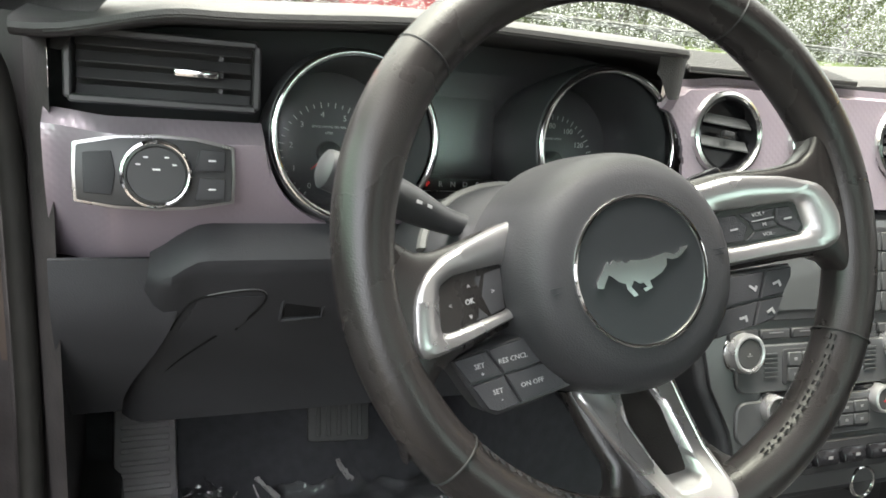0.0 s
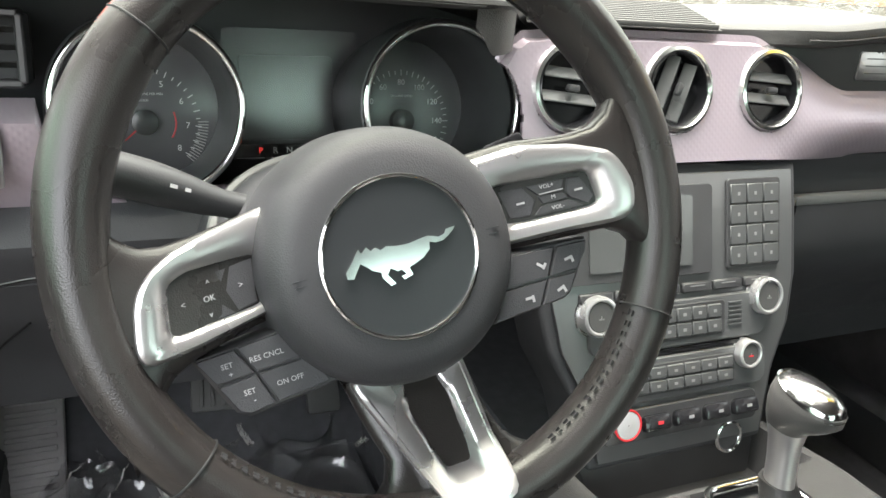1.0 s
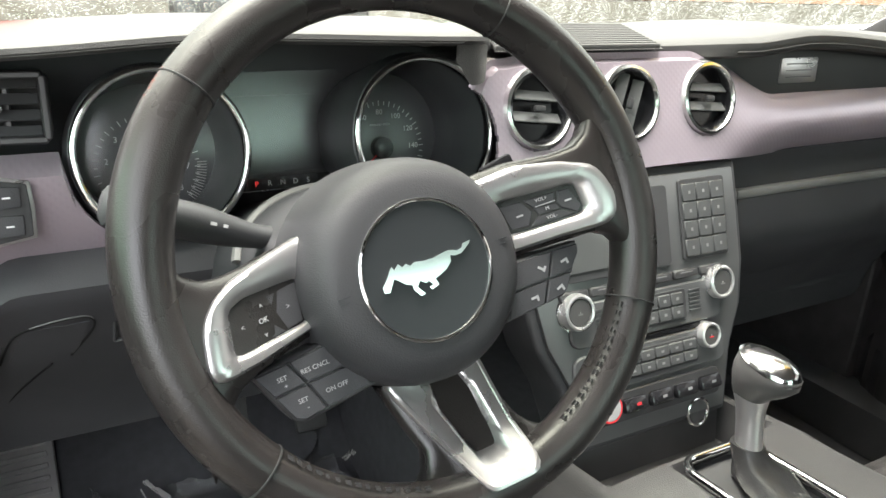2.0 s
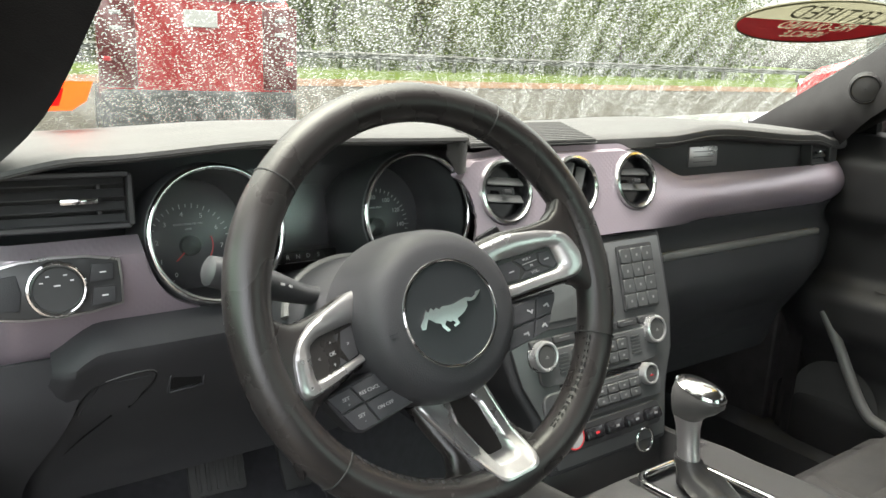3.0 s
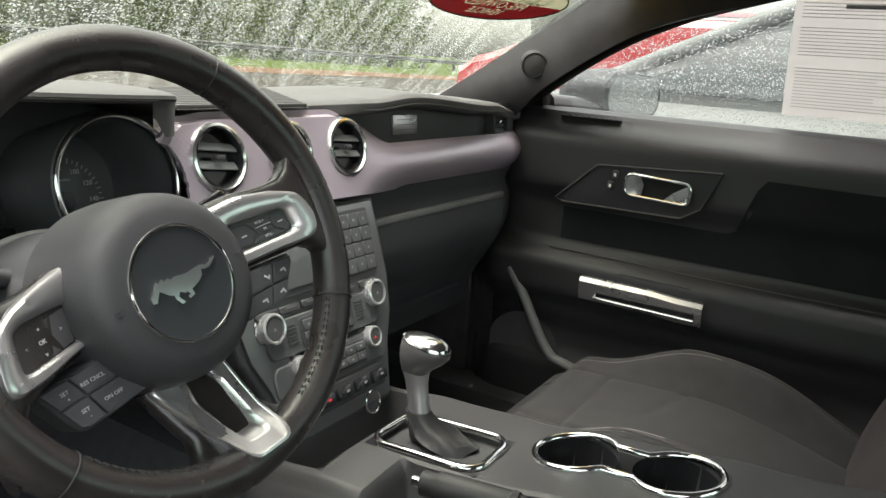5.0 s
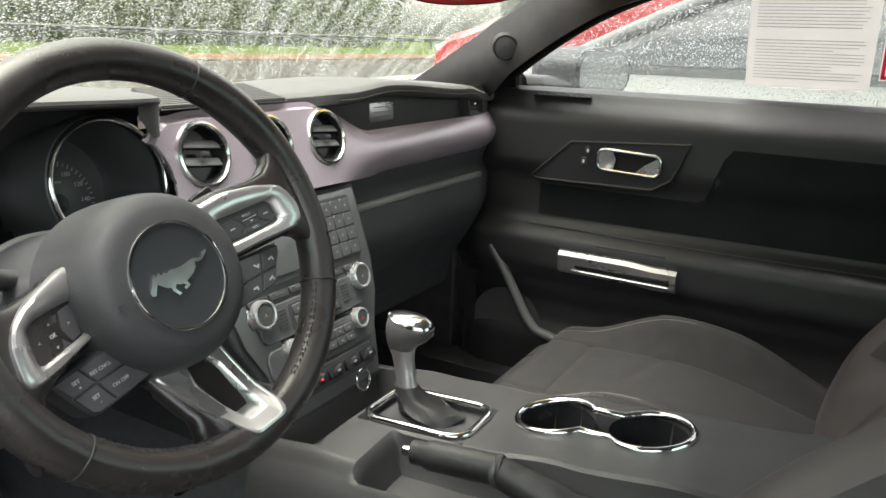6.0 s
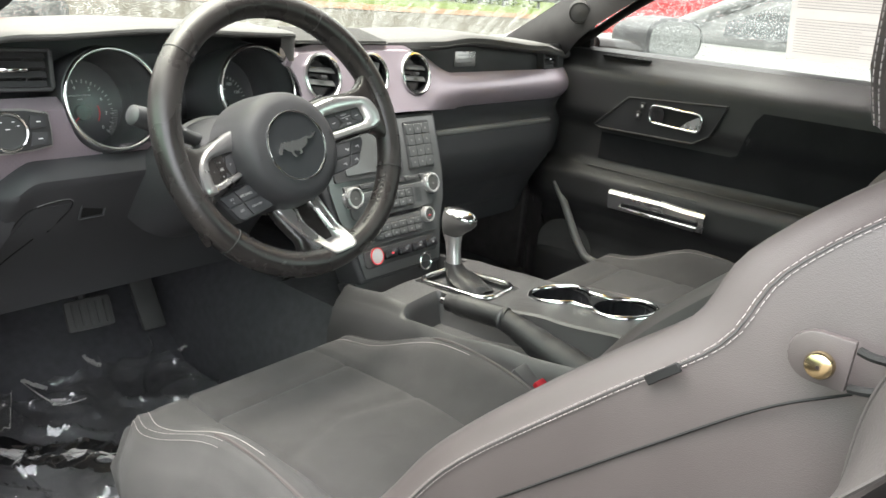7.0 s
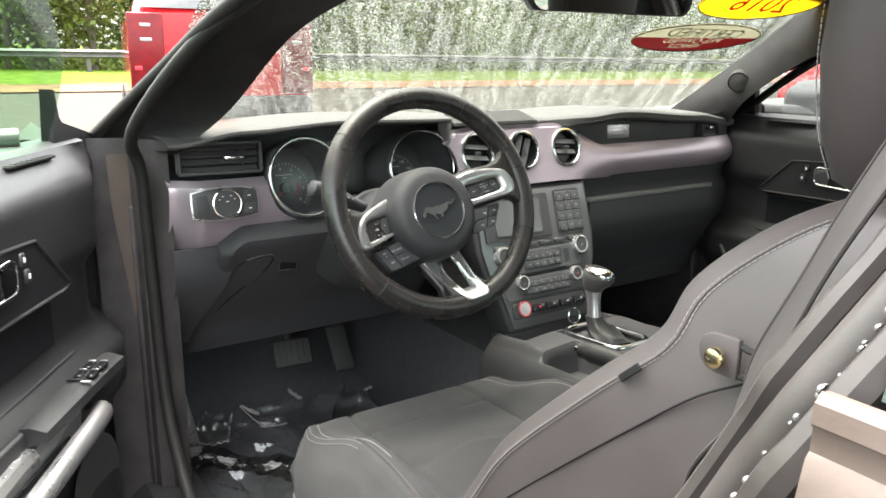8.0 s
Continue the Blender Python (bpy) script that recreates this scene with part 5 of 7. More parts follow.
    part("window_switch", box(0.012, 0.022, 0.006, P(0.018, 0.22, 0.655), 0.002, 1), gloss_black, d)
    part("crease", tube([P(inner(0.25 - 0.8 * t, 0.68) + 0.004, 0.26 - 0.8 * t, 0.682 - 0.004 * math.sin(3 * t)) for t in span(0, 1, 20)], 0.0014, 6), dash_pad, d)
    pock = smooth_line([P(0.032, 0.335, 0.625), P(0.034, 0.30, 0.575), P(0.036, 0.235, 0.47), P(0.036, 0.19, 0.445), P(0.034, 0.08, 0.437), P(0.034, -0.5, 0.437)], 8)
    if side > 0:
        part("pocket_lip", tube(pock, 0.0105, 10), lid_grey, d, "paler lower pocket lip")
    part("speaker_grille", loft([[P(0.006 + 0.003 * r, 0.30 + 0.085 * r * math.cos(a), 0.44 + 0.085 * r * math.sin(a)) for a in (2 * math.pi * k / 32 for k in range(32))] for r in (0.05, 0.5, 0.9, 1.0)], close=True), rubber, d, "round dark speaker grille")
    part("sail_panel", loft([[P(n, v, z) for v, z in (((0.49, 0.957), (0.330, 0.955), (0.336, 1.040), (0.360, 1.024)) if side > 0 else ((0.556, 0.935), (0.378, 0.935), (0.392, 1.036), (0.400, 1.034), (0.407, 0.994), (0.416, 0.986), (0.556, 0.950)))] for n in (-0.038, -0.056)], close=True, cap=True), cheek_black, d, "black mirror sail")
    # outside mirror
    mm = Matrix.Translation((side * 1.015, 0.225, 0.988)) @ pose(0, 0, 0, 0, 0, side * -14)
    mir = part("door_mirror", shift(loft([[(w * math.copysign(abs(math.cos(a)) ** 0.7, math.cos(a)), fy, hh * math.copysign(abs(math.sin(a)) ** 0.7, math.sin(a))) for a in (2 * math.pi * k / 32 for k in range(32))] for w, hh, fy in ((0.108, 0.050, -0.012), (0.116, 0.058, -0.004), (0.116, 0.060, 0.05), (0.11, 0.056, 0.10), (0.07, 0.04, 0.15), (0.01, 0.01, 0.165))], close=True), mm), dark_plastic, d, "dark mirror shell")
    part("mirror_glass", shift(loft([[(s * 0.107 * math.copysign(abs(math.cos(a)) ** 0.7, math.cos(a)), -0.010, s * 0.049 * math.copysign(abs(math.sin(a)) ** 0.7, math.sin(a))) for a in (2 * math.pi * k / 32 for k in range(32))] for s in (1, 0.4, 0.02)], close=True), mm), mirror_mat, mir, "wet mirror glass")
    part("mirror_arm", tube([P(-0.06, 0.33, 0.965), P(-0.19, 0.27, 0.960)], 0.022, 10), body_paint, mir)
    if side < 0:
        pod = part("switch_pod", loft([[P(n, v, z - 0.10 * (v - 0.12) ** 2) for n, z in ((0.020, 0.664), (0.046, 0.668), (0.066, 0.662), (0.068, 0.650), (0.030, 0.640))] for v in span(0.06, 0.30, 10)], close=True, cap=True), door_black, d, "black window switch panel")
        part("grab_bar", tube(smooth_line([P(0.052, 0.215, 0.612), P(0.074, 0.190, 0.622), P(0.078, 0.10, 0.618), P(0.076, -0.06, 0.606), P(0.060, -0.15, 0.600)], 6), 0.0135, 14), satin, d, "satin silver grab bar")
        part("switch_trim", box(0.034, 0.006, 0.002, P(0.048, 0.190, 0.6685), 0.0008, 1), chrome, pod)
        for v, n in ((0.245, 0.040), (0.245, 0.056), (0.215, 0.040), (0.215, 0.056)):
            part("window_key", box(0.012, 0.022, 0.006, P(n, v, 0.667), 0.002, 1), gloss_black, pod)
            part("key_edge", box(0.010, 0.002, 0.0015, P(n, v + 0.010, 0.6705), 0.0004, 1), satin, pod)
        win = part("window_glass", loft([[P(-0.047 + 0.35 * (z - 0.955), -0.76 + (1.138 - 0.16 * ease(z, 1.04, 1.235)) * u, z) for z in span(0.95, 1.235, 8)] for u in span(0, 1, 10)]), tinted_door, d, "raised green-tinted door glass")
        win.visible_shadow = False
    return d


body_paint = material("body_paint", (0.045, 0.038, 0.036), 0.22, 0.5, vary=0.1, coat=1.0, bump=0.1, scale=250)
tinted = bpy.data.materials.new("tinted_glass")
tinted.use_nodes = True
tn, tl = tinted.node_tree.nodes, tinted.node_tree.links
tn.remove(tn["Principled BSDF"])
t_clear, t_gloss, t_mix = tn.new("ShaderNodeBsdfTransparent"), tn.new("ShaderNodeBsdfGlossy"), tn.new("ShaderNodeMixShader")
t_clear.inputs["Color"].default_value = (0.55, 0.72, 0.62, 1)
t_gloss.inputs["Roughness"].default_value = 0.03
t_mix.inputs["Fac"].default_value = 0.07
tl.new(t_clear.outputs[0], t_mix.inputs[1])
tl.new(t_gloss.outputs[0], t_mix.inputs[2])
tl.new(t_mix.outputs[0], tn["Material Output"].inputs["Surface"])
tinted_door = tinted.copy()
tinted_door.name = "green_door_glass"
tinted_door.node_tree.nodes["Transparent BSDF"].inputs["Color"].default_value = (0.42, 0.60, 0.45, 1)
mirror_mat = material("mirror_glass", (0.8, 0.82, 0.82), 0.06, 1.0, bump=0.3, scale=220)
mirror_clean = material("mirror_clean", (0.85, 0.86, 0.86), 0.03, 1.0, rvary=0.01)
car_door(Matrix.Translation((-0.013, -0.018, 0.003)), 1, "closed black passenger door with chrome release and silver pull")
HINGE = Matrix.Translation((-0.68, 0.549, 0)) @ Matrix.Rotation(radians(-32), 4, "Z") @ Matrix.Translation((0.68, -0.549, 0))
car_door(Matrix.Translation((-0.020, -0.068, 0.004)) @ HINGE @ Matrix.Translation((0.015, 0, 0)), -1, "half-open black driver's door with armrest and chrome release")

# ---- floor, sills, pillars, roof ----
solo("floor", loft([[(x, y, z) for y, z in ((-0.9, 0.25), (0.55, 0.245), (0.68, 0.26), (0.98, 0.48), (1.02, 0.75), (1.02, 0.83))] for x in span(-0.74, 0.78, 20)]), carpet, "dark carpeted car floor and bulkhead", "floor", kind="structure")
solo("tunnel", loft([[(x, y, z) for x, z in ((-0.17, 0.24), (-0.15, 0.42), (-0.10, 0.50), (0.10, 0.50), (0.15, 0.42), (0.17, 0.24))] for y in span(0.2, 1.0, 8)]), carpet, "carpeted transmission tunnel", "floor", kind="structure")
def pillar(name, glass, inner_edge, outer, mat, label):
    """A windscreen pillar between the glass edge, its inner edge and its outer edge."""
    rows = []
    for g, i, o in zip(glass, inner_edge, outer):
        g, i, o = Vector(g), Vector(i), Vector(o)
        inward = Vector((-g.x, -0.2, -0.1)).normalized()
        row = [g.lerp(i, t) + inward * 0.012 * math.sin(math.pi * t) for t in span(0, 1, 9)]
        row += [i.lerp(o, t) for t in (0.06, 0.3, 0.6, 0.94)] + [o, o.lerp(g, 0.5)]
        rows.append(row)
    return solo(name, loft(rows, close=True, cap=True), mat, label, "pillar", kind="structure")


body_paint2 = material("wing_paint", (0.092, 0.071, 0.060), 0.5, 0.0, vary=0.12, vscale=20, coat=0.0, spec=0.25, bump=0.3, scale=160, rvary=0.2)
jamb_black = material("jamb_black", (0.042, 0.037, 0.037), 0.6, vary=0.3, vscale=25, bump=0.3, scale=300)
worn_rubber = material("worn_rubber", (0.030, 0.0255, 0.0235), 0.5, vary=0.18, vscale=40, bump=0.12, scale=300, rvary=0.12)
jamb_taupe = material("jamb_taupe", (0.034, 0.029, 0.027), 0.5, vary=0.2, vscale=30, bump=0.12, scale=300, rvary=0.1)
dark_wet = material("dark_wet_glass", (0.012, 0.014, 0.014), 0.08, bump=0.8, scale=160, coat=1.0)
seal_dark = material("seal_dark", (0.016, 0.015, 0.0135), 0.6, spec=0.3, vary=0.2, vscale=40, bump=0.15, scale=300)
bead_wet = material("bead_wet", (0.10, 0.095, 0.09), 0.04, coat=1.0)
rnd_bead = random.Random(5)
pillar_trim = material("pillar_trim", (0.0145, 0.0135, 0.0135), 0.55, spec=0.3, bump=0.35, scale=700, vary=0.25, vscale=30)
for s, tag in ((1, "right"), (-1, "left")):
    c = 0.005
    X = lambda q: [(c + s * x, y, z) for x, y, z in q]
    glass = smooth_line(X(((0.725, 0.575, 0.952), (0.700, 0.42, 1.042), (0.650, 0.205, 1.172), (0.610, 0.04, 1.25), (0.575, -0.12, 1.30))), 5)
    edge = smooth_line(X(((0.690, 0.345, 0.940), (0.634, 0.250, 1.013), (0.610, 0.073, 1.115), (0.594, -0.110, 1.165), (0.575, -0.33, 1.215))), 5)
    outer = smooth_line(X(((0.785, 0.56, 0.930), (0.760, 0.44, 0.985), (0.722, 0.24, 1.070), (0.695, 0.01, 1.150), (0.655, -0.30, 1.225))), 5)
    pillar("front_pillar_" + tag, glass, edge, outer, pillar_trim, "dark sloping windscreen pillar")
    solo("pillar_edge_" + tag, tube([Vector(p) + Vector((s * 0.006, -0.004, 0.004)) for p in outer], 0.0095, 10), seal_dark, "dark rubber strip along the pillar", "seal", kind="structure")
    tw = thing("tweeter_speaker", "small round black tweeter on the windscreen pillar", "speaker", Matrix.Translation((c + s * 0.634, 0.288, 1.045)) @ look((0, 0, 0), (s * 1.0, 0.55, 0.15)) , "tweeters")
    part("housing", lathe([(0.026, -0.02), (0.0255, 0.004), (0.023, 0.008), (0.021, 0.006)], 32, False), pillar_trim, tw)
    part("mesh_grille", lathe([(0.0215, 0.006), (0.015, 0.0085), (0.001, 0.0095)], 32, False), rubber, tw, "fine black mesh")
    def jamb(z):
        up = max(0.0, z - 0.95)
        y = -0.660 - 0.45 * (z - 0.892) + 0.10 * ease(z, 0.75, 0.35)
        return [(c + s * (x - 0.34 * up), y + d, z) for x, d in ((0.640, -0.16), (0.655, -0.04), (0.675, -0.012), (0.690, 0.0), (0.702, -0.006), (0.706, -0.020), (0.722, -0.026), (0.735, -0.022), (0.742, -0.032), (0.765, -0.040), (0.772, -0.055), (0.786, -0.072), (0.792, -0.11))]
    solo("pillar_lining_" + tag, loft([jamb(z)[:3] for z in span(0.30, 1.27, 30)]), pillar_trim, "black inner lining of the door pillar", "pillar", kind="structure")
    solo("rear_pillar_" + tag, loft([jamb(z)[2:] for z in span(0.30, 1.27, 30)]), jamb_taupe, "taupe door pillar with worn rubber seals", "pillar", kind="structure")
    solo("pillar_seal_" + tag, tube([(c + s * (0.752 - 0.34 * max(0, z - 0.95)), -0.690 - 0.45 * (z - 0.892) + 0.10 * ease(z, 0.75, 0.35), z) for z in span(0.34, 1.25, 30)], 0.011, 10), worn_rubber, "worn rubber pillar seal", "seal", kind="structure")
    for off_x, off_y, rad in ((0.700, 0.004, 0.0075), (0.726, -0.018, 0.006), (0.778, -0.048, 0.009)):
        wave = lambda z: 0.0016 * math.sin(46 * z + 90 * off_x) + 0.0012 * noise.noise(Vector((z * 30, off_x * 50, 0)))
        zs = span(0.36, 1.24, 90)
        solo("jamb_seal_" + tag, tube([(c + s * (off_x + wave(z) - 0.34 * max(0, z - 0.95)), -0.660 - 0.45 * (z - 0.892) + 0.10 * ease(z, 0.75, 0.35) + off_y, z) for z in zs], [rad * (1 + 0.15 * noise.noise(Vector((z * 55, off_x * 20, 3)))) for z in zs], 8), worn_rubber, "worn grey rubber jamb seal", "seal", kind="structure")
    drops = []
    for k in range(46):
        z = rnd_bead.uniform(0.93, 1.12)
        at = Vector((c + s * (0.778 - 0.34 * max(0, z - 0.95) + rnd_bead.uniform(-0.003, 0.006)), -0.708 - 0.45 * (z - 0.892) + 0.0110 + rnd_bead.uniform(-0.001, 0.0), z))
        r = rnd_bead.uniform(0.0010, 0.0026)
        drops.append(shift(lathe([(1.0, -0.2), (0.85, 0.35), (0.5, 0.62), (0.05, 0.72)], 10, False), Matrix.Translation(at) @ pose(0, 0, 0, -70, 0, 0) @ Matrix.Scale(r, 4)))
    solo("rain_beads_" + tag, join(*drops), bead_wet, "clear rain beads on the pillar seal", "water", kind="stuff")
    solo("quarter_panel_" + tag, loft([[(c + s * (0.79 + (x - 0.79) * ease(y, -0.78, -1.25) + lip), y, z + 0.005) for x, z, lip in ((0.788, 0.988, -0.006), (0.797, 0.989, -0.001), (0.803, 0.986, 0.002), (0.808, 0.979, 0.0025), (0.810, 0.977, 0.001), (0.814, 0.969, 0.001), (0.818, 0.967, 0.003), (0.845, 0.958, 0.005), (0.872, 0.945, 0.007), (0.890, 0.915, 0.009), (0.905, 0.85, 0.009), (0.91, 0.70, 0.008), (0.885, 0.45, 0.006), (0.845, 0.28, 0.004))] for y in [-0.750] + span(-0.762, -2.3, 14)]), body_paint2, "pale dusty-pink rear wing of the car", "body panel", kind="structure")
    solo("quarter_glass_" + tag, loft([[(c + s * (0.79 - 0.34 * (z - 0.95)), y, z) for z in span(0.992, 1.20, 6)] for y in span(-0.762, -1.35, 6)]), dark_wet, "dark rain-beaded quarter window", "window", kind="structure")
    solo("kick_panel_" + tag, box(0.03, 0.64, 0.60, (c + s * 0.735, 0.75, 0.55), 0.004, 1), jamb_black, "dark carpeted kick panel", "wall", kind="structure")
    solo("door_sill_" + tag, loft([[(c + s * x, y, z) for x, z in ((0.66, 0.25), (0.67, 0.33), (0.70, 0.345), (0.76, 0.34), (0.80, 0.30), (0.82, 0.16))] for y in span(-0.95, 0.75, 16)]), panel_black, "black door sill", "sill", kind="structure")
    solo("hinge_pillar_" + tag, loft([[(c + s * x, y, z) for x, y in ((0.70, 0.36), (0.715, 0.385), (0.72, 0.40), (0.74, 0.41), (0.745, 0.44), (0.80, 0.46), (0.81, 0.62))] for z in span(0.25, 0.96, 12)]), jamb_black, "black front door jamb", "pillar", kind="structure")
    solo("jamb_edge_" + tag, loft([[(c + s * (0.742 + q * (0.012 + 0.022 * ease(z, 0.62, 0.90))), 0.434 + 0.004 * q, z) for q in span(0, 1, 3)] for z in span(0.66, 0.935, 10)], cap=False), body_paint2, "beige painted edge of the front jamb", "body panel", kind="structure")
    seal = smooth_line([(c + s * 0.665, -0.12, 1.195), (c + s * 0.715, 0.13, 1.105), (c + s * 0.755, 0.33, 0.98), (c + s * 0.735, 0.39, 0.90), (c + s * 0.73, 0.395, 0.70), (c + s * 0.73, 0.36, 0.50), (c + s * 0.73, 0.22, 0.37), (c + s * 0.73, 0.0, 0.35), (c + s * 0.73, -0.6, 0.35)], 6)
    solo("door_seal_" + tag, tube(seal, 0.010, 10), seal_dark, "black rubber door seal", "seal", kind="structure")

solo("ceiling", sheet(lambda x, y: (x, y, 1.285 - 0.08 * x * x - 0.05 * ease(y, -0.5, -1.6) + 0.0), span(-0.66, 0.70, 16), span(-0.95, 0.10, 20), 0.03), headliner, "dark grey headliner", "ceiling", kind="structure")
solo("wall_rear", box(1.5, 0.05, 0.70, (0.02, -1.72, 0.60)), headliner, "dark rear of the cabin", "wall", kind="structure")
solo("rear_floor", box(1.5, 0.85, 0.03, (0.02, -1.3, 0.26)), carpet, "dark rear floor", "floor", kind="structure")
solo("rear_bench", join(box(1.30, 0.45, 0.18, (0.02, -1.20, 0.42), 0.05, 4), box(1.30, 0.16, 0.45, (0.02, -1.50, 0.66), 0.05, 4)), vinyl, "dark rear bench seat", "seat", kind="structure")
for s in (-1, 1):
    solo("rear_side_" + ("right" if s > 0 else "left"), box(0.03, 0.85, 0.70, (0.02 + s * 0.74, -1.33, 0.60)), door_black, "dark rear side lining", "wall", kind="structure")

solo("rear_shelf", box(1.48, 0.5, 0.03, (0.02, -1.78, 0.90)), carpet, "dark rear parcel shelf", "shelf", kind="structure")
solo("boot_lid", loft([[(x, y, z - 0.08 * abs(x) ** 3) for y, z in ((-2.0, 0.95), (-2.2, 0.955), (-2.45, 0.94), (-2.5, 0.80), (-2.5, 0.4))] for x in span(-0.85, 0.85, 12)]), body_paint2, "pale boot lid", "body panel", kind="structure")
backlight = solo("rear_window", loft([[(x, -0.96 - 1.05 * t, 1.262 - 0.30 * t - 0.10 * x * x * (1 - 0.4 * t)) for t in span(0, 1, 8)] for x in span(-0.58, 0.60, 14)]), tinted, "tinted rear window", "window", kind="structure")
backlight.visible_shadow = False

# ---- glass ----
def wet_glass(name, drops, height, tint=(0.40, 0.41, 0.385), streak=0.0, film=0.2, cover=1.0, ior=1.05):
    m = bpy.data.materials.new(name)
    m.use_nodes = True
    n, l = m.node_tree.nodes, m.node_tree.links
    n.remove(n["Principled BSDF"])
    out = n["Material Output"]
    clear, bend, gl = n.new("ShaderNodeBsdfTransparent"), n.new("ShaderNodeBsdfRefraction"), n.new("ShaderNodeBsdfGlossy")
    clear.inputs["Color"].default_value = bend.inputs["Color"].default_value = (*tint, 1)
    bend.inputs["IOR"].default_value, bend.inputs["Roughness"].default_value, gl.inputs["Roughness"].default_value = ior, 0.0, 0.05
    co = n.new("ShaderNodeTexCoord")
    mp = n.new("ShaderNodeMapping")
    mp.inputs["Rotation"].default_value = (0, radians(38), 0)
    mp.inputs["Scale"].default_value = (1.0, 1.0, 1.0 - streak)
    l.new(co.outputs["Object"], mp.inputs["Vector"])
    v = n.new("ShaderNodeTexVoronoi")
    v.inputs["Scale"].default_value = drops
    l.new(mp.outputs["Vector"], v.inputs["Vector"])
    def maths(op, a, b):
        k = n.new("ShaderNodeMath")
        k.operation = op
        for i, q in enumerate((a, b)):
            if isinstance(q, (int, float)):
                k.inputs[i].default_value = q
            else:
                l.new(q, k.inputs[i])
        return k.outputs[0]
    # every cell holds one bead of its own size, domed like a lens
    tell = n.new("ShaderNodeSeparateColor")
    l.new(v.outputs["Color"], tell.inputs[0])
    reach = maths("DIVIDE", v.outputs["Distance"], maths("ADD", maths("MULTIPLY", tell.outputs[0], 0.30), 0.20))
    swell = maths("MAXIMUM", maths("SUBTRACT", 1.0, maths("MULTIPLY", reach, reach)), 0.0)
    mask = n.new("ShaderNodeMapRange")
    mask.inputs["From Min"].default_value, mask.inputs["From Max"].default_value = 1.0, 0.93
    l.new(reach, mask.inputs["Value"])
    bp = n.new("ShaderNodeBump")
    bp.inputs["Strength"].default_value, bp.inputs["Distance"].default_value = 1.0, height
    l.new(swell, bp.inputs["Height"])
    l.new(bp.outputs["Normal"], bend.inputs["Normal"])
    l.new(bp.outputs["Normal"], gl.inputs["Normal"])
    mix, mix2 = n.new("ShaderNodeMixShader"), n.new("ShaderNodeMixShader")
    wet = n.new("ShaderNodeMath")
    wet.operation, wet.use_clamp, wet.inputs[1].default_value = "MULTIPLY", True, cover
    l.new(mask.outputs["Result"], wet.inputs[0])
    mul2 = n.new("ShaderNodeMath")
    mul2.operation = "MULTIPLY"
    l.new(wet.outputs[0], mul2.inputs[0])
    l.new(mul2.outputs[0], mix.inputs["Fac"])
    mix2.inputs["Fac"].default_value = 0.03
    l.new(clear.outputs[0], mix.inputs[1])
    l.new(bend.outputs[0], mix.inputs[2])
    l.new(mix.outputs[0], mix2.inputs[1])
    l.new(gl.outputs[0], mix2.inputs[2])
    mp1, mp2, streaks, thick = n.new("ShaderNodeMapping"), n.new("ShaderNodeMapping"), n.new("ShaderNodeTexNoise"), n.new("ShaderNodeMapRange")
    mp1.inputs["Rotation"].default_value, mp1.inputs["Scale"].default_value = (0, radians(50), 0), (1, 0, 1)
    mp2.inputs["Scale"].default_value = (62, 1, 7)
    l.new(co.outputs["Object"], mp1.inputs["Vector"])
    l.new(mp1.outputs["Vector"], mp2.inputs["Vector"])
    streaks.inputs["Scale"].default_value, streaks.inputs["Detail"].default_value = 1.0, 4
    l.new(mp2.outputs["Vector"], streaks.inputs["Vector"])
    thick.inputs["From Min"].default_value, thick.inputs["From Max"].default_value = 0.42, 0.66
    thick.inputs["To Min"].default_value, thick.inputs["To Max"].default_value = film * 0.3, film * 1.9
    l.new(streaks.outputs["Fac"], thick.inputs["Value"])
    beads = n.new("ShaderNodeMapRange")
    beads.inputs["From Min"].default_value, beads.inputs["From Max"].default_value = 0.38, 0.56
    beads.inputs["To Min"].default_value, beads.inputs["To Max"].default_value = 0.55, 1.0
    l.new(streaks.outputs["Fac"], beads.inputs["Value"])
    l.new(beads.outputs["Result"], mul2.inputs[1])
    veil, mix3 = n.new("ShaderNodeBsdfTranslucent"), n.new("ShaderNodeMixShader")
    veil.inputs["Color"].default_value = (0.9, 0.95, 0.9, 1)
    l.new(thick.outputs["Result"], mix3.inputs["Fac"])
    l.new(mix2.outputs[0], mix3.inputs[1])
    l.new(veil.outputs[0], mix3.inputs[2])
    l.new(mix3.outputs[0], out.inputs["Surface"])
    return m


screen_wet = wet_glass("wet_windscreen", 330, 0.0007, tint=(0.318, 0.330, 0.284), streak=0.15, film=0.012, ior=1.14, cover=0.95)
side_wet = wet_glass("wet_side_glass", 300, 0.0011, tint=(0.33, 0.345, 0.32), film=0.02, ior=1.36, cover=1.0)
ws_ob = solo("windscreen", loft([[glass_point(0.02 + x, z) for z in span(0.945, 1.285, 20)] for x in span(-0.70, 0.70, 30)]), screen_wet, "rain-streaked windscreen", "windscreen", kind="structure")
ws_ob.visible_shadow = False
if ws_ob.data.polygons[0].normal.z > 0:
    ws_ob.data.flip_normals()
sg = solo("side_window", loft([[(0.82 - 0.35 * (z - 0.95), y, z) for z in span(0.945, 1.24, 8)] for y in span(-0.80, 0.36, 10)]), side_wet, "rain-beaded passenger window", "window", kind="structure")
sg.visible_shadow = False
if sg.data.polygons[0].normal.x > 0:
    sg.data.flip_normals()


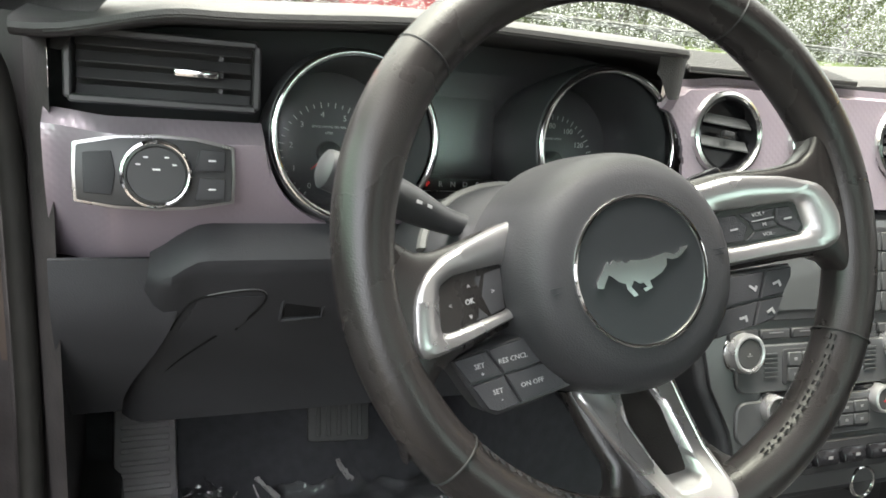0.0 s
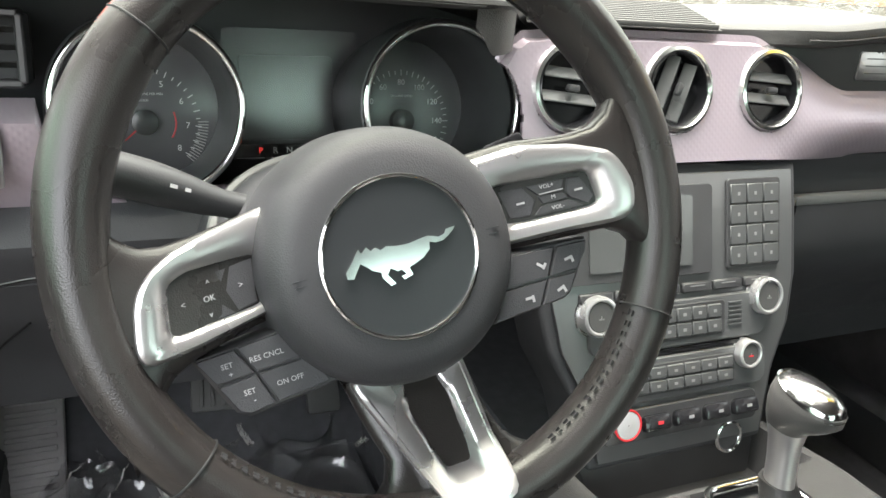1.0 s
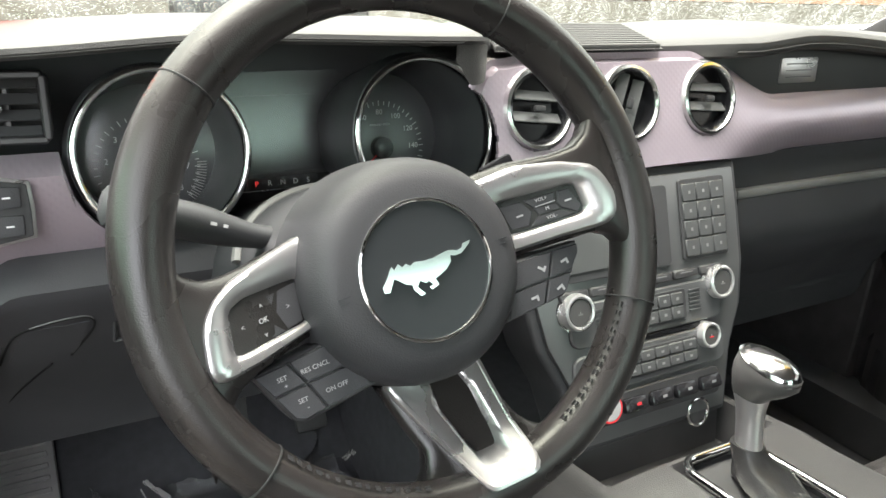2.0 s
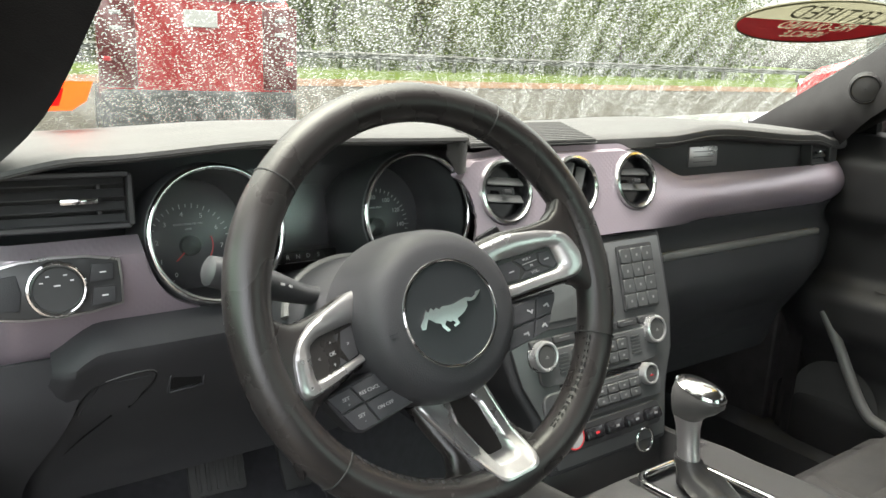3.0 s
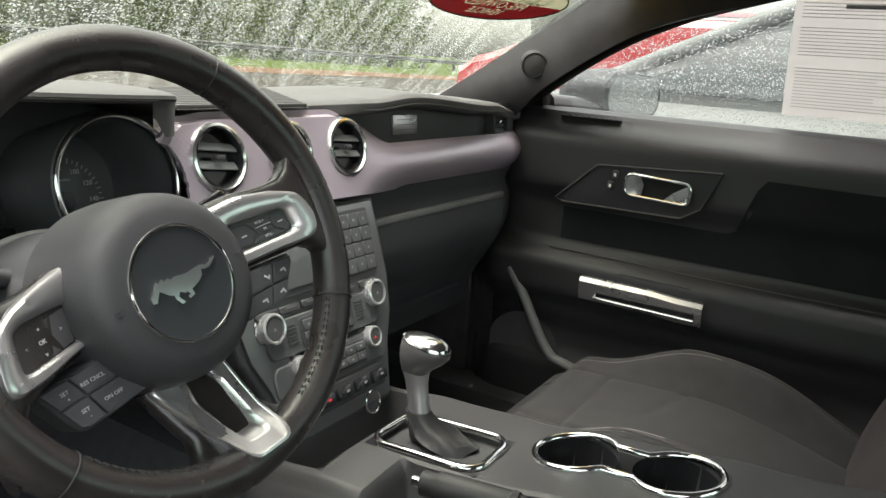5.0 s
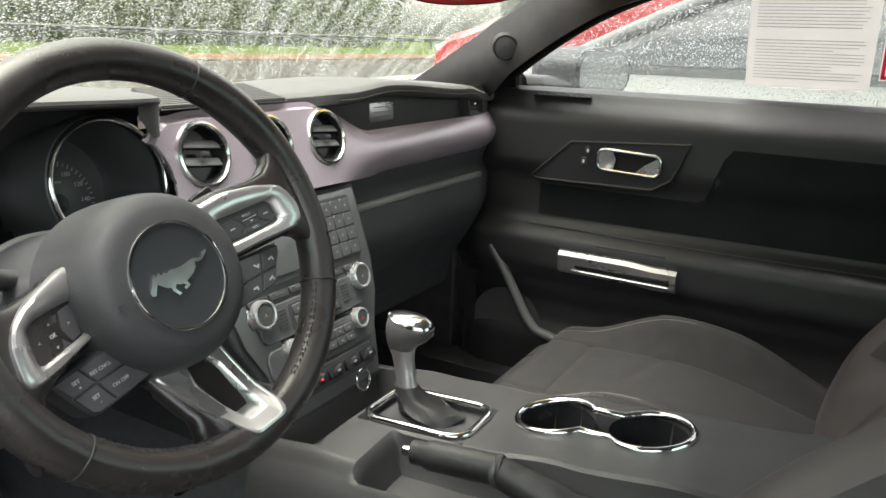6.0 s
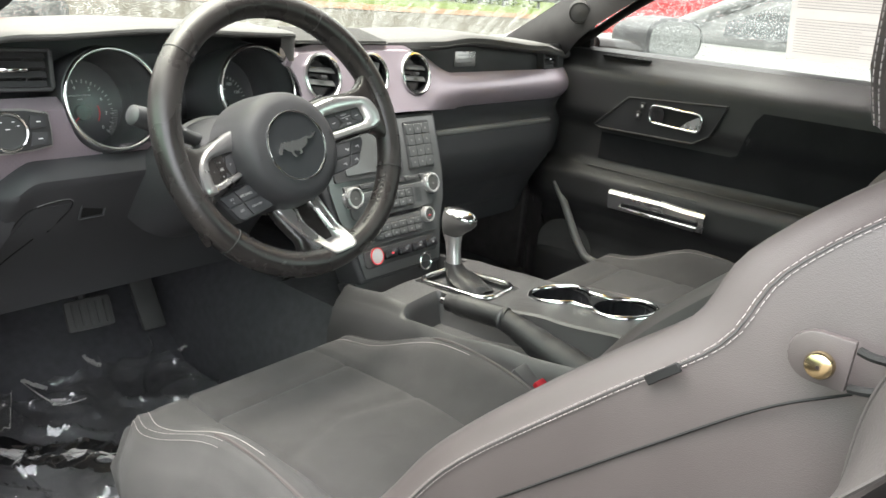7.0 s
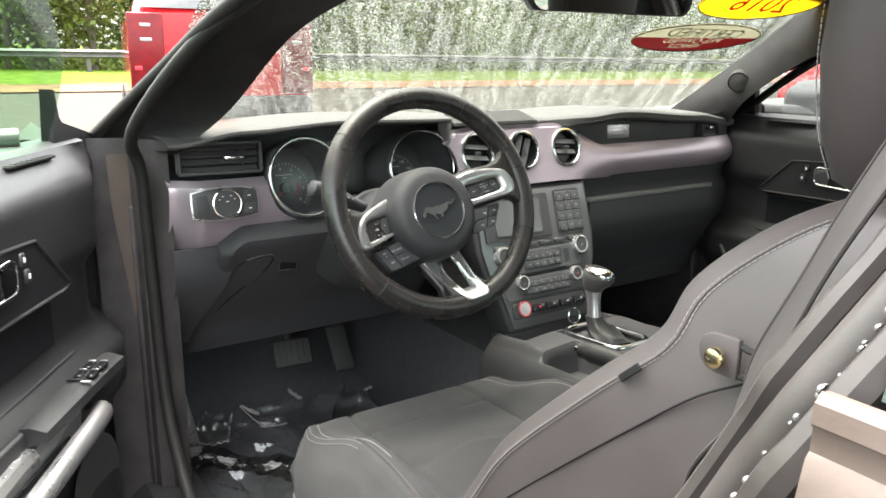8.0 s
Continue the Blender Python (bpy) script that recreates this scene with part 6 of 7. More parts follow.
# ---- bonnet and wings ahead of the windscreen ----
bonnet_paint = material("bonnet_paint", (0.075, 0.072, 0.070), 0.4, 0.1, vary=0.12, vscale=14, coat=0.8, bump=0.5, scale=140)
cowl_y = lambda x: 0.675 - 0.13 * x * x
solo("bonnet", loft([[(x, cowl_y(x) + 0.05 + 1.10 * t, 0.935 + 0.018 * math.sin(math.pi * min(1, t * 2)) - 0.16 * t * t - 0.12 * abs(x) ** 3) for t in span(0, 1, 14)] for x in span(-0.74, 0.74, 24)]), bonnet_paint, "rain-beaded pale bonnet of the car", "body panel", kind="structure")
solo("cowl", loft([[(x, cowl_y(x) + y, z - 0.10 * abs(x) ** 3) for y, z in ((-0.01, 0.943), (0.02, 0.938), (0.055, 0.930))] for x in span(-0.74, 0.74, 20)]), rubber, "black plastic cowl under the windscreen", "body panel", kind="structure")
solo("wall_front", box(1.50, 0.03, 0.60, (0.0, 1.10, 0.53)), rubber, "dark bulkhead under the bonnet", "wall", kind="structure")
for s, tag in ((1, "right"), (-1, "left")):
    solo("front_wing_" + tag, loft([[(s * x, y, z) for x, z in ((0.735, 0.885), (0.80, 0.83), (0.88, 0.74), (0.91, 0.55), (0.88, 0.30))] for y in span(0.50, 1.75, 8)]), bonnet_paint, "pale front wing of the car", "body panel", kind="structure")
# ---- things on the glass ----
def on_glass(cx, cz, u, v, lift=0.0):
    """A point u across and v up along the windscreen from (cx, cz), lifted inwards."""
    p = glass_point(cx + u, cz + v * 0.5)
    return p + Vector((0, -0.5, -0.866)) * lift


def oval(cx, cz, a, b, lift, v0=-1.0, v1=1.0, tilt=0.0):
    rows = []
    for t in span(v0, v1, 15):
        w = a * math.sqrt(max(0.0, 1 - t * t))
        rows.append([on_glass(cx, cz, u, b * t + tilt * u, lift) for u in span(-w, w, 21)])
    return loft(rows)


def on_glass_text(text, size, mat, parent, cx, cz, lift):
    """Lettering to be read from outside: mirrored as seen from the cabin."""
    p = glass_point(cx, cz)
    ux = Vector((-1, 0.26 * cx, 0)).normalized()
    uy = Vector((0, -0.866, 0.5))
    uz = ux.cross(uy)
    m = Matrix((ux, uy, uz)).transposed().to_4x4()
    m.translation = p + Vector((0, -0.5, -0.866)) * lift
    return glyphs(text, size, mat, parent, W[parent].inverted() @ m, "lettering", depth=0.0)


sticker_cream = material("sticker_cream", (0.125, 0.120, 0.082), 0.6, bump=0.05, scale=200, vary=0.05)
sticker_red = material("sticker_red", (0.42, 0.022, 0.035), 0.5, bump=0.05, scale=200, vary=0.05)
sticker_yellow = material("sticker_yellow", (0.50, 0.30, 0.004), 0.5, bump=0.05, scale=200, vary=0.05)
sticker_orange = material("sticker_orange", (0.95, 0.07, 0.01), 0.5, bump=0.05, scale=200, vary=0.05)
ink_brown = material("ink_brown", (0.10, 0.092, 0.045), 0.7, bump=0.05, scale=200)


def let_light(m):
    """Thin printed film: daylight comes through it."""
    n, l = m.node_tree.nodes, m.node_tree.links
    b = n["Principled BSDF"]
    tr, mx = n.new("ShaderNodeBsdfTranslucent"), n.new("ShaderNodeMixShader")
    tr.inputs["Color"].default_value = b.inputs["Base Color"].default_value
    if b.inputs["Base Color"].links:
        l.new(b.inputs["Base Color"].links[0].from_socket, tr.inputs["Color"])
    mx.inputs["Fac"].default_value = 0.6
    l.new(b.outputs[0], mx.inputs[1])
    l.new(tr.outputs[0], mx.inputs[2])
    l.new(mx.outputs[0], n["Material Output"].inputs["Surface"])


for mm in (sticker_cream, sticker_red, sticker_yellow, sticker_orange):
    let_light(mm)
dec = thing("oval_sticker", "cream and red oval sticker on the wet windscreen", "sticker", glass_point(0.432, 1.145))
part("film", oval(0.432, 1.145, 0.180, 0.058, 0.003, tilt=0.03), sticker_cream, dec, "", True)


def print_with_gaps(cx, cz, a, b, tilt, lift, words):
    """The lower half of an oval print with words left out of the ink, laid on the windscreen, to be read from outside."""
    shape = bpy.data.curves.new("print", "CURVE")
    shape.dimensions, shape.fill_mode, shape.resolution_u = "2D", "BOTH", 3
    edge = [(a * math.cos(q), b * math.sin(q)) for q in span(math.pi, 2 * math.pi, 48)]
    edge += [(x, 0.0) for x in span(a, -a, 40)[1:-1]]
    line = shape.splines.new("POLY")
    line.points.add(len(edge) - 1)
    for p, (x, y) in zip(line.points, edge):
        p.co = (x, y, 0, 1)
    line.use_cyclic_u = True
    for text, size, y0 in words:
        cu = bpy.data.curves.new("words", "FONT")
        cu.body, cu.size, cu.align_x, cu.align_y = text, size, "CENTER", "CENTER"
        tmp = bpy.data.objects.new("tmp", cu)
        for sp in tmp.to_curve(bpy.context.evaluated_depsgraph_get()).splines:
            got = shape.splines.new("BEZIER")
            got.bezier_points.add(len(sp.bezier_points) - 1)
            for p, q in zip(got.bezier_points, sp.bezier_points):
                p.handle_left_type = p.handle_right_type = "FREE"
                move = Vector((0, y0, 0))
                p.co, p.handle_left, p.handle_right = q.co + move, q.handle_left + move, q.handle_right + move
            got.use_cyclic_u = True
        tmp.to_curve_clear()
        bpy.data.objects.remove(tmp)
        bpy.data.curves.remove(cu)
    tmp = bpy.data.objects.new("tmp", shape)
    me = bpy.data.meshes.new_from_object(tmp)
    bpy.data.objects.remove(tmp)
    bpy.data.curves.remove(shape)
    bm = bmesh.new()
    bm.from_mesh(me)
    bpy.data.meshes.remove(me)
    bmesh.ops.subdivide_edges(bm, edges=[e for e in bm.edges if e.calc_length() > 0.03], cuts=2)
    for v in bm.verts:
        v.co = on_glass(cx, cz, -v.co.x, v.co.y - tilt * v.co.x, lift)
    return bm


part("red_half", print_with_gaps(0.432, 1.145, 0.176, 0.055, 0.03, 0.0042, (("PRE-OWNED", 0.028, -0.0125), ("VEHICLE", 0.024, -0.0345))), sticker_red, dec, "red lower half with its words left clear", True)
part("border", tube([on_glass(0.432, 1.145, 0.176 * math.cos(a), 0.055 * math.sin(a) + 0.0056 * math.cos(a), 0.005) for a in (2 * math.pi * k / 60 for k in range(60))], 0.0015, 4, closed=True), ink_brown, dec, "", True)
on_glass_text("CERTIFIED", 0.048, ink_brown, dec, 0.432, 1.157, 0.0085)
yel = thing("year_sticker", "yellow oval sticker with red year numerals on the windscreen", "sticker", glass_point(0.463, 1.213))
part("film", oval(0.463, 1.213, 0.165, 0.060, 0.003, tilt=0.03), sticker_yellow, yel, "", True)
part("border", tube([on_glass(0.463, 1.213, 0.163 * math.cos(a), 0.059 * math.sin(a) + 0.0049 * math.cos(a), 0.004) for a in (2 * math.pi * k / 60 for k in range(60))], 0.0015, 4, closed=True), ink_brown, yel, "", True)
on_glass_text("2016", 0.085, sticker_red, yel, 0.463, 1.214, 0.0085)
tag_ob = thing("corner_sticker", "small orange sticker in the windscreen's lower corner", "sticker", glass_point(-0.575, 1.017))
part("film", loft([[on_glass(-0.575, 1.017, u, v, 0.003) for u in span(-0.022 + 0.000 * v, 0.008 + 0.012 * (v > -0.02), 4)] for v in span(-0.034, 0.034, 4)]), sticker_orange, tag_ob, "", True)
part("red_corner", loft([[on_glass(-0.575, 1.017, u, v, 0.004) for u in span(-0.021, -0.006, 3)] for v in span(-0.02, 0.02, 3)]), sticker_red, tag_ob, "", True)

rear_view = thing("rear_view_mirror", "black-framed rear-view mirror under the roof edge", "mirror", Matrix.Translation((-0.018, 0.085, 1.205)) @ pose(0, 0, 0, 4, 0, -8))
shell = [(x, z) for x, z in rounded(0.345, 0.075, 0.026, 6)]
part("shell", loft([[(x * s, d, z * s) for x, z in shell] for s, d in ((0.55, 0.045), (0.9, 0.030), (1.0, 0.010), (1.0, -0.004), (0.96, -0.007), (0.94, -0.006))], close=True, cap=False), panel_black, rear_view, "rounded black shell")
part("mirror_glass", loft([[(x * s, -0.0055, z * s) for x, z in shell] for s in (0.95, 0.3, 0.02)], close=True), mirror_clean, rear_view, "clear mirror glass")
part("stem", tube([(0.0, 0.035, 0.01), (0.0, 0.09, 0.05)], 0.012, 12), panel_black, rear_view)

paper = material("paper", (0.60, 0.57, 0.54), 0.9, bump=0.1, scale=60, vary=0.04)
let_light(paper)
paper.node_tree.nodes["Mix Shader"].inputs["Fac"].default_value = 0.25
ink = material("grey_ink", (0.30, 0.295, 0.29), 0.9, bump=0.02, scale=200)
blue_ink = material("blue_ink", (0.10, 0.22, 0.32), 0.9, bump=0.02, scale=200)


def pane_point(y, z, lift=0.004):
    return (0.82 - 0.35 * (z - 0.95) - lift, y, z)


def sheet_on_pane(name, label, y0, y1, z0, z1):
    p = thing(name, label, "paper", pane_point((y0 + y1) / 2, z0))
    part("leaf", loft([[pane_point(y, z, 0.003 + 0.001 * math.sin(9 * y + 14 * z)) for z in span(z0, z1, 8)] for y in span(y0, y1, 8)]), paper, p, "white printed sheet", True)
    return p


def bars(p, mat, y0, y1, z, h, name="printed_line"):
    part(name, loft([[pane_point(y, zz, 0.0055) for zz in (z, z + h)] for y in (y0, y1)]), mat, p, "", True)


notice = sheet_on_pane("printed_notice", "white printed notice taped inside the passenger window", -0.142, -0.350, 0.990, 1.235)
rng = random.Random(4)
for k in range(38):
    z = 1.006 + 0.0056 * k
    if k in (13, 14, 15, 25, 26):
        continue
    bars(notice, ink, -0.155, -0.335 + rng.choice((0.0, 0.004, 0.01, 0.05)), z, 0.0011)
bars(notice, ink, -0.16, -0.20, 1.190, 0.006)
bars(notice, ink, -0.22, -0.30, 1.172, 0.007)
price = sheet_on_pane("price_notice", "white price sheet with a red border inside the passenger window", -0.362, -0.575, 1.010, 1.235)
for y0, y1, z, h in ((-0.364, -0.573, 1.012, 0.006), (-0.364, -0.573, 1.045, 0.004), (-0.364, -0.573, 1.075, 0.004)):
    bars(price, sticker_red, y0, y1, z, h, "red_rule")
for y in (-0.364, -0.567):
    part("red_rule", loft([[pane_point(y - d, z, 0.0055) for z in (1.012, 1.233)] for d in (0, 0.006)]), sticker_red, price, "", True)
bars(price, blue_ink, -0.38, -0.52, 1.026, 0.009)
bars(price, ink, -0.41, -0.52, 1.056, 0.011)

# ---- footwell ----
pedal_b = thing("brake_pedal", "dark ribbed rubber brake pedal", "pedal", (-0.39, 0.63, 0.45))
part("pad", shift(box(0.084, 0.058, 0.014, (0, 0, 0), 0.006, 2), pose(0, 0, 0, 62, 0, -6)), rubber, pedal_b)
for k in range(5):
    part("rib", shift(box(0.006, 0.044, 0.004, (-0.028 + 0.014 * k, 0, 0.008), 0.001, 1), pose(0, 0, 0, 62, 0, -6)), rubber, pedal_b)
part("arm", tube([(0.0, 0.01, 0.0), (0.0, 0.10, 0.10), (0.0, 0.13, 0.25)], 0.010, 8), panel_black, pedal_b)
pedal_a = thing("accelerator_pedal", "dark narrow accelerator pedal", "pedal", (-0.243, 0.69, 0.41))
part("pad", shift(box(0.050, 0.110, 0.014, (0, 0, 0), 0.006, 2), pose(0, 0, 0, 58, 0, 0)), rubber, pedal_a)
part("arm", tube([(0.0, 0.02, 0.02), (0.0, 0.12, 0.16), (0.0, 0.14, 0.26)], 0.009, 8), panel_black, pedal_a)
rest_grey = material("rest_grey", (0.34, 0.32, 0.32), 0.55, vary=0.2, bump=0.2, scale=400)
rest = thing("foot_rest", "ribbed dark rubber foot rest beside the pedals", "foot rest", Matrix.Translation((-0.635, 0.735, 0.32)) @ pose(0, 0, 0, 42, 0, 0))
part("plate", box(0.085, 0.26, 0.02, (0, 0, 0), 0.008, 2), rest_grey, rest)
for k in range(13):
    part("rib", box(0.066, 0.008, 0.005, (0, -0.105 + 0.0175 * k, 0.011), 0.0015, 1), rest_grey, rest)
mat_grey = material("mat_grey", (0.075, 0.076, 0.082), 0.9, bump=0.6, scale=700, vary=0.15, vscale=30)
mat_ob = thing("floor_mat", "dark carpet floor mat in the driver's footwell", "floor mat", (-0.38, 0.45, 0.25))
part("mat", sheet(lambda x, y: (x, y, 0.262 + 0.10 * ease(y, 0.66, 0.92) ** 1.3), span(-0.575, -0.185, 20), span(0.15, 0.80, 24), 0.008), mat_grey, mat_ob, "", True)
film_mat = bpy.data.materials.new("clear_film")
film_mat.use_nodes = True
fn, fl = film_mat.node_tree.nodes, film_mat.node_tree.links
fn.remove(fn["Principled BSDF"])
tr, gl, mx = fn.new("ShaderNodeBsdfTransparent"), fn.new("ShaderNodeBsdfGlossy"), fn.new("ShaderNodeMixShader")
fr, fmul = fn.new("ShaderNodeFresnel"), fn.new("ShaderNodeMath")
fmul.operation, fmul.use_clamp, fmul.inputs[1].default_value = "MULTIPLY_ADD", True, 0.85
fmul.inputs[2].default_value = 0.06
gl.inputs["Roughness"].default_value = 0.07
fl.new(fr.outputs[0], fmul.inputs[0])
fl.new(fmul.outputs[0], mx.inputs["Fac"])
haze, milky = fn.new("ShaderNodeBsdfDiffuse"), fn.new("ShaderNodeMixShader")
milky.inputs["Fac"].default_value = 0.07
fl.new(tr.outputs[0], milky.inputs[1])
fl.new(haze.outputs[0], milky.inputs[2])
fl.new(milky.outputs[0], mx.inputs[1])
fl.new(gl.outputs[0], mx.inputs[2])
fl.new(mx.outputs[0], fn["Material Output"].inputs["Surface"])


def crumple(x, y):
    p = Vector((x * 11, y * 11, 1.7))
    fold = 1.0 - abs(noise.noise(p * 0.9 + Vector((0, 0, noise.noise(p * 0.5) * 2)))) * 2.2
    r = 0.020 * max(0.0, fold) ** 6 + abs(noise.noise(p * 0.5)) * 0.020 + noise.noise(p * 4.5) * 0.0022
    return (x, y, 0.272 + 0.10 * ease(y, 0.66, 0.92) ** 1.3 + r)


wrap = thing("plastic_wrap", "crumpled clear plastic wrap over the floor mat", "plastic sheet", (-0.42, 0.45, 0.27))
part("film", sheet(crumple, span(-0.640, -0.20, 110), span(0.20, 0.74, 130)), film_mat, wrap, "", True, angle=50)
milky = bpy.data.materials.new("milky_film")
milky.use_nodes = True
mn, ml = milky.node_tree.nodes, milky.node_tree.links
m_clear, m_mix = mn.new("ShaderNodeBsdfTransparent"), mn.new("ShaderNodeMixShader")
mn["Principled BSDF"].inputs["Base Color"].default_value, mn["Principled BSDF"].inputs["Roughness"].default_value = (0.75, 0.73, 0.70, 1), 0.18
ml.new(m_clear.outputs[0], m_mix.inputs[1])
ml.new(mn["Principled BSDF"].outputs[0], m_mix.inputs[2])
ml.new(m_mix.outputs[0], mn["Material Output"].inputs["Surface"])
m_mix.inputs["Fac"].default_value = 0.34


def crease(u, v, seed, amp):
    """A crumpled height: sharp ridges over a slow wave."""
    n = noise.noise(Vector((u * 5, v * 2.2, seed)))
    return amp * (max(0.0, 1 - 3.2 * abs(n)) ** 2 + 0.5 * noise.noise(Vector((u * 2, v * 1.3, seed + 4))) + 0.22 * noise.noise(Vector((u * 19, v * 9, seed + 8))))


bag_m = Matrix.Translation((-0.578, 0.660, 0.298)) @ pose(0, 0, 0, 8, 0, -24)
part("clear_bag", sheet(lambda u, v: bag_m @ Vector((0.095 * (u - 0.5), 0.105 * (v - 0.5), crease(u, v, 2.1, 0.010))), span(0, 1, 40), span(0, 1, 40)), film_mat, wrap, "flat clear bag", True, angle=50)
for a, b in (((0, 0), (1, 0)), ((1, 0), (1, 1)), ((0, 0), (0.35, 0.9))):
    line = [bag_m @ Vector((0.095 * (a[0] + (b[0] - a[0]) * t - 0.5), 0.105 * (a[1] + (b[1] - a[1]) * t - 0.5), 0.002 + crease(a[0] + (b[0] - a[0]) * t, a[1] + (b[1] - a[1]) * t, 2.1, 0.010))) for t in span(0, 1, 24)]
    part("bag_edge", tube(line, 0.0011, 5), milky, wrap, "bright welded bag edge", True)
run = smooth_line([(-0.640, 0.566, 0.298), (-0.600, 0.520, 0.304), (-0.560, 0.472, 0.300), (-0.510, 0.424, 0.306), (-0.462, 0.375, 0.298)], 12)
for wide, seed, mat_here, text in ((0.100, 0.7, film_mat, "crumpled clear film"), (0.020, 3.3, milky, "bright crumpled fold of film")):
    rows = []
    for k, p in enumerate(run):
        u = k / (len(run) - 1)
        side = Vector((0.66, 0.75, 0.0))
        rows.append([p + side * (wide * (v - 0.5) * (0.75 + 0.4 * noise.noise(Vector((u * 3, seed, 0))))) + Vector((0, 0, crease(u * 1.2, v * 0.7, seed, 0.007))) for v in span(0, 1, 18)])
    part("film_fold", loft(rows), mat_here, wrap, text, True, angle=50)
for x, y, w, h, turn, seed in ((-0.462, 0.607, 0.034, 0.018, -30, 1.0), (-0.350, 0.722, 0.008, 0.045, 20, 2.0), (-0.185, 0.658, 0.024, 0.010, 25, 3.0), (-0.470, 0.700, 0.006, 0.050, 35, 4.0)):
    sm = Matrix.Translation((x, y, 0.300)) @ pose(0, 0, 0, 14, 0, turn)
    part("film_scrap", sheet(lambda u, v: sm @ Vector((w * (u - 0.5), h * (v - 0.5), crease(u, v, seed, 0.006))), span(0, 1, 12), span(0, 1, 12)), milky, wrap, "bright creased scrap of film", True, angle=50)
curl = smooth_line([(-0.492, 0.690, 0.316), (-0.484, 0.650, 0.308), (-0.474, 0.612, 0.303), (-0.456, 0.590, 0.304), (-0.428, 0.584, 0.306)], 8)
part("film_curl", loft([[p + Vector((w * (0.4 + 0.6 * k / len(curl)), 0.25 * abs(w), 0.5 * abs(w))) for w in (-0.0035, 0.0, 0.0035)] for k, p in enumerate(curl)]), milky, wrap, "curled milky film edge", True, angle=50)

# ---- seat belt and its guide ----
webbing = material("webbing", (0.035, 0.031, 0.030), 0.6, bump=0.25, scale=700, vary=0.12)
belt = thing("seat_belt", "dark woven seat belt beside the driver's seat", "seat belt", (-0.64, -0.62, 0.8))
line = smooth_line([(-0.672, -0.760, 1.16), (-0.648, -0.685, 1.03), (-0.640, -0.656, 0.968), (-0.636, -0.634, 0.920), (-0.634, -0.617, 0.870), (-0.636, -0.602, 0.800), (-0.645, -0.57, 0.66), (-0.655, -0.50, 0.50), (-0.66, -0.42, 0.36)], 8)
strap_rows = []
for i, p in enumerate(line):
    f = ease(i / (len(line) - 1), 0.36, 0.70)
    t = (line[min(i + 1, len(line) - 1)] - line[max(i - 1, 0)]).normalized()
    v = Vector((0.814, 0.483, 0.316)).lerp(Vector((0.45, -0.80, 0.0)), f)
    across = (v - t * v.dot(t)).normalized()
    strap_rows.append([p + across * (0.023 - 0.017 * f) * t + Vector((0.0015 * math.sin(5 * t + 0.3 * i), 0, 0)) for t in (-1, -0.5, 0, 0.5, 1)])
strap = part("strap", loft(strap_rows), webbing, belt, "", True)
for t in (0, 4):
    part("strap_edge", tube([r[t] for r in strap_rows], 0.0013, 6), webbing, strap, "", True)
part("anchor", box(0.012, 0.05, 0.06, (-0.664, -0.42, 0.35), 0.005, 2), panel_black, belt, "black floor anchor", True)
guide = thing("belt_guide", "vinyl belt guide strap with a brass snap on the seat side", "belt guide", (-0.60, -0.592, 0.913))
half_round = [(0.018, 0.017), (0.018, -0.017)] + [(-0.002 + 0.017 * math.cos(radians(a)), 0.017 * math.sin(radians(a))) for a in span(270, 90, 12)]
part("tab", shift(prism(half_round, 0.006, 0.0018, 2), Matrix.Translation((-0.601, -0.590, 0.913)) @ Matrix(((0, 0, -1, 0), (-1, 0, 0, 0), (0, 1, 0, 0), (0, 0, 0, 1))) @ Matrix.Scale(0.80, 4)), vinyl, guide, "rounded vinyl tab", True)
brass = material("brass_snap", (0.62, 0.50, 0.30), 0.22, 1.0, rvary=0.05)
part("snap", shift(lathe([(0.0070, 0.0), (0.0072, 0.002), (0.0062, 0.0042), (0.0040, 0.0052), (0.001, 0.0055)], 28, False), Matrix.Translation((-0.610, -0.592, 0.912)) @ pose(0, 0, 0, 0, -90, 0)), brass, guide, "round brass snap", True)
for dz in (0.010, -0.010):
    part("strap_loop", tube(smooth_line([(-0.603, -0.606, 0.912 + dz), (-0.606, -0.612, 0.913 + dz * 0.9), (-0.608, -0.620, 0.915 + dz * 0.8)], 5), 0.0024, 8), cheek_black, guide, "", True)
label_tag = solo("seat_label", box(0.002, 0.024, 0.006, (0, 0, 0), 0.0006, 1), cheek_black, "small dark fabric tag sewn into the seat edge", "tag")
label_tag.matrix_world = Matrix.Translation((-0.598, -0.513, 0.870)) @ pose(0, 0, 0, -43, 0, 0)
buckle = thing("belt_buckle", "black seat belt buckle with a red release button", "buckle", (-0.163, -0.168, 0.556))
part("housing", shift(box(0.034, 0.055, 0.085, (0, 0, 0), 0.006, 2), pose(-0.005, 0, -0.02, 24, 0, 0)), panel_black, buckle)
part("release_button", shift(box(0.027, 0.017, 0.010, (0, -0.016, 0.044), 0.003, 2), pose(-0.005, 0, -0.02, 24, 0, 0)), sticker_red, buckle, "red release button")


# ---- outside ----
asphalt = material("asphalt", (0.060, 0.053, 0.045), 0.85, spec=0.08, bump=0.5, scale=120, vary=0.25, vscale=2, rvary=0.2)
grass_mat = material("grass", (0.064, 0.092, 0.009), 0.95, spec=0.08, bump=0.8, scale=30, vary=0.4, vscale=3)


def lie(x, y):
    """The ground: level under the cars, rising to a verge beyond the road."""
    return 0.42 * ease(y, 11, 24) + 1.1 * ease(y, 30, 60)


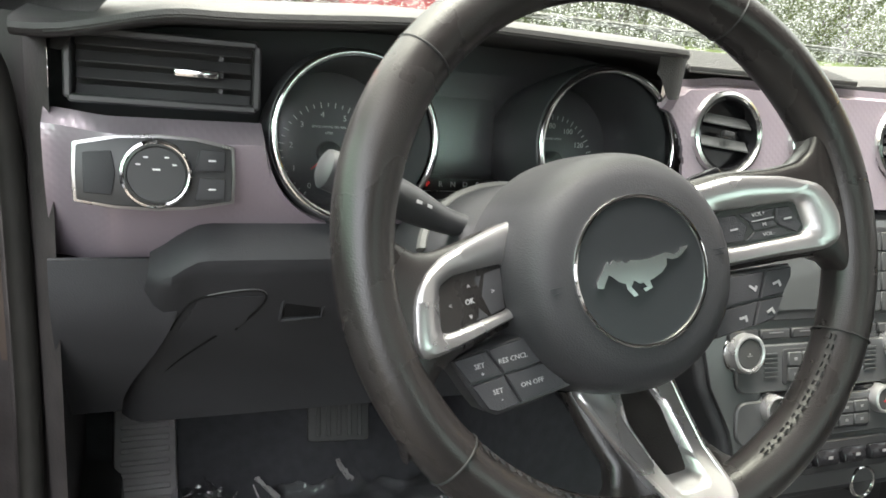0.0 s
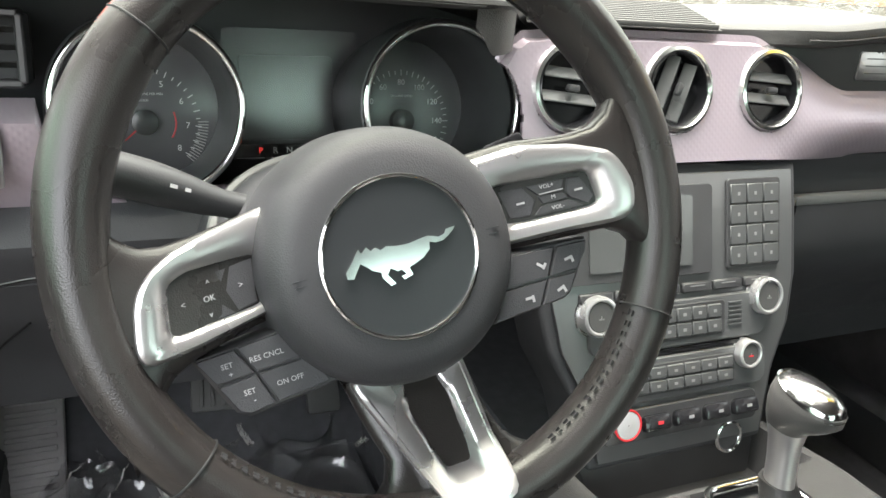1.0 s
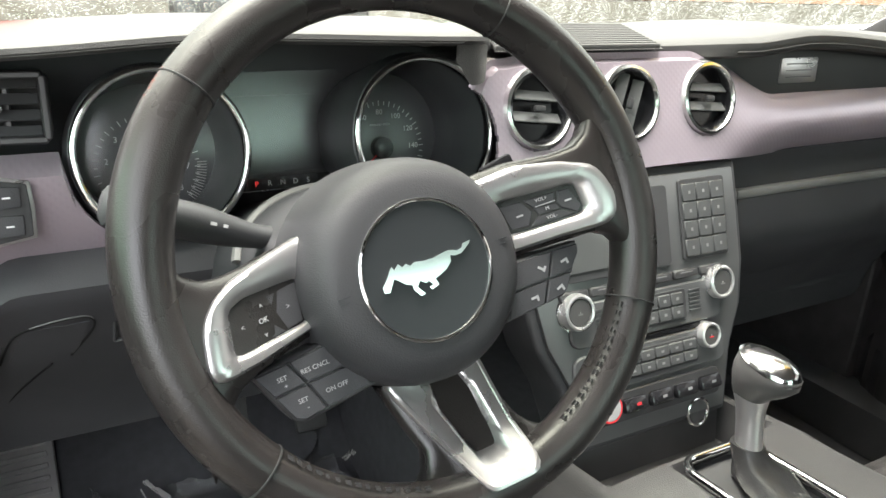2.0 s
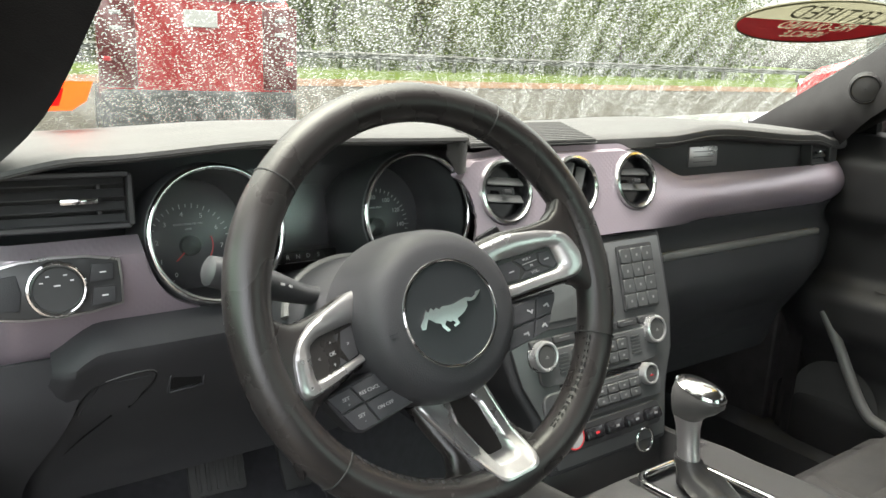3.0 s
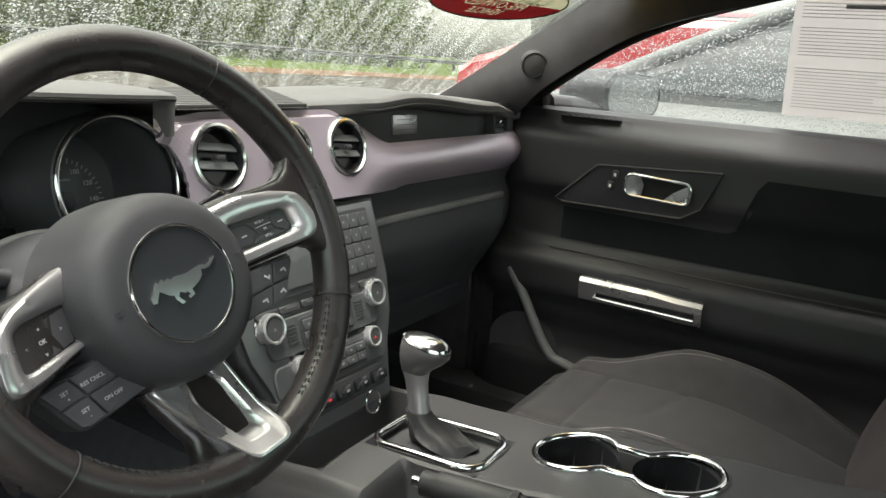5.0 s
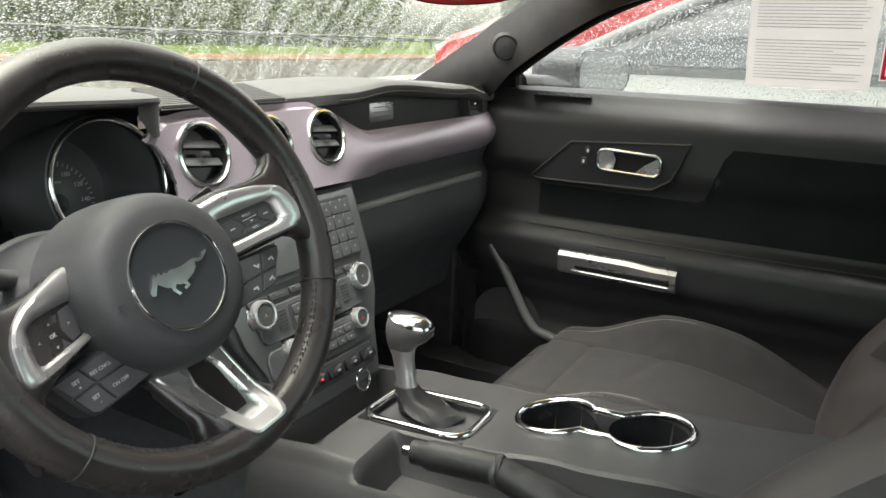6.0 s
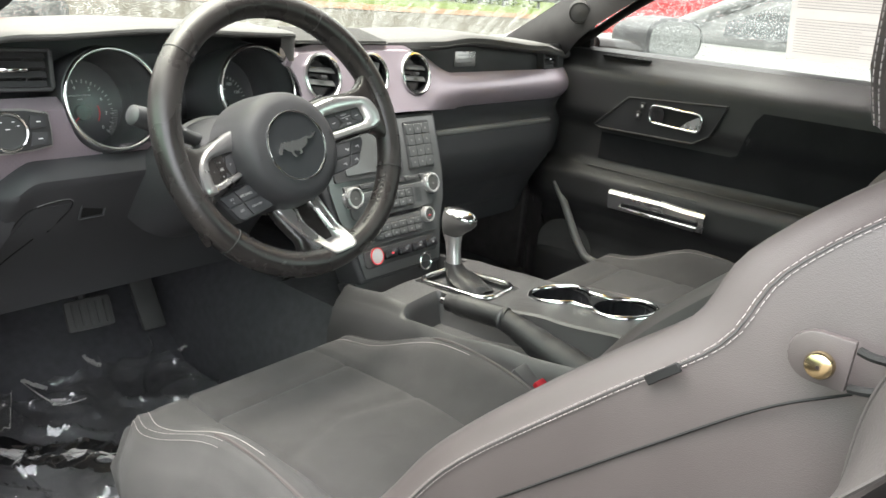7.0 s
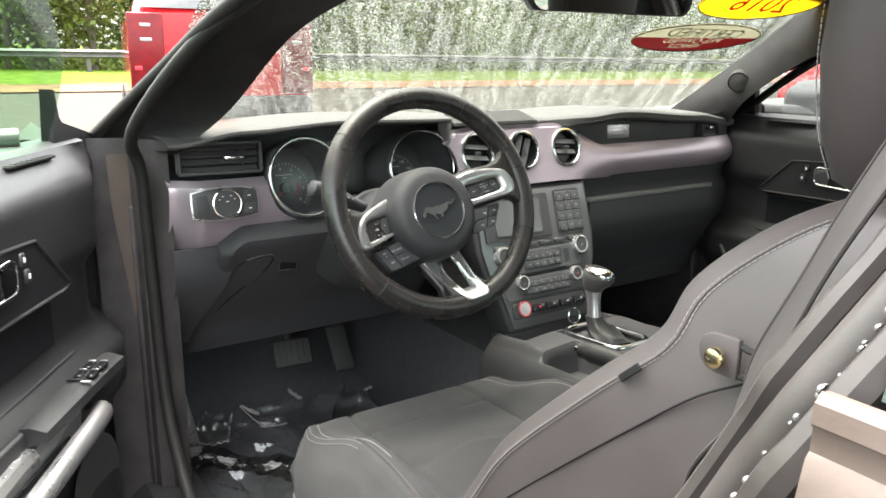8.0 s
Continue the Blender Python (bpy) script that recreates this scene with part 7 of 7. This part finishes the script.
axis = sorted({*span(-60, 60, 25), -400, -150, 150, 400})
ahead = sorted({*span(-40, 70, 45), -400, -150, 150, 500})
solo("ground", loft([[(x, y, lie(x, y)) for y in ahead] for x in axis]), asphalt, "wet grey asphalt car park and road", "ground", kind="structure")
solo("verge", loft([[(x, y, lie(x, y) + 0.02 + 0.02 * math.sin(x) * ease(y, 18, 20)) for y in span(19.5, 60, 22)] for x in span(-60, 90, 40)]), grass_mat, "bright mown grass verge", "grass", kind="structure")
dirt = material("dirt", (0.15, 0.085, 0.05), 0.95, spec=0.08, bump=0.6, scale=20, vary=0.3, vscale=1.5)
solo("road_edge", loft([[(x, y, lie(x, y) + 0.03) for y in (17.6, 18.6, 19.8)] for x in span(-60, 90, 40)]), dirt, "reddish bare road edge", "ground", kind="structure")

# guard rail
galv = material("galvanised", (0.11, 0.11, 0.10), 0.6, 0.4, vary=0.15, vscale=4, bump=0.1, scale=60)
railing = thing("guard_rail", "long grey steel guard rail before the trees", "guard rail", (0, 27, lie(0, 27)))
g0 = lie(0, 27)
part("beam", loft([[(x, y, g0 + z) for y, z in ((27.0, 0.46), (26.92, 0.51), (27.0, 0.575), (27.0, 0.605), (26.92, 0.67), (27.0, 0.74))] for x in span(-40, 60, 30)]), galv, railing, "", True)
for k in range(26):
    part("post", box(0.12, 0.16, 0.9, (-38 + 3.8 * k, 27.12, g0 + 0.35)), galv, railing, "", True)

# trees
bark = material("bark", (0.10, 0.08, 0.06), 0.9, bump=0.8, scale=12, vary=0.3, vscale=3)
leaf_mats = [material("foliage_%s" % n, c, 0.75, vary=0.45, vscale=1.2, bump=0.2, scale=8) for n, c in (("fresh", (0.080, 0.110, 0.017)), ("deep", (0.052, 0.080, 0.015)), ("yellow", (0.125, 0.125, 0.024)))]
for mm in leaf_mats:
    let_light(mm)
    mm.node_tree.nodes["Mix Shader"].inputs["Fac"].default_value = 0.4


def tree(seed, x, y, h, spread, mat, low):
    r = random.Random(seed)
    t = thing("tree", "leafy roadside tree behind the guard rail", "tree", (x, y, lie(x, y)), "roadside trees")
    bend = r.uniform(-0.4, 0.4)
    spine = smooth_line([(0, 0, -0.2), (bend * 0.3, 0, h * 0.3), (bend, 0.1, h * 0.62), (bend * 1.3, 0.1, h * 0.92)], 4)
    trunk = tube(spine, [0.20 * h / 9 * (1 - 0.85 * k / (len(spine) - 1)) for k in range(len(spine))], 8)
    limbs, tips = [], []
    for k in range(9):
        a, z0 = r.uniform(0, 6.28), h * (low + (0.85 - low) * k / 8)
        L = spread * r.uniform(0.6, 1.0) * (1.1 - 0.5 * k / 8)
        base = Vector((bend * z0 / h, 0, z0))
        tip = base + Vector((math.cos(a) * L, math.sin(a) * L, L * r.uniform(0.2, 0.7)))
        limbs.append(tube(smooth_line([base, base.lerp(tip, 0.5) + Vector((0, 0, 0.15 * L)), tip], 3), [0.06 * h / 9 * (1 - 0.13 * q) for q in range(7)], 6))
        tips += [tip, base.lerp(tip, 0.62), base.lerp(tip, 0.35)]
    tips.append(Vector((bend * 1.3, 0.1, h * 0.95)))
    part("trunk", join(trunk, *limbs), bark, t, "grey-brown trunk and limbs")
    verts, faces = [], []
    for c in tips:
        rad = spread * r.uniform(0.25, 0.46)
        for q in range(165):
            d = Vector((r.gauss(0, 1), r.gauss(0, 1), r.gauss(0, 0.8)))
            p = c + d * rad * 0.55
            s = r.uniform(0.05, 0.14) * h / 8
            u = Vector((r.uniform(-1, 1), r.uniform(-1, 1), r.uniform(-0.6, 0.6))).normalized()
            v = u.cross(Vector((r.uniform(-1, 1), r.uniform(-1, 1), r.uniform(-1, 1)))).normalized()
            i = len(verts)
            verts += [p - u * s, p + v * s * 0.55, p + u * s, p - v * s * 0.55]
            faces.append((i, i + 1, i + 2, i + 3))
    me = bpy.data.meshes.new("crown")
    me.from_pydata([tuple(v) for v in verts], [], faces)
    me.materials.append(mat)
    ob = new("crown", me)
    ob.parent = t
    tagged(ob, "loose crown of small leaves")
    return t


rng = random.Random(11)
k = 0
for row_y, n, h0 in ((31, 11, 6.0), (38, 11, 9.0), (47, 11, 11.0)):
    for i in range(n):
        x = -17 + (row_y * 0.115 + 2.6) * i + rng.uniform(-1.2, 1.2)
        if 9 < x < 14 and row_y > 31:
            continue
        tree(100 + k, x, row_y + rng.uniform(-2, 2), h0 * rng.uniform(0.75, 1.25), h0 * rng.uniform(0.30, 0.42), leaf_mats[rng.choice((0, 0, 1, 2))], 0.08 if row_y == 31 else 0.2)
        k += 1
for x, y, h in ((4.6, 30.5, 6.4), (3.0, 33.0, 8.0), (6.6, 33.5, 8.5)):
    tree(100 + k, x, y, h, h * 0.40, leaf_mats[k % 3], 0.08)
    k += 1
# rough brush under the trees
r = random.Random(5)
verts, faces = [], []
for q in range(60000):
    x, y = r.uniform(-25, 45), r.uniform(28.5, 44)
    top = 5.2 + 1.8 * noise.noise(Vector((x * 0.4, y * 0.4, 0)))
    p = Vector((x, y, lie(x, y) + r.uniform(0, max(0.3, top))))
    s = r.uniform(0.08, 0.20)
    u = Vector((r.uniform(-1, 1), r.uniform(-1, 1), r.uniform(-1, 1))).normalized()
    v = u.cross(Vector((r.uniform(-1, 1), r.uniform(-1, 1), r.uniform(-1, 1)))).normalized()
    i = len(verts)
    verts += [p - u * s, p + v * s * 0.6, p + u * s, p - v * s * 0.6]
    faces.append((i, i + 1, i + 2, i + 3))
me = bpy.data.meshes.new("brush")
me.from_pydata([tuple(v) for v in verts], [], faces)
me.materials.append(leaf_mats[0])
tagged(new("brush", me), "dense green brush under the trees", "undergrowth", kind="stuff")

# utility poles
for x, y in ((7.4, 26.0), (10.3, 34.0)):
    pole = thing("utility_pole", "tall weathered wooden utility pole", "pole", (x, y, lie(x, y)), "utility poles")
    part("mast", tube([(0, 0, -0.2), (0, 0, 9.0)], [0.16, 0.11], 14), bark, pole)
    part("cross_arm", box(2.0, 0.1, 0.12, (0, -0.12, 8.2), 0.01, 1), bark, pole)

# ---- parked vehicles ----
tyre_mat = material("tyre", (0.02, 0.02, 0.02), 0.85, bump=0.4, scale=90, vary=0.2)
car_glass = material("car_glass", (0.03, 0.035, 0.035), 0.06, vary=0.2, coat=0.5)
lamp_red = material("lamp_red", (0.13, 0.003, 0.005), 0.35, vary=0.2, coat=0.12, spec=0.25)


def parked(name, label, m, paint, L, Wd, belt, roof, hood, tail, cabin):
    """A parked car: lofted body and cabin, wheels, lamps. Its nose points to +y; cabin: (rear foot, rear top, front top, front foot) along it."""
    t = thing(name, label, "car", m, "parked cars")
    rows = []
    for k in range(25):
        y = -L / 2 + L * k / 24
        f = k / 24
        w = Wd / 2 * (1 - 0.10 * abs(2 * f - 1) ** 5)
        top = tail + (belt - tail) * ease(y, -L / 2, cabin[0]) if y < cabin[0] else (belt if y < cabin[3] else belt + (hood - belt) * ease(y, cabin[3], L / 2))
        if k in (0, 24):
            top -= 0.10
        low = 0.26 + (0.10 if k in (0, 24) else 0)
        rows.append([(-w * 0.90, y, low), (-w * 0.985, y, 0.42), (-w, y, 0.62), (-w * 0.975, y, top - 0.07), (-w * 0.90, y, top), (0, y, top + 0.02), (w * 0.90, y, top), (w * 0.975, y, top - 0.07), (w, y, 0.62), (w * 0.985, y, 0.42), (w * 0.90, y, low)])
    body = part("body", loft(rows, close=True, cap=True), paint, t)
    a, b, c, d = cabin
    prof = [(a, belt - 0.02), (a + 0.04, belt + 0.03), (b, roof - 0.05), (b + 0.15, roof), ((b + c) / 2, roof + 0.02), (c - 0.15, roof), (c, roof - 0.05), (d - 0.04, belt + 0.03), (d, belt - 0.02)]
    def cab(y, z, out=0.0):
        w = Wd / 2 * (0.90 - 0.22 * ease(z, belt, roof + 0.05)) + out
        return [(-w, y, z), (-w * 0.8, y, z + 0.0), (0, y, z + 0.012), (w * 0.8, y, z), (w, y, z)]
    part("cabin", loft([cab(y, z) for y, z in prof]), paint, t)
    for s in (-1, 1):
        part("cabin_side", loft([[(s * Wd / 2 * (0.90 - 0.22 * ease(z, belt, roof + 0.05)), y, z) for z in span(belt - 0.03, zt, 6)] for y, zt in [(q, np.interp(q, [p[0] for p in prof], [p[1] for p in prof])) for q in span(a, d, 22)]]), paint, t)
        for y0, y1 in ((b + 0.05, (b + c) / 2 - 0.04), ((b + c) / 2 + 0.04, d - 0.30)):
            part("side_glass", loft([[(s * (Wd / 2 * (0.90 - 0.22 * ease(z, belt, roof + 0.05)) + 0.006), y, z) for z in span(belt + 0.04, min(roof - 0.06, np.interp(y, [p[0] for p in prof], [p[1] for p in prof]) - 0.05), 4)] for y in span(y0, y1, 8)]), car_glass, t, "dark side glass")
        for y in (-L / 2 + 0.85, L / 2 - 0.9):
            wh = part("wheel", shift(lathe([(0.20, -0.11), (0.33, -0.10), (0.34, 0.0), (0.33, 0.10), (0.20, 0.11)], 28), Matrix.Translation((s * (Wd / 2 - 0.09), y, 0.34)) @ pose(0, 0, 0, 0, 90, 0)), tyre_mat, t)
            part("rim", shift(lathe([(0.21, -0.115), (0.19, -0.118), (0.04, -0.10), (0.01, -0.10)], 20), Matrix.Translation((s * (Wd / 2 - 0.09), y, 0.34)) @ pose(0, 0, 0, 0, s * -90, 0)), satin, wh)
        if belt < 1.4:
            part("roof_pillar", tube(smooth_line([(s * Wd / 2 * 0.895, d - 0.03, belt + 0.02), (s * Wd / 2 * 0.80, (c + d) / 2, (belt + roof) / 2), (s * Wd / 2 * 0.69, c, roof - 0.04), (s * Wd / 2 * 0.685, (b + c) / 2, roof)], 6), 0.038, 10), paint, t)
        tall = roof > 1.6
        lamp = part("tail_lamp", box(0.34 if tall else 0.20, 0.05, 0.80 if tall else 0.16, (s * (Wd / 2 - (0.20 if tall else 0.13)), -L / 2 - 0.005, tail - (0.50 if tall else 0.22)), 0.02, 2), lamp_red, t, "dark red tail lamp")
        if tall:
            for dx, z, w in ((0.20, 0.22, 0.10), (0.20, 0.36, 0.11)):
                part("clear_lens", box(w, 0.012, 0.035, (s * (Wd / 2 - dx), -L / 2 - 0.030, tail - z), 0.004, 2), satin, lamp, "clear reversing lens")
            part("reflector", box(0.07, 0.012, 0.04, (s * (Wd / 2 - 0.11), -L / 2 - 0.030, tail - 0.64), 0.004, 2), red_mark, lamp, "bright red reflector")
        part("head_lamp", box(0.34, 0.06, 0.14, (s * (Wd / 2 - 0.28), L / 2 - 0.02, hood - 0.16), 0.02, 2), chrome, t, "clear head lamp")
    wr = lambda y0, z0, y1, z1, k: loft([[((2 * u - 1) * Wd / 2 * (0.84 - 0.22 * ease(z0 + (z1 - z0) * v, belt, roof)), y0 + (y1 - y0) * v, z0 + (z1 - z0) * v + 0.01) for u in span(0, 1, 6)] for v in span(0.06, 0.94, 6)])
    part("rear_glass", shift(wr(a, belt, b, roof - 0.03, 0), Matrix.Translation((0, -0.03, 0))), car_glass, t, "dark rear glass")
    part("front_glass", shift(wr(d, belt, c, roof - 0.03, 0), Matrix.Translation((0, 0.03, 0))), car_glass, t, "dark windscreen")
    part("rear_bumper", box(Wd * 0.96, 0.16, 0.26 + (0.14 if roof > 1.6 else 0), (0, -L / 2 + 0.02, 0.46), 0.06, 3), dark_plastic, t, "dark bumper")
    part("front_bumper", box(Wd * 0.92, 0.16, 0.20, (0, L / 2 - 0.06, 0.40), 0.06, 3), dark_plastic, t, "dark bumper")
    part("number_plate", box(0.31, 0.012, 0.155, (0, -L / 2 - 0.012, tail - 0.24 if roof > 1.6 else 0.72), 0.004, 1), white_mark, t, "white number plate")
    return t


red_paint = material("red_paint", (0.52, 0.014, 0.020), 0.25, 0.1, vary=0.1, coat=1.0, bump=0.15, scale=60)
silver_paint = material("silver_paint", (0.135, 0.14, 0.135), 0.6, 0.1, vary=0.08, coat=0.05, bump=0.15, scale=60)
grey_paint = material("grey_paint", (0.20, 0.22, 0.24), 0.3, 0.6, vary=0.08, coat=1.0, bump=0.15, scale=60)
parked("parked_suv", "red boxy sport utility car parked ahead", Matrix.Translation((1.70, 7.2, 0)) @ pose(0, 0, 0, 0, 0, -11) @ Matrix.Translation((0, 2.25, 0)), red_paint, 4.5, 1.92, 1.50, 1.92, 1.15, 1.58, (-2.20, -1.95, 0.25, 0.85))
parked("parked_saloon", "silver saloon parked alongside, wet with rain", Matrix.Translation((3.05, 0.0, 0)), silver_paint, 4.6, 1.85, 0.95, 1.42, 0.82, 1.0, (-1.75, -0.95, -0.12, 0.82))
parked("parked_van", "red van parked farther along the row", Matrix.Translation((6.9, 1.5, 0)), red_paint, 4.3, 1.8, 1.54, 1.60, 1.10, 1.40, (-1.9, -1.7, 0.3, 0.6))
